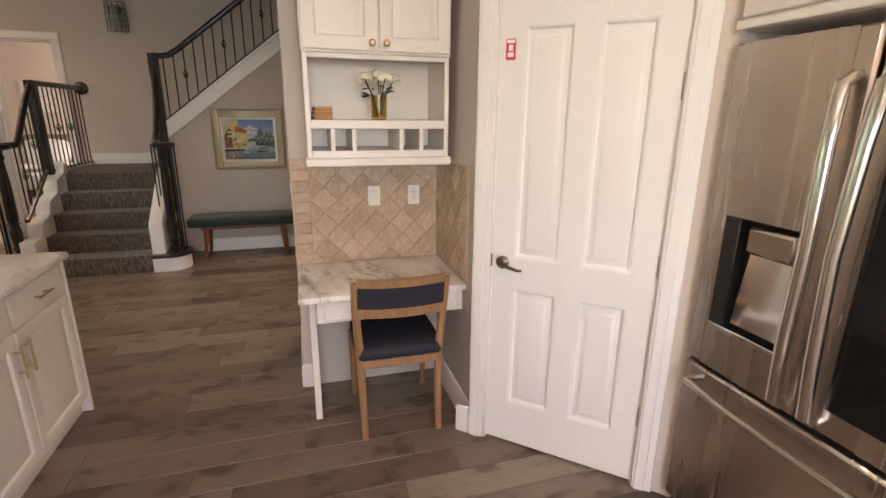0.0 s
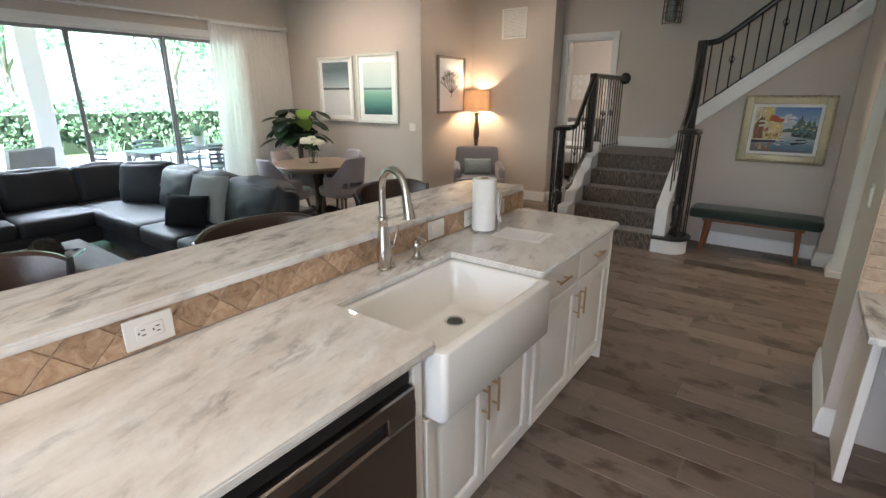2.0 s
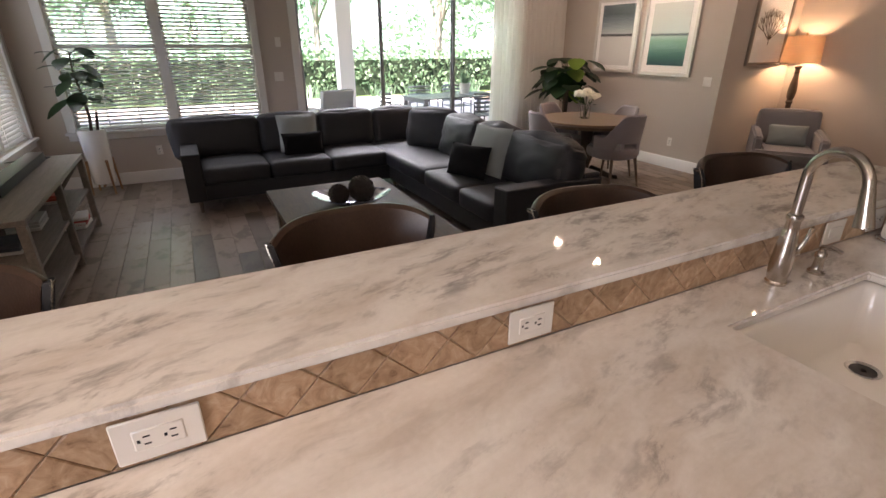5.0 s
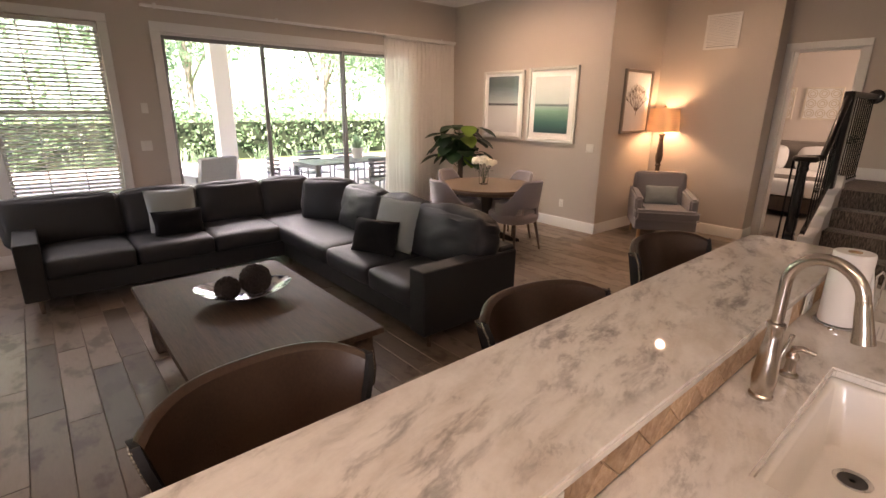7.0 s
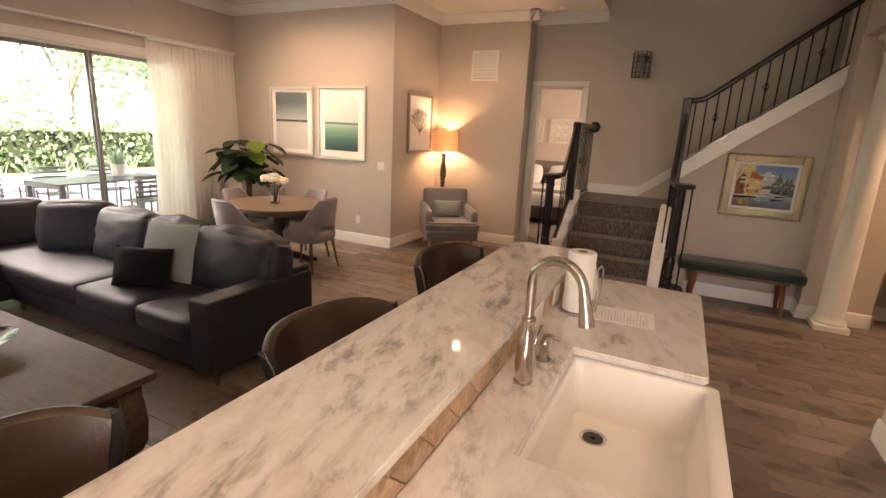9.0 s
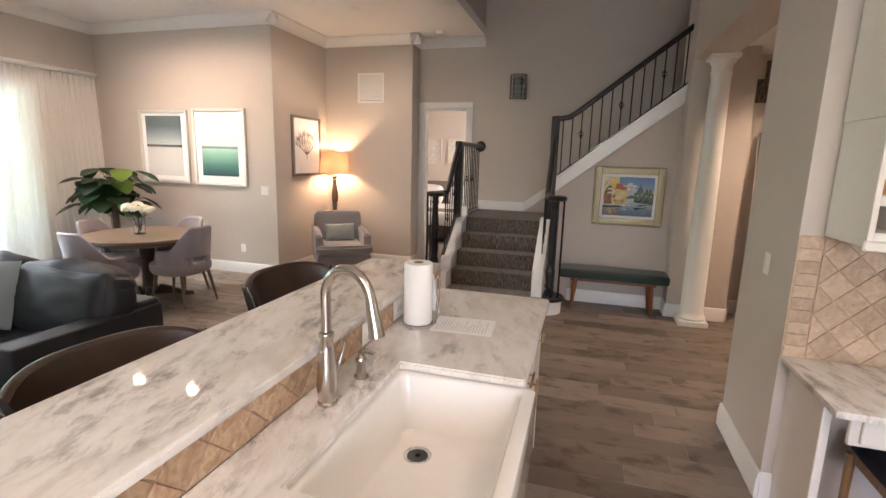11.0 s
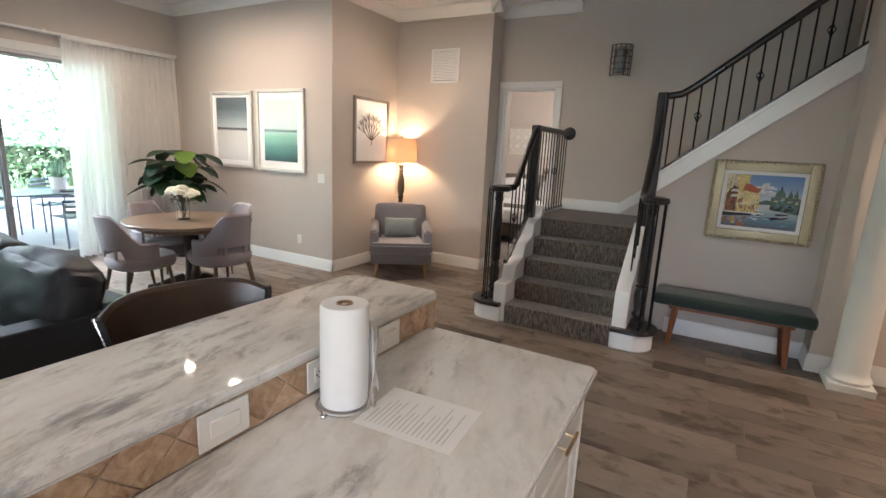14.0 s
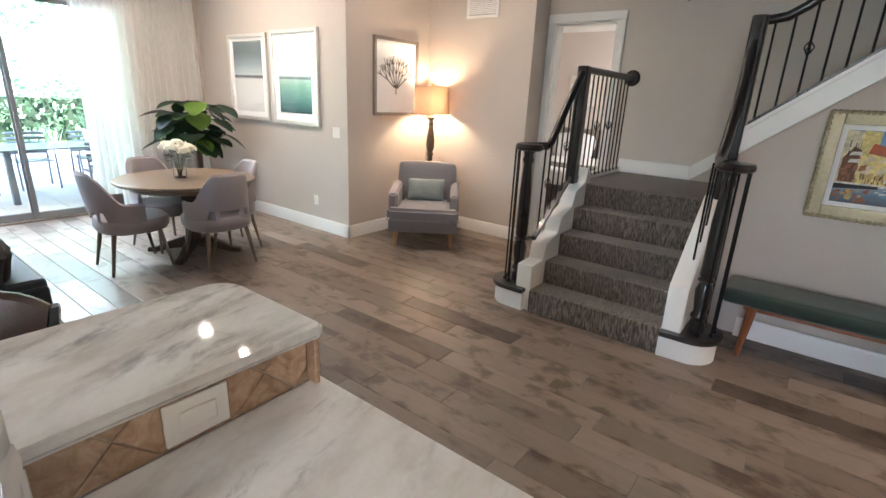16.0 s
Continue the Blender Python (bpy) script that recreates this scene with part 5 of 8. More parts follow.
def bouquet(m, s, name, label, blooms, vase_material):
    """White peonies in a short glass vase."""
    b = thing(name, label, "flowers", m)
    part("vase", lathed([(0.036 * s, 0), (0.042 * s, 0.004), (0.044 * s, 0.06 * s), (0.046 * s, 0.13 * s), (0.043 * s, 0.13 * s), (0.041 * s, 0.06 * s), (0.038 * s, 0.012)], 24), vase_material, b, "clear glass vase")
    r = random.Random(blooms)
    bm, lm = bmesh.new(), bmesh.new()
    for k in range(blooms):
        a = 2 * math.pi * k / (blooms - 1) if k else 0
        rad = 0.075 * s if k else 0
        head = Vector((rad * math.cos(a) * (1 + 0.35 * r.random()), rad * math.sin(a), (0.185 + (0.05 if k == 0 else 0.035 * r.random())) * s))
        sweep(lm, [(0.01 * math.cos(a), 0.01 * math.sin(a), 0.02), (head.x * 0.4, head.y * 0.4, 0.12 * s), tuple(head)], 0.0025, 5)
        fl = bmesh.new()
        for q in range(26):
            up = 1.35 * (1 - q / 26)
            az = q * 2.4 + r.random()
            pr = (0.014 + 0.026 * (q / 26)) * s
            d = Vector((math.cos(az) * math.cos(up), math.sin(az) * math.cos(up), math.sin(up)))
            made = bmesh.ops.create_icosphere(fl, subdivisions=1, radius=0.024 * s)
            bmesh.ops.scale(fl, vec=(1, 0.85, 0.28), verts=made["verts"])
            bmesh.ops.transform(fl, matrix=Matrix.Translation(head + d * pr) @ d.to_track_quat("Z", "Y").to_matrix().to_4x4(), verts=made["verts"])
        part("bloom", fl, M_PETAL, b, "creamy white peony")
    for k in range(16):
        a, l0 = r.random() * 6.28, 0.05 * s
        base = Vector((0.05 * s * math.cos(a), 0.05 * s * math.sin(a), (0.12 + 0.05 * r.random()) * s))
        tip = base + Vector((math.cos(a), math.sin(a), -0.2 + 0.5 * r.random())) * l0
        side = Vector((-math.sin(a), math.cos(a), 0)) * 0.014 * s
        mid = (base + tip) / 2 + Vector((0, 0, 0.008))
        lm.faces.new([lm.verts.new(p) for p in (base, mid + side, tip, mid - side)])
    part("stems_and_leaves", lm, M_LEAF, b, "green stems and leaves")
    return b


M_AMBER = glass_material("amber_water_glass", (0.75, 0.62, 0.30))
bouquet(pose(0.41, 2.60, 1.58), 0.92, "flower_vase", "white flowers in a small glass vase on the shelf", 6, M_AMBER)


def desk_chair():
    c = thing("desk_chair", "oiled wood side chair with navy upholstered seat and back", "chair", pose(0.432, 2.41, 0, 0, 0, -1))
    for sx in (-1, 1):
        part("back_leg", swept([(sx * 0.192, -0.215, 0), (sx * 0.195, -0.185, 0.25), (sx * 0.20, -0.175, 0.45), (sx * 0.215, -0.205, 0.68), (sx * 0.222, -0.245, 0.86)], [0.017, 0.02, 0.022, 0.02, 0.016], 8), M_OAK, c)
        part("front_leg", swept([(sx * 0.205, 0.225, 0), (sx * 0.21, 0.215, 0.42)], [0.015, 0.021], 8), M_OAK, c)
        part("side_rail", boxed(sx * 0.20 - 0.011, -0.18, 0.385, sx * 0.20 + 0.011, 0.22, 0.435, bevel=0.004), M_OAK, c)
    part("rear_rail", boxed(-0.195, -0.195, 0.385, 0.195, -0.165, 0.43, bevel=0.005), M_OAK, c)
    part("front_rail", boxed(-0.20, 0.205, 0.385, 0.20, 0.228, 0.435, bevel=0.005), M_OAK, c)
    part("seat", cushioned(-0.215, -0.20, 0.43, 0.215, 0.24, 0.495, puff=0.012, n=6), M_NAVY, c, "navy upholstered seat")

    def curved(z0, z1, bow, t, mat, nm, lab=""):
        bm = bmesh.new()
        rows = []
        for i in range(11):
            f = i / 10 * 2 - 1
            y = -0.215 - (z0 - 0.6) * 0.13 - bow * (1 - f * f)
            rows.append([bm.verts.new((0.21 * f, y + dy - (zz - z0) * 0.18, zz)) for dy, zz in ((0, z0), (t, z0), (t, z1), (0, z1))])
        for a, b in zip(rows, rows[1:]):
            for k in range(4):
                bm.faces.new((a[k], a[(k + 1) % 4], b[(k + 1) % 4], b[k]))
        bm.faces.new(rows[0][::-1])
        bm.faces.new(rows[-1])
        part(nm, bm, mat, c, lab)
    curved(0.835, 0.875, 0.035, 0.028, M_OAK, "top_rail")
    curved(0.675, 0.725, 0.03, 0.024, M_OAK, "lower_rail")
    curved(0.725, 0.835, 0.032, 0.02, M_NAVY, "backrest", "navy upholstered back")


desk_chair()

# ---- pantry door on the diagonal wall ----
PM = pose(0.79, 2.098, 0, 0, 0, -43.5)
pw = thing("wall_pantry", "diagonal greige wall with a white pantry door", "wall", PM)
tagged(pw, kind="structure")
part("wall_side", boxed(-0.02, 0, 0, 0.055, 0.13, CEIL), M_WALL, pw)
part("wall_side", boxed(0.775, 0, 0, 0.94, 0.13, CEIL), M_WALL, pw)
part("wall_head", boxed(0.055, 0, 2.12, 0.775, 0.13, CEIL), M_WALL, pw)
door_3 = tagged(thing("door_3", "closed white six-panel pantry door with a dark lever handle", "door", PM), kind="structure")
part("door_leaf", boxed(0.062, 0.034, 0.012, 0.768, 0.055, 2.10), M_TRIM, door_3)
for x0, x1 in ((0.062, 0.165), (0.365, 0.465), (0.665, 0.768)):
    part("stile", boxed(x0, 0.010, 0.012, x1, 0.034, 2.10), M_TRIM, door_3)
for z0, z1 in ((0.012, 0.235), (0.83, 0.985), (1.96, 2.10)):
    for x0, x1 in ((0.165, 0.365), (0.465, 0.665)):
        part("rail", boxed(x0, 0.010, z0, x1, 0.034, z1), M_TRIM, door_3)
for x0, x1 in ((0.165, 0.365), (0.465, 0.665)):
    for z0, z1 in ((0.235, 0.83), (0.985, 1.96)):
        bm = bmesh.new()
        moulded_panel(bm, x0, z0, x1, z1, ((0.0, 0.034), (0.0, 0.012), (0.006, 0.0135), (0.012, 0.020), (0.016, 0.030), (0.026, 0.030), (0.046, 0.0145), (0.050, 0.0135)))
        part("raised_panel", bm, M_TRIM, door_3)
for x0, x1, z0, z1 in ((-0.03, 0.055, 0, 2.20), (0.775, 0.86, 0, 2.20), (0.055, 0.775, 2.115, 2.20)):
    bm = boxed(x0, -0.018, z0, x1, 0, z1, bevel=0.004)
    if z0 == 0:
        box(bm, x0 + 0.012, -0.024, 0, x1 - 0.03, -0.016, z1 - 0.012, bevel=0.003)
    part("casing", bm, M_TRIM, door_3)
part("jamb", boxed(0.055, 0.0, 0, 0.0615, 0.13, 2.112), M_TRIM, door_3)
part("jamb", boxed(0.7685, 0.0, 0, 0.775, 0.13, 2.112), M_TRIM, door_3)
M_BRONZE = surface("aged_bronze", (0.16, 0.12, 0.09), 0.3, 0.9, vary=0.15)
lever = part("door_handle", turn(lathed([(0.031, 0), (0.031, 0.006), (0.022, 0.012), (0.011, 0.016), (0.010, 0.045)], 20), pose(0.112, 0.010, 0.955, 90, 0, 0)), M_BRONZE, door_3, "dark bronze lever handle")
part("lever", swept([(0.112, -0.033, 0.955), (0.135, -0.036, 0.953), (0.165, -0.036, 0.945), (0.20, -0.034, 0.937), (0.215, -0.030, 0.94)], [0.009, 0.009, 0.008, 0.006, 0.005], 10), M_BRONZE, lever)
part("latch_plate", boxed(0.0575, -0.002, 0.93, 0.0625, 0.008, 0.99), M_BRONZE, door_3)
for z in (0.30, 0.985, 1.67):
    part("hinge", boxed(0.764, 0.002, z, 0.774, 0.012, z + 0.095, bevel=0.002), M_NICKEL, door_3)
sign = solid("sticker", boxed(0, 0, 0, 0.042, 0.0008, 0.082), M_RED, "small red and white notice sticker on the door", "sticker", PM @ pose(0.085, 0.009, 1.83))
for k, (x0, z0, x1, z1) in enumerate(((0.004, 0.066, 0.038, 0.078), (0.008, 0.012, 0.034, 0.03), (0.012, 0.036, 0.03, 0.06))):
    part("print_bar", boxed(x0, -0.0006, z0, x1, 0, z1), M_PAPER, sign, "white print bar")
bm = boxed(-0.10, -0.020, 0, -0.031, -0.002, 0.148, bevel=0.003)
solid("baseboard", bm, M_TRIM, "white baseboard end beside the door casing", "trim", PM @ pose(0.0, 0, 0), kind="structure")
structure("wall_fridge_side", boxed(1.455, 1.455, 0, 2.35, 1.50, CEIL), M_WALL, "greige wall beside the refrigerator", "wall")
structure("wall_pantry_side", boxed(1.47, 1.50, 0, 3.2, 1.56, CEIL), M_WALL, "plain greige pantry wall", "wall")


def refrigerator():
    f = thing("refrigerator", "brushed stainless french-door refrigerator with a water dispenser", "refrigerator", pose(1.425, 1.445, 0, 0, 0, -90) @ Matrix.Diagonal((1.104, 1, 1, 1)))
    part("body", boxed(0.004, 0.06, 0.02, 0.816, 0.76, 1.80, bevel=0.006), surface("grey_fridge_side", (0.20, 0.20, 0.21), 0.45, 0.4), f, "dark grey fridge body")
    # left door with the dispenser cut into it
    dx0, dx1, dz0, dz1 = 0.070, 0.345, 0.885, 1.285
    bm = bmesh.new()
    box(bm, 0.004, -0.005, 0.715, dx0, 0.055, 1.845, bevel=0.008)
    box(bm, dx1, -0.005, 0.715, 0.402, 0.055, 1.845, bevel=0.008)
    box(bm, dx0 - 0.004, -0.005, 0.715, dx1 + 0.004, 0.055, dz0)
    box(bm, dx0 - 0.004, -0.005, dz1, dx1 + 0.004, 0.055, 1.845)
    d1 = part("left_door", bm, M_STEEL, f, "brushed stainless door")
    part("dispenser_bay", boxed(dx0, 0.045, dz0, dx1, 0.052, dz1), M_DARK, d1, "dark recessed water dispenser")
    part("control_panel", boxed(dx0, -0.002, dz0, dx0 + 0.055, 0.045, dz1, bevel=0.003), M_DARK, d1, "dark glass control strip")
    part("spout_block", boxed(dx0 + 0.09, -0.012, dz1 - 0.11, dx1 - 0.03, 0.045, dz1 - 0.02, bevel=0.01), M_NICKEL, d1, "grey dispenser spout")
    part("paddle", prismed([(0.0, dz0 + 0.03), (0.035, dz1 - 0.12), (0.045, dz1 - 0.12), (0.045, dz0 + 0.03)], dx0 + 0.08, dx1 - 0.02, "x"), M_CHROME, d1, "bright steel paddle")
    part("tray", boxed(dx0, -0.012, dz0 - 0.012, dx1, 0.045, dz0 + 0.006, bevel=0.004), M_CHROME, d1, "chrome drip tray edge")
    d2 = part("right_door", boxed(0.410, -0.005, 0.715, 0.816, 0.055, 1.845, bevel=0.01), M_STEEL, f, "brushed stainless door")
    part("glass_panel", boxed(0.475, -0.010, 0.80, 0.80, -0.004, 1.66, bevel=0.002), surface("black_glass", (0.006, 0.006, 0.007), 0.06, vary=0.05, relief=0), d2, "glossy black glass panel")
    d3 = part("freezer_drawer", boxed(0.004, -0.005, 0.06, 0.816, 0.055, 0.695, bevel=0.01), M_STEEL, f, "brushed stainless freezer drawer")
    for x in (0.362, 0.452):
        bow = 0.012 if x < 0.4 else -0.012
        bm = swept([(x, -0.005, 0.74), (x, -0.045, 0.76), (x + bow * 0.3, -0.058, 0.95), (x + bow, -0.062, 1.25), (x + bow * 0.3, -0.058, 1.55), (x, -0.045, 1.70), (x, -0.005, 1.72)], 0.019, 12)
        part("handle", bm, M_NICKEL, d1 if x < 0.4 else d2, "curved stainless door handle")
    part("handle", swept([(0.05, -0.005, 0.635), (0.06, -0.045, 0.635), (0.2, -0.06, 0.63), (0.41, -0.064, 0.627), (0.62, -0.06, 0.63), (0.76, -0.045, 0.635), (0.77, -0.005, 0.635)], 0.014, 12), M_NICKEL, d3, "curved stainless drawer handle")


refrigerator()
over = thing("wall_cabinet", "cream cabinet above the refrigerator", "cabinet", pose(1.445, 1.45, 1.885, 0, 0, -90))
part("body", boxed(0, 0, 0, 0.93, 0.6, 0.66, bevel=0.002), M_CAB, over)
part("light_rail", boxed(0, -0.03, 0, 0.93, 0, 0.03, bevel=0.004), M_CAB, over)
for a, b in ((0.01, 0.46), (0.47, 0.92)):
    panel_front(over, "cabinet_door", a, 0.04, b, 0.65, rail=0.06)

# ---- living room ----


def sofa():
    s = thing("sectional_sofa", "black leather corner sofa with loose back cushions", "sofa")
    F, B, Y0, Y1, Y2, XE = -6.33, -7.34, -0.30, 1.86, 2.80, -3.84
    part("base", boxed(B, Y0 + 0.02, 0.13, F - 0.02, Y2 - 0.02, 0.30, bevel=0.015, segs=2), M_LEATHER, s)
    part("base", boxed(F - 0.02, Y1 + 0.02, 0.13, XE - 0.16, Y2 - 0.02, 0.30, bevel=0.015, segs=2), M_LEATHER, s)
    part("back_frame", boxed(B, Y0 + 0.02, 0.30, B + 0.17, Y2, 0.66, bevel=0.035, segs=3), M_LEATHER, s)
    part("back_frame", boxed(B + 0.17, Y2 - 0.17, 0.30, XE - 0.02, Y2, 0.66, bevel=0.035, segs=3), M_LEATHER, s)
    part("arm", boxed(B, Y0, 0.13, F, Y0 + 0.17, 0.62, bevel=0.02, segs=3), M_LEATHER, s)
    part("arm", boxed(XE - 0.17, Y1 - 0.01, 0.13, XE, Y2, 0.62, bevel=0.02, segs=3), M_LEATHER, s)
    # seats of the long run, the corner and the short run
    for y0, y1 in ((-0.13, 0.526), (0.53, 1.19), (1.195, 1.87)):
        part("seat_cushion", cushioned(B + 0.16, y0, 0.29, F + 0.02, y1, 0.47, puff=0.012, n=9, wrinkle=0.002, seed=y0), M_LEATHER, s)
    for x0, x1 in ((-7.18, -5.305), (-5.30, -4.585), (-4.58, -4.015)):
        part("seat_cushion", cushioned(x0, Y1 - 0.02, 0.29, x1, Y2 - 0.16, 0.47, puff=0.012, n=9, wrinkle=0.002, seed=x0), M_LEATHER, s)
    for y0, y1, drop in ((-0.36, 0.535, 0.05), (0.54, 1.235, 0.0), (1.24, 1.93, 0.0), (1.935, 2.52, 0.0)):
        bm = cushioned(-0.12, -(y1 - y0) / 2, -0.22, 0.12, (y1 - y0) / 2, 0.22, puff=0.03, n=12, wrinkle=0.007, seed=y0 * 3)
        for v in bm.verts:  # the end cushion slouches out over the low arm
            if drop and v.co.y < -0.18:
                v.co.y -= drop * max(0.0, v.co.z + 0.1) * 2
        part("back_cushion", turn(bm, pose(B + 0.26, (y0 + y1) / 2, 0.645, 0, -12, 0)), M_LEATHER, s)
    bm = cushioned(-0.12, -0.30, -0.22, 0.12, 0.30, 0.24, puff=0.04, n=11, wrinkle=0.010, seed=5)
    part("back_cushion", turn(bm, pose(-6.36, Y2 - 0.33, 0.665, 0, -14, -52)), M_LEATHER, s)
    for x0, x1 in ((-6.02, -5.315), (-5.31, -4.735), (-4.73, -3.90)):
        bm = cushioned(-(x1 - x0) / 2, -0.13, -0.23, (x1 - x0) / 2, 0.13, 0.23, puff=0.05, n=18, wrinkle=0.022, seed=x0 * 2)
        part("back_cushion", turn(bm, pose((x0 + x1) / 2, Y2 - 0.27, 0.655, -15, 0, 0)), M_LEATHER, s)
    for x, y in ((F - 0.08, Y0 + 0.10), (B + 0.1, Y0 + 0.1), (XE - 0.08, Y1 + 0.10), (XE - 0.08, Y2 - 0.1), (F - 0.06, Y1 + 0.1), (B + 0.1, Y2 - 0.1), (F - 0.08, 1.2)):
        part("leg", tubed((x, y, 0), (x, y, 0.135), 0.016, 0.022, sides=12), M_NICKEL, s, "slim metal leg")


sofa()


def pillow_shape(w, h, thick, seed=0.0, n=16):
    """A knife-edged cushion: full in the middle, thin at its edges, with drawn-out corners."""
    bm = bmesh.new()
    sides = []
    for s in (-1, 1):
        grid = []
        for i in range(n + 1):
            row = []
            for j in range(n + 1):
                u, v = 2 * i / n - 1, 2 * j / n - 1
                edge = i in (0, n) or j in (0, n)
                if edge and s == 1:
                    row.append(sides[0][i][j])
                    continue
                full = ((1 - u * u) * (1 - v * v)) ** 0.42
                pinch = 1 - 0.07 * (1 - abs(u * v)) * (abs(u) ** 4 + abs(v) ** 4) / 1.0
                y = s * thick / 2 * full
                if not edge:
                    y += 0.006 * noise.noise(Vector((u * 3 + seed, v * 3, s)))
                row.append(bm.verts.new((u * w / 2 * pinch, y, v * h / 2 * pinch)))
            grid.append(row)
        sides.append(grid)
        for a, b in zip(grid, grid[1:]):
            for j in range(n):
                bm.faces.new((a[j], a[j + 1], b[j + 1], b[j]))
    return bm


def throw_pillow(m, w, h, material, label, thick=0.15):
    solid("throw_pillow", pillow_shape(w, h, thick, w * 9), material, label, "pillow", m, "sofa pillows")


throw_pillow(pose(-6.80, 0.945, 0.665, -14, 0, 90), 0.46, 0.46, M_SAGE, "square sage green pillow leaning on the leather sofa")
throw_pillow(pose(-6.64, 0.955, 0.575, -16, 0, 92), 0.46, 0.27, M_BLACKFAB, "black oblong velvet pillow on the sofa")
throw_pillow(pose(-4.86, 2.33, 0.695, -18, 0, 14), 0.47, 0.47, M_SAGE, "square sage green pillow on the short end of the sofa")
throw_pillow(pose(-4.88, 2.12, 0.615, -20, 0, 22), 0.46, 0.31, M_BLACKFAB, "black oblong velvet pillow against a green one")


def coffee_table():
    t = thing("coffee_table", "large weathered brown wood coffee table with scrolled legs", "table", pose(-4.43, 0.845, 0))
    X, Y = 0.83, 0.52
    part("tabletop", boxed(-X, -Y, 0.42, X, Y, 0.46, bevel=0.004), M_TABLEWOOD, t)
    part("apron", boxed(-X + 0.05, -Y + 0.05, 0.335, X - 0.05, -Y + 0.075, 0.409, bevel=0.004), M_TABLEWOOD, t)
    part("apron", boxed(-X + 0.05, Y - 0.075, 0.335, X - 0.05, Y - 0.05, 0.409, bevel=0.004), M_TABLEWOOD, t)
    part("apron", boxed(-X + 0.05, -Y + 0.075, 0.335, -X + 0.075, Y - 0.075, 0.409, bevel=0.004), M_TABLEWOOD, t)
    part("apron", boxed(X - 0.075, -Y + 0.075, 0.335, X - 0.05, Y - 0.075, 0.409, bevel=0.004), M_TABLEWOOD, t)
    out = [(0.0, 0.40), (0.11, 0.40), (0.15, 0.33), (0.17, 0.22), (0.15, 0.10), (0.09, 0.02), (0.03, 0.0), (-0.07, 0.0), (-0.10, 0.03), (-0.09, 0.075), (-0.04, 0.085), (0.02, 0.10), (0.055, 0.16), (0.055, 0.24), (0.02, 0.30), (-0.02, 0.33)]
    for sx in (-1, 1):
        for sy in (-1, 1):
            bm = prismed([(p * sx, q) for p, q in out], -0.055, 0.055, "y", bevel=0.008, segs=1)
            part("leg", turn(bm, pose(sx * (X - 0.16), sy * (Y - 0.12), 0)), M_TABLEWOOD, t, "scrolled wooden leg")


coffee_table()
bowl = thing("decorative_bowl", "oblong silver blue glazed bowl on the coffee table", "bowl", pose(-4.55, 0.88, 0.462, 0, 0, 72))
bm = lathed([(0.09, 0.0), (0.10, 0.004), (0.20, 0.03), (0.30, 0.066), (0.305, 0.072), (0.295, 0.07), (0.19, 0.04), (0.08, 0.014)], 40)
for v in bm.verts:
    v.co.y *= 0.66
    v.co.z += 0.10 * (v.co.x / 0.3) ** 2 * (1 if abs(v.co.x) > 0.1 else 0) * 0.3
m_bowl, nn, ll, bb = nodes_of("silver_blue_glaze")
ff = noise_tex(nn, ll, coords(nn, ll), 8, 5, 0.6, 1.5)
ll.new(ramp(nn, ll, ff, ((0.40, (0.02, 0.03, 0.12)), (0.52, (0.55, 0.56, 0.62)), (0.62, (0.80, 0.80, 0.82)))), bb.inputs["Base Color"])
bb.inputs["Metallic"].default_value, bb.inputs["Roughness"].default_value = 0.6, 0.12
part("shell", bm, m_bowl, bowl)
M_VINE = surface("dark_vine", (0.022, 0.015, 0.012), 0.8, vary=0.3, small=80, relief=0.5)


def vine_ball(m, r, seed):
    """A ball wound from thin twigs round a dark core."""
    g = random.Random(seed)
    bm = bmesh.new()
    bmesh.ops.create_icosphere(bm, subdivisions=2, radius=r * 0.93)
    for k in range(34):
        ax = Vector((g.gauss(0, 1), g.gauss(0, 1), g.gauss(0, 1))).normalized()
        u = ax.orthogonal().normalized()
        v = ax.cross(u)
        off = g.uniform(-0.55, 0.55) * r
        rr = math.sqrt(max(0.0, r * r - off * off))
        sweep(bm, [ax * off + (u * math.cos(a) + v * math.sin(a)) * rr * (1 + 0.02 * math.sin(5 * a + k)) for a in (2 * math.pi * i / 18 for i in range(19))], 0.0045 * r / 0.09, 4, caps=False)
    solid("vine_ball", bm, M_VINE, "dark woven vine ball resting in the bowl", "decor", m, "vine balls")


vine_ball(pose(-4.57, 0.965, 0.462 + 0.112), 0.10, 1)
vine_ball(pose(-4.55, 0.775, 0.462 + 0.094), 0.078, 2)


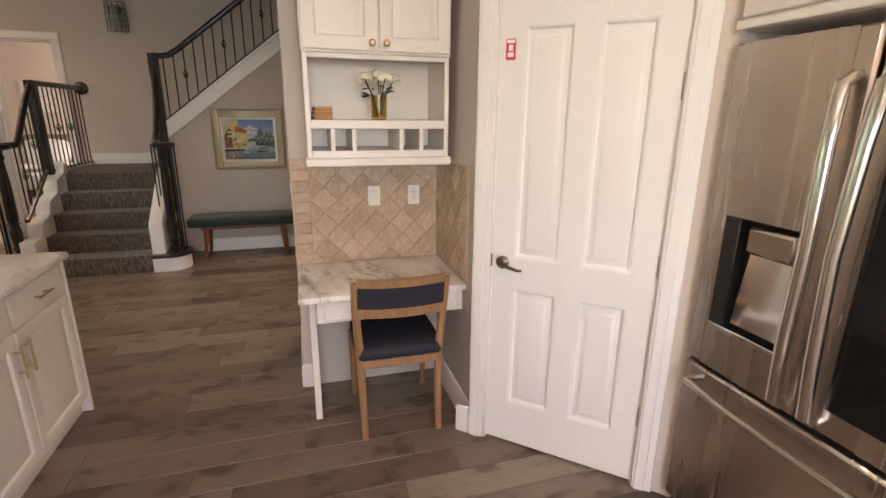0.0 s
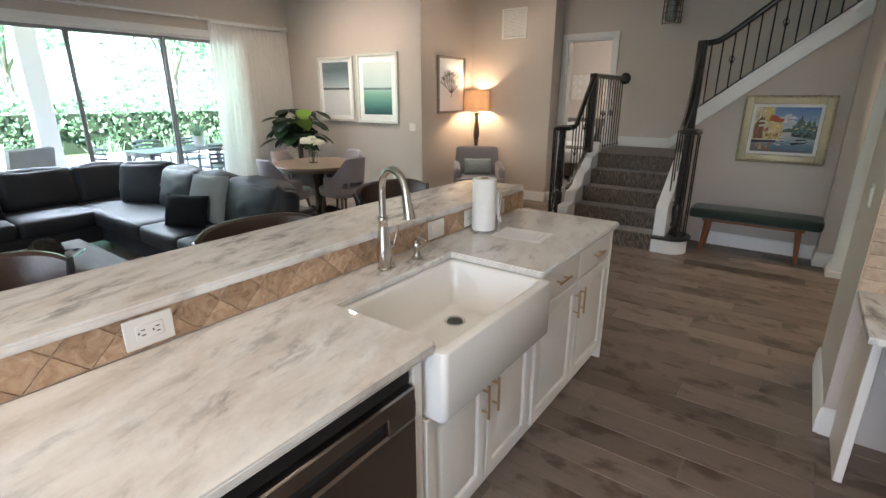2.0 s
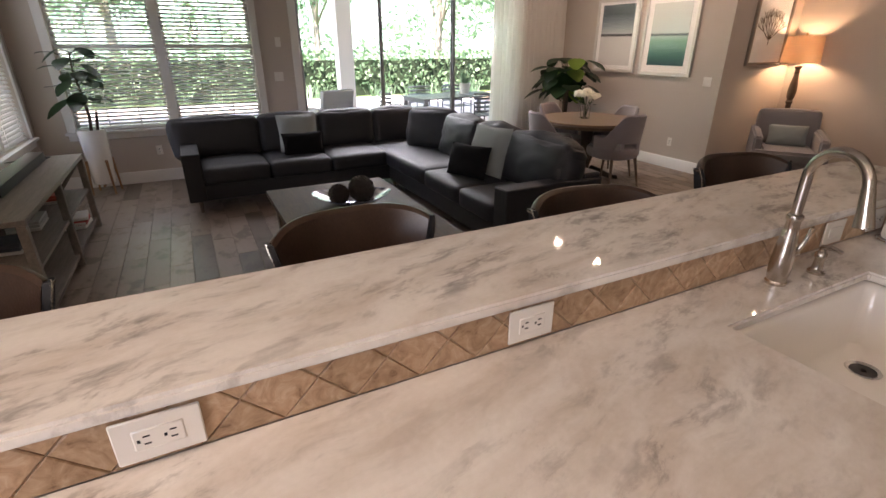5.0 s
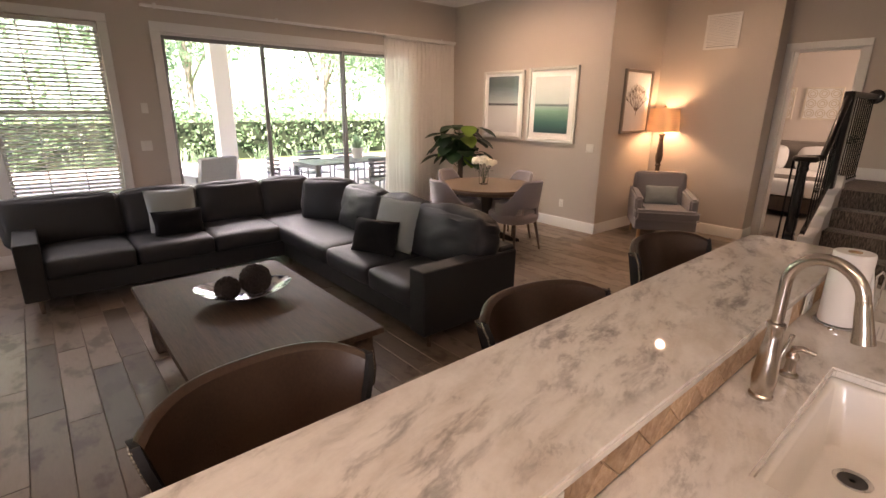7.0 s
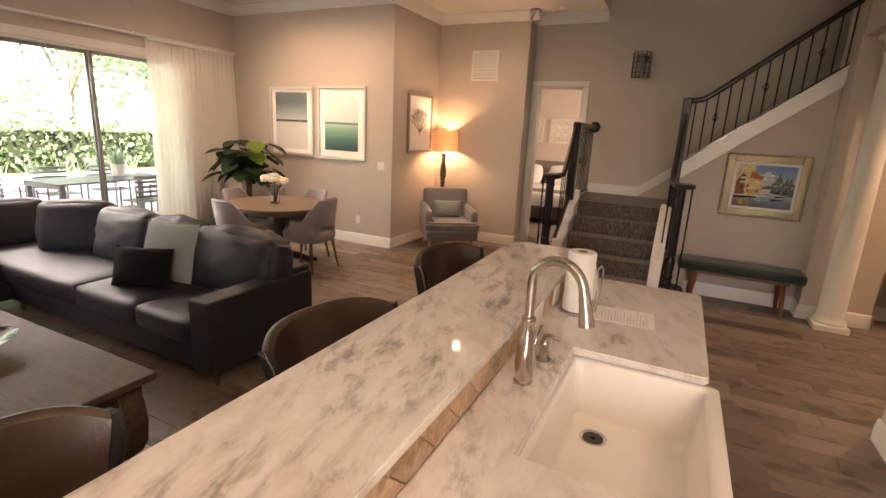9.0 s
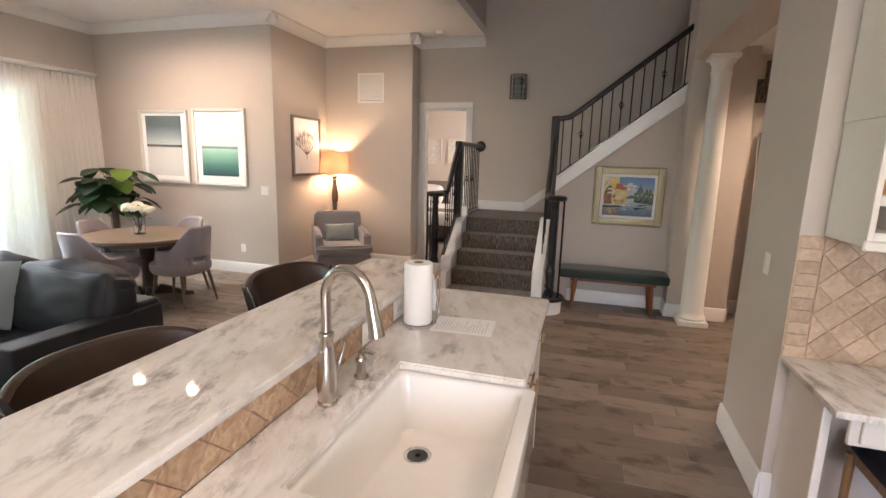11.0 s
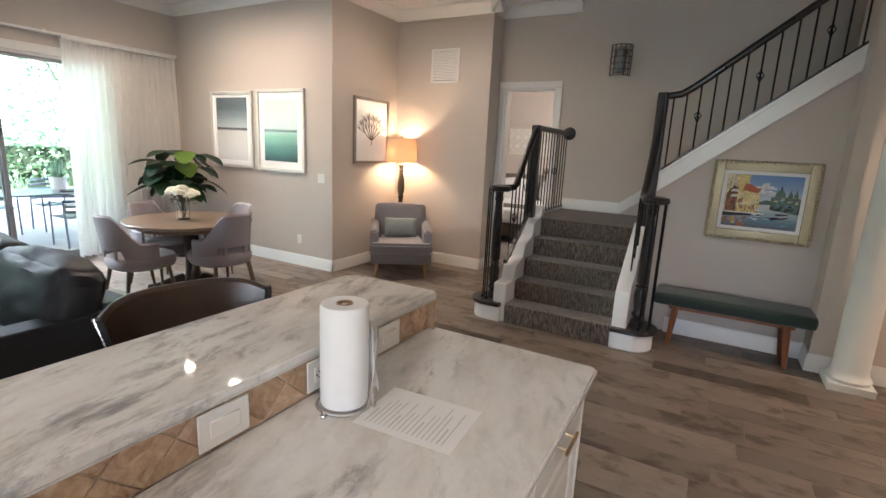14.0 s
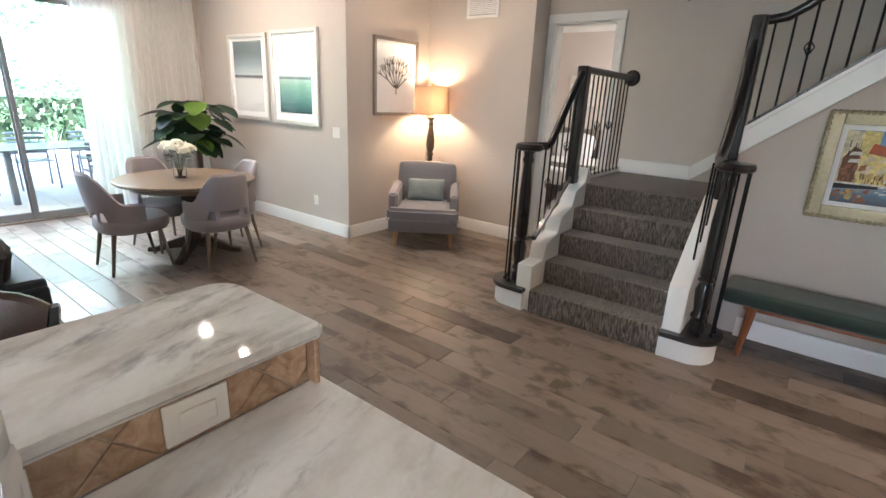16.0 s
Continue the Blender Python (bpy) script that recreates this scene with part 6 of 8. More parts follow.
def bar_stool():
    """Upholstered bar stool: curved nail-studded back on dark legs, open towards +x."""
    s = thing("bar_stool", "worn brown leather bar stool with brass nailheads at the raised bar", "bar stool", pose(-2.29, 1.28, 0, 0, 0, -8) @ Matrix.Diagonal((0.86, 0.89, 1.058, 1)), "bar stools")
    n = 30

    def shell(f, z, top, t):
        """A point of the back: f from -1 to 1 across, z up, t 0 outside to 1 inside."""
        wide = 0.20 + 0.145 * min(1.0, max(0.0, (z - 0.60) / 0.36)) ** 0.8
        bow = 0.155 * (1 - abs(f) ** 2.6)
        lean = 0.035 * (z - 0.62) / 0.38
        return Vector((-0.115 - bow - lean + 0.05 * t, f * (wide - 0.022 * t), z))
    bm = bmesh.new()
    rows = []
    for i in range(n + 1):
        f = 2 * i / n - 1
        top = 1.0 - 0.03 * abs(f) ** 6
        zs = [0.60, 0.70, 0.80, 0.90, top - 0.03]
        prof = [shell(f, z, top, 0) for z in zs] + [shell(f, top - 0.008, top, 0.12), shell(f, top, top, 0.4), shell(f, top, top, 0.65), shell(f, top - 0.012, top, 0.95)] + [shell(f, z, top, 1) for z in zs[::-1]]
        rows.append([bm.verts.new(p) for p in prof])
    k = len(rows[0])
    for a, b in zip(rows, rows[1:]):
        for j in range(k):
            bm.faces.new((a[j], a[(j + 1) % k], b[(j + 1) % k], b[j]))
    bm.faces.new(rows[0][::-1])
    bm.faces.new(rows[-1])
    back = part("backrest", bm, M_BROWNLEATHER, s)
    for f in (-1.0, 1.0):
        wing = bmesh.new()
        outl = [(-0.125, 0.62), (-0.145, 0.80), (-0.155, 0.965), (-0.10, 0.968), (-0.075, 0.93), (-0.07, 0.87), (-0.085, 0.82), (-0.075, 0.77), (-0.045, 0.72), (-0.04, 0.62)]
        vs = prism(wing, outl, -0.011, 0.011, "y")
        for v in vs:
            v.co.y += f * (0.20 + 0.145 * min(1.0, max(0.0, (v.co.z - 0.60) / 0.36)) ** 0.8 - 0.004)
        w = part("wing", wing, M_LEATHER, s, "black leather side wing")
        nb = bmesh.new()
        edge = outl[3:9]
        for (p, q), (r, u) in zip(edge, edge[1:]):
            for m in range(5):
                x, z = p + (r - p) * m / 5, q + (u - q) * m / 5
                y = f * (0.20 + 0.145 * min(1.0, max(0.0, (z - 0.60) / 0.36)) ** 0.8 + 0.007)
                tube(nb, (x - 0.006, y, z), (x - 0.006, y + f * 0.004, z), 0.0066, 0.004, sides=8)
        for m in range(8):
            x = -0.15 + 0.05 * m / 7
            tube(nb, (x, f * 0.348, 0.958), (x, f * 0.352, 0.958), 0.0066, 0.004, sides=8)
        tagged(part("nailhead_trim", nb, M_NICKEL, w, "row of polished nailheads"), kind="stuff")
    part("seat", cushioned(-0.26, -0.23, 0.60, 0.27, 0.23, 0.70, puff=0.012, n=7), M_BROWNLEATHER, s)
    for sx in (-1, 1):
        for sy in (-1, 1):
            part("leg", swept([(sx * 0.20, sy * 0.20, 0.61), (sx * 0.235, sy * 0.225, 0)], [0.021, 0.014], 8), M_BLACKWOOD, s)
    part("footrest", swept([(0.225, -0.215, 0.22), (0.225, 0.215, 0.22)], 0.011, 8), M_BLACKWOOD, s)
    part("stretcher", swept([(-0.225, -0.215, 0.30), (-0.225, 0.215, 0.30)], 0.010, 8), M_BLACKWOOD, s)
    for sy in (-1, 1):
        part("stretcher", swept([(-0.225, sy * 0.218, 0.27), (0.225, sy * 0.218, 0.27)], 0.010, 8), M_BLACKWOOD, s)
    return s


stool = bar_stool()
for x, y, a in ((-2.31, 0.27, 3), (-2.295, 2.21, -11), (-2.30, -0.80, 0)):
    copy_thing(stool, pose(x, y, 0, 0, 0, a) @ Matrix.Diagonal((0.86, 0.89, 1.058, 1)))


def console():
    c = thing("media_console", "grey-washed wood media console with open shelves", "console table")
    X0, X1, Y0, Y1 = -6.44, -4.38, -1.56, -1.09
    part("top", boxed(X0, Y0, 0.665, X1, Y1, 0.70, bevel=0.003), M_GREYWOOD, c)
    part("shelf", boxed(X0 + 0.03, Y0 + 0.02, 0.36, X1 - 0.03, Y1 - 0.02, 0.385, bevel=0.002), M_GREYWOOD, c)
    part("shelf", boxed(X0 + 0.03, Y0 + 0.02, 0.075, X1 - 0.03, Y1 - 0.02, 0.10, bevel=0.002), M_GREYWOOD, c)
    for x in (X0 + 0.03, (X0 + X1) / 2, X1 - 0.03):
        for y in (Y0 + 0.03, Y1 - 0.03):
            part("post", boxed(x - 0.025, y - 0.025, 0, x + 0.025, y + 0.025, 0.665, bevel=0.003), M_GREYWOOD, c)
    for x0, x1 in ((X0 + 0.05, (X0 + X1) / 2 - 0.02), ((X0 + X1) / 2 + 0.02, X1 - 0.05)):
        for z0, z1 in ((0.385, 0.665), (0.665, 0.385)):
            part("brace", swept([(x0, Y0 + 0.03, z0), (x1, Y0 + 0.03, z1)], 0.015, 6), M_GREYWOOD, c)
    part("end_brace", swept([(X0 + 0.03, Y0 + 0.03, 0.10), (X0 + 0.03, Y1 - 0.03, 0.665)], 0.017, 6), M_GREYWOOD, c)


console()
M_MAG = surface("red_book_cloth", (0.45, 0.06, 0.05), 0.6, vary=0.1)
for k, (bx, mat, lab) in enumerate(((-6.18, M_PAPER, "white book lying on the console shelf"), (-6.17, M_MAG, "red book lying on a white one"), (-6.20, M_PAPER, "white book on top of a small stack"))):
    bk = thing("book", lab, "book", pose(bx, -1.30, 0.1005 + 0.032 * k, 0, 0, 6 * k - 5), "books on the console")
    part("cover", boxed(-0.12, -0.16, 0, 0.12, 0.16, 0.031, bevel=0.003), mat, bk)
    part("pages", boxed(-0.115, -0.162, 0.004, 0.122, 0.155, 0.027), M_PAPER, bk, "cream page edges")
sb = thing("soundbar", "long black soundbar on the media console", "speaker", pose(-5.6, -1.38, 0.70))
part("body", boxed(-0.65, -0.06, 0.004, 0.65, 0.06, 0.075, bevel=0.015, segs=2), M_DARK, sb)
part("foot", boxed(-0.5, -0.04, 0, -0.4, 0.04, 0.005), M_DARK, sb)
part("foot", boxed(0.4, -0.04, 0, 0.5, 0.04, 0.005), M_DARK, sb)
solid("cable", swept([(-6.20, -1.38, 0.706), (-6.30, -1.30, 0.712), (-6.36, -1.34, 0.706), (-6.32, -1.45, 0.707), (-6.25, -1.50, 0.712), (-6.22, -1.60, 0.706)], 0.004, 6), M_DARK, "black cable lying on the media console", "cable")
for k, (x, w, c) in enumerate(((-6.05, 0.24, (0.45, 0.08, 0.05)), (-5.35, 0.28, (0.5, 0.5, 0.48)), (-4.85, 0.22, (0.08, 0.09, 0.12)))):
    b = thing("book_stack", "small stack of magazines on the open console shelf", "books", pose(x, -1.35, 0.385, 0, 0, 6 - 5 * k), "shelf books")
    for q in range(3):
        part("book", boxed(-w / 2, -0.10, 0.024 * q, w / 2, 0.10, 0.024 * q + 0.02, bevel=0.002), surface("book_cover", c if q else (0.6, 0.58, 0.55), 0.5, vary=0.1), b)


def leaf_blade(bm, base, tip, width, droop, curl=0.2, n=5):
    """One broad leaf with a midrib fold."""
    base, tip = Vector(base), Vector(tip)
    d = tip - base
    side = d.cross(Vector((0, 0, 1)))
    side = side.normalized() if side.length > 1e-5 else Vector((1, 0, 0))
    up = side.cross(d).normalized()
    rows = []
    for i in range(n + 1):
        f = i / n
        w = width * math.sin(math.pi * min(0.98, 0.06 + f * 0.94)) ** 0.75
        c = base + d * f - Vector((0, 0, droop * f * f))
        rows.append((bm.verts.new(c + side * w + up * curl * w), bm.verts.new(c), bm.verts.new(c - side * w + up * curl * w)))
    for a, b in zip(rows, rows[1:]):
        bm.faces.new((a[0], a[1], b[1], b[0]))
        bm.faces.new((a[1], a[2], b[2], b[1]))


def corner_plant():
    p = thing("potted_plant", "leafy green pothos plant on a moss pole in a dark pot", "plant", pose(-7.22, 5.25, 0))
    part("pot", lathed([(0.14, 0), (0.15, 0.01), (0.185, 0.36), (0.19, 0.38), (0.175, 0.38), (0.165, 0.33), (0.12, 0.32)], 28), surface("dark_ceramic", (0.02, 0.02, 0.022), 0.35), p, "dark ceramic pot")
    part("soil", lathed([(0.163, 0.33), (0.16, 0.337), (0.05, 0.345)], 24), M_BARK, p, "dark potting soil")
    part("moss_pole", swept([(0, 0, 0.32), (0.01, 0, 0.7), (0, 0.01, 1.20)], [0.04, 0.042, 0.035], 10), M_BARK, p, "brown moss pole")
    g = random.Random(11)
    for k in range(64):
        z = 0.84 + 0.52 * g.random()
        a = g.random() * 2 * math.pi
        r = (0.10 + 0.22 * g.random()) * (1.15 - 0.5 * max(0, z - 1.1))
        base = Vector((0.03 * math.cos(a), 0.03 * math.sin(a), z - 0.12))
        hub = Vector((r * math.cos(a), r * math.sin(a), z + 0.08))
        ln = 0.20 + 0.11 * g.random()
        tip = hub + Vector((math.cos(a + g.uniform(-0.6, 0.6)), math.sin(a + g.uniform(-0.6, 0.6)), g.uniform(-1.1, 0.0))).normalized() * ln
        bm = bmesh.new()
        leaf_blade(bm, hub, tip, ln * 0.48, 0.04, 0.18)
        lf = part("leaf", bm, M_LEAF if g.random() > 0.15 or hub.x < 0 else M_LIME, p)
        part("leaf_stem", swept([base, (base + hub) / 2 + Vector((0, 0, 0.05)), hub], 0.004, 5), M_LEAF, lf)


M_LIME = leaf_material("variegated_lime_leaf", ((0.12, 0.22, 0.03), (0.22, 0.32, 0.05)), 0.35)
corner_plant()


def fig_plant():
    p = thing("potted_plant", "tall fiddle-leaf plant in a white planter on wooden legs", "plant", pose(-7.74, -1.17, 0))
    part("planter", lathed([(0.108, 0.12), (0.115, 0.125), (0.143, 0.72), (0.143, 0.74), (0.128, 0.74), (0.122, 0.68)], 32), M_PORC, p, "white planter")
    part("soil", lathed([(0.123, 0.68), (0.118, 0.69), (0.04, 0.695)], 24), M_BARK, p, "dark potting soil")
    for k in range(4):
        a = 0.6 + math.pi / 2 * k
        part("leg", swept([(0.142 * math.cos(a), 0.142 * math.sin(a), 0.40), (0.165 * math.cos(a), 0.165 * math.sin(a), 0)], [0.015, 0.011], 8), M_OAK, p, "tan wooden leg")
    part("stand_ring", boxed(-0.13, -0.012, 0.095, 0.13, 0.012, 0.12, bevel=0.003), M_OAK, p)
    part("trunk", swept([(0.02, 0, 0.68), (0.0, 0.02, 0.88), (-0.04, 0.0, 1.10), (-0.02, -0.02, 1.35), (0.02, 0.0, 1.55)], [0.018, 0.016, 0.013, 0.01, 0.006], 8), M_BARK, p)
    part("trunk", swept([(-0.05, 0.05, 0.68), (-0.06, 0.07, 0.82), (-0.05, 0.09, 0.93)], [0.016, 0.015, 0.012], 8), M_BARK, p)
    g = random.Random(5)
    for k in range(24):
        z = 0.98 + 0.6 * k / 24
        a = k * 2.4 + g.random() * 0.6
        st = Vector((-0.02, 0, z))
        hub = st + Vector((math.cos(a), math.sin(a), 0.4)) * (0.06 + 0.10 * g.random())
        ln = 0.18 + 0.10 * g.random()
        tip = hub + Vector((math.cos(a), math.sin(a), g.uniform(-0.6, 0.3))) * ln
        bm = bmesh.new()
        leaf_blade(bm, hub, tip, ln * 0.38, 0.05, 0.12)
        lf = part("leaf", bm, M_LEAF, p)
        part("leaf_stem", swept([st, hub], 0.004, 5), M_LEAF, lf)


fig_plant()

# ---- dining corner ----
TX, TY = -5.765, 4.41
rt = thing("round_table", "round smoked-oak dining table on a curved pedestal", "table", pose(TX, TY, 0))
part("tabletop", lathed([(0.53, 0.715), (0.608, 0.722), (0.625, 0.735), (0.625, 0.748), (0.618, 0.755), (0.02, 0.755)], 64), M_ROUNDWOOD, rt)
part("apron_ring", lathed([(0.47, 0.665), (0.50, 0.668), (0.50, 0.716), (0.46, 0.716)], 48), M_ROUNDWOOD, rt)
M_DARKOAK = wood("dark_oak", (0.03, 0.02, 0.014), (0.075, 0.05, 0.035), "z", 0.4)
part("pedestal", lathed([(0.085, 0.10), (0.075, 0.20), (0.065, 0.45), (0.085, 0.62), (0.15, 0.668)], 16), M_DARKOAK, rt)
for k in range(4):
    a = math.pi / 4 + math.pi / 2 * k
    bm = prismed([(0.03, 0.06), (0.10, 0.16), (0.22, 0.12), (0.36, 0.055), (0.44, 0.045), (0.45, 0.0), (0.36, 0.0), (0.20, 0.04), (0.06, 0.05)], -0.035, 0.035, "y", bevel=0.006, segs=1)
    part("foot", turn(bm, pose(0, 0, 0, 0, 0, math.degrees(a))), M_DARKOAK, rt, "curved dark wooden foot")
bouquet(pose(-5.79, 4.36, 0.755), 1.38, "flower_vase", "white peonies in a clear glass vase on the dining table", 8, M_VASEGLASS)


def dining_chair():
    """Tub chair: a shell that sweeps from arm to back with a slot above the seat, on tapered legs. It faces +x."""
    c = thing("dining_chair", "mauve grey fabric tub chair with splayed wooden legs", "chair", pose(-6.17, 4.33, 0, 0, 0, 8), "chairs round the dining table")
    n = 32
    bm = bmesh.new()
    rows = []
    for i in range(n + 1):
        f = i / n
        a = math.pi / 2 * 0.86 + math.pi * 1.14 * f
        mid = 1 - abs(f - 0.5) * 2
        k = max(0.0, min(1.0, (mid - 0.30) / 0.42))
        k = k * k * (3 - 2 * k)
        top = 0.625 + 0.265 * k
        lean = 0.07 * k
        low = 0.555 if mid > 0.62 else 0.42
        u = Vector((math.cos(a), math.sin(a), 0))
        rx, ry = 0.275, 0.285
        out = Vector((u.x * rx, u.y * ry, 0))
        inn = out * 0.86
        back = Vector((-lean, 0, 0))
        zz = [low, low + (top - low) * 0.5, top - 0.02]
        pts = [out + back * ((z - 0.42) / 0.47) + Vector((0, 0, z)) for z in zz] + [(out + inn) / 2 + back + Vector((0, 0, top))] + [inn + back * ((z - 0.42) / 0.47) + Vector((0, 0, z)) for z in zz[::-1]]
        rows.append([bm.verts.new(p) for p in pts])
    k = len(rows[0])
    for a, b in zip(rows, rows[1:]):
        for j in range(k):
            bm.faces.new((a[j], a[(j + 1) % k], b[(j + 1) % k], b[j]))
    bm.faces.new(rows[0][::-1])
    bm.faces.new(rows[-1])
    part("backrest", bm, M_MAUVE, c, "curved upholstered shell back and arms")
    sm = bmesh.new()
    rws = []
    for z, s in ((0.345, 0.80), (0.36, 0.93), (0.40, 1.0), (0.455, 1.0), (0.475, 0.95), (0.482, 0.80)):
        rws.append([sm.verts.new((max(-0.285, 0.02 + 0.285 * s * math.copysign(abs(math.cos(t)) ** 0.75, math.cos(t))), 0.285 * s * math.copysign(abs(math.sin(t)) ** 0.75, math.sin(t)), z)) for t in (2 * math.pi * q / 36 for q in range(36))])
    for a, b in zip(rws, rws[1:]):
        for j in range(36):
            sm.faces.new((a[j], a[(j + 1) % 36], b[(j + 1) % 36], b[j]))
    sm.faces.new(rws[0][::-1])
    sm.faces.new(rws[-1])
    part("seat", sm, M_MAUVE, c)
    for sy in (-1, 1):
        part("back_post", boxed(-0.262, sy * 0.115 - 0.018, 0.47, -0.245, sy * 0.115 + 0.018, 0.57), M_MAUVE, c)
        for sx in (-1, 1):
            part("leg", swept([(sx * 0.18, sy * 0.18, 0.36), (sx * 0.245, sy * 0.225, 0)], [0.021, 0.011], 10), M_LEGWOOD, c, "tapered brown wooden leg")
    return c


M_LEGWOOD = wood("taupe_wood", (0.10, 0.07, 0.05), (0.20, 0.145, 0.105), "z", 0.4)
dchair = dining_chair()
for x, y, a in ((-5.735, 3.84, 87), (-5.295, 4.43, 177), (-5.70, 4.74, 264)):
    copy_thing(dchair, pose(x, y, 0, 0, 0, a))


def piping(parent, path, material, r=0.005):
    part("piping", swept(path, r, 6), material, parent, "thin welted seam")


def armchair():
    AM = pose(-4.40, 6.43, 0, 0, 0, 36)
    c = thing("armchair", "grey fabric armchair with light tapered wooden legs", "armchair", AM)
    part("base", boxed(-0.375, -0.40, 0.185, 0.375, 0.38, 0.315, bevel=0.022, segs=3), M_ARMFAB, c)
    # seat cushion whose front corners run out before the arms
    outl = [(-0.385, -0.455), (0.385, -0.455), (0.385, -0.325), (0.285, -0.315), (0.285, 0.22), (-0.285, 0.22), (-0.285, -0.315), (-0.385, -0.325)]
    seat = part("seat_cushion", prismed(outl, 0.317, 0.455, "z", bevel=0.032, segs=4), M_ARMFAB, c)
    for z in (0.335, 0.438):
        piping(seat, [(-0.386, -0.33, z), (-0.388, -0.44, z), (-0.372, -0.458, z), (0.0, -0.46, z), (0.372, -0.458, z), (0.388, -0.44, z), (0.386, -0.33, z)], M_ARMFAB)
    for sx in (-1, 1):
        arm = part("arm", prismed([(-0.32, 0.30), (-0.31, 0.585), (-0.27, 0.605), (0.10, 0.635), (0.36, 0.655), (0.38, 0.30)], sx * 0.335 - 0.05, sx * 0.335 + 0.05, "x", bevel=0.022, segs=3), M_ARMFAB, c)
        piping(arm, [(sx * 0.385, -0.30, 0.59), (sx * 0.385, 0.10, 0.632), (sx * 0.385, 0.36, 0.652)], M_ARMFAB, 0.004)
    back = part("backrest", turn(cushioned(-0.335, -0.085, -0.27, 0.335, 0.085, 0.27, puff=0.016, n=10), pose(0, 0.30, 0.595, -12)), M_ARMFAB, c)
    piping(back, [(-0.325, 0.28, 0.60), (-0.33, 0.262, 0.82), (-0.315, 0.262, 0.853), (0.0, 0.258, 0.866), (0.315, 0.262, 0.853), (0.33, 0.262, 0.82), (0.325, 0.28, 0.60)], M_ARMFAB)
    for sx in (-1, 1):
        for sy in (-1, 1):
            part("leg", swept([(sx * 0.30, sy * 0.31, 0.19), (sx * 0.315, sy * 0.325, 0)], [0.026, 0.014], 10), M_LIGHTWOOD, c, "light wooden leg")
    return AM


M_LIGHTWOOD = wood("pale_beech", (0.36, 0.21, 0.10), (0.52, 0.34, 0.19), "z", 0.4)
chair_at = armchair()
solid("throw_pillow", pillow_shape(0.43, 0.26, 0.14, 3.0), M_SAGE, "pale sage lumbar pillow on the armchair", "pillow", chair_at @ pose(0.0, 0.10, 0.575, -18, 0, 0))

# ---- floor lamp ----
LP = (-4.785, 6.965)
lamp = thing("floor_lamp", "turned wooden floor lamp with a glowing linen drum shade", "lamp", pose(LP[0], LP[1], 0))
M_LAMPWOOD = wood("aged_brown_wood", (0.07, 0.05, 0.03), (0.17, 0.12, 0.08), "z", 0.5)
part("base", lathed([(0.15, 0), (0.155, 0.012), (0.14, 0.03), (0.06, 0.05), (0.045, 0.07)], 28), M_LAMPWOOD, lamp)
part("post", lathed([(0.04, 0.06), (0.03, 0.10), (0.026, 0.60), (0.034, 0.80), (0.030, 0.90), (0.046, 0.93), (0.030, 0.95), (0.046, 0.99), (0.052, 1.06), (0.046, 1.14), (0.030, 1.24), (0.026, 1.28), (0.034, 1.29), (0.034, 1.305), (0.026, 1.315), (0.030, 1.34), (0.045, 1.355), (0.045, 1.37), (0.015, 1.385)], 24), M_LAMPWOOD, lamp, "turned wooden post")
part("stem", tubed((0, 0, 1.37), (0, 0, 1.74), 0.006, sides=8), M_BRASS, lamp)
part("finial", lathed([(0.006, 1.735), (0.016, 1.742), (0.014, 1.758), (0.004, 1.768)], 14), M_BRASS, lamp)
bm = bmesh.new()
rings = [[bm.verts.new((r * math.cos(2 * math.pi * k / 48), r * math.sin(2 * math.pi * k / 48), z)) for k in range(48)] for r, z in ((0.218, 1.41), (0.200, 1.725), (0.198, 1.725), (0.216, 1.41))]
for a, b in zip(rings, rings[1:] + rings[:1]):
    for k in range(48):
        bm.faces.new((a[k], a[(k + 1) % 48], b[(k + 1) % 48], b[k]))
part("shade", bm, M_SHADE, lamp, "glowing tan linen drum shade")
bm = bmesh.new()
for z, r in ((1.415, 0.215), (1.72, 0.197)):
    sweep(bm, [(r * math.cos(2 * math.pi * k / 32), r * math.sin(2 * math.pi * k / 32), z) for k in range(33)], 0.003, 6, caps=False)
for k in range(3):
    a = 2 * math.pi * k / 3
    sweep(bm, [(0, 0, 1.735), (0.197 * math.cos(a), 0.197 * math.sin(a), 1.72)], 0.0022, 5)
part("shade_wire", bm, M_BRASS, lamp)
bulb = part("bulb", lathed([(0.012, 1.465), (0.03, 1.515), (0.034, 1.555), (0.02, 1.59), (0.003, 1.597)], 16), M_LAMPGLOW, lamp, "warm glowing bulb")
bulb.visible_shadow = False
bl = new("floor_lamp_light", bpy.data.lights.new("floor_lamp_light", "POINT"))
bl.data.energy, bl.data.color, bl.data.shadow_soft_size = 1.9, (1.0, 0.68, 0.42), 0.03
bl.location = (LP[0], LP[1], 1.56)

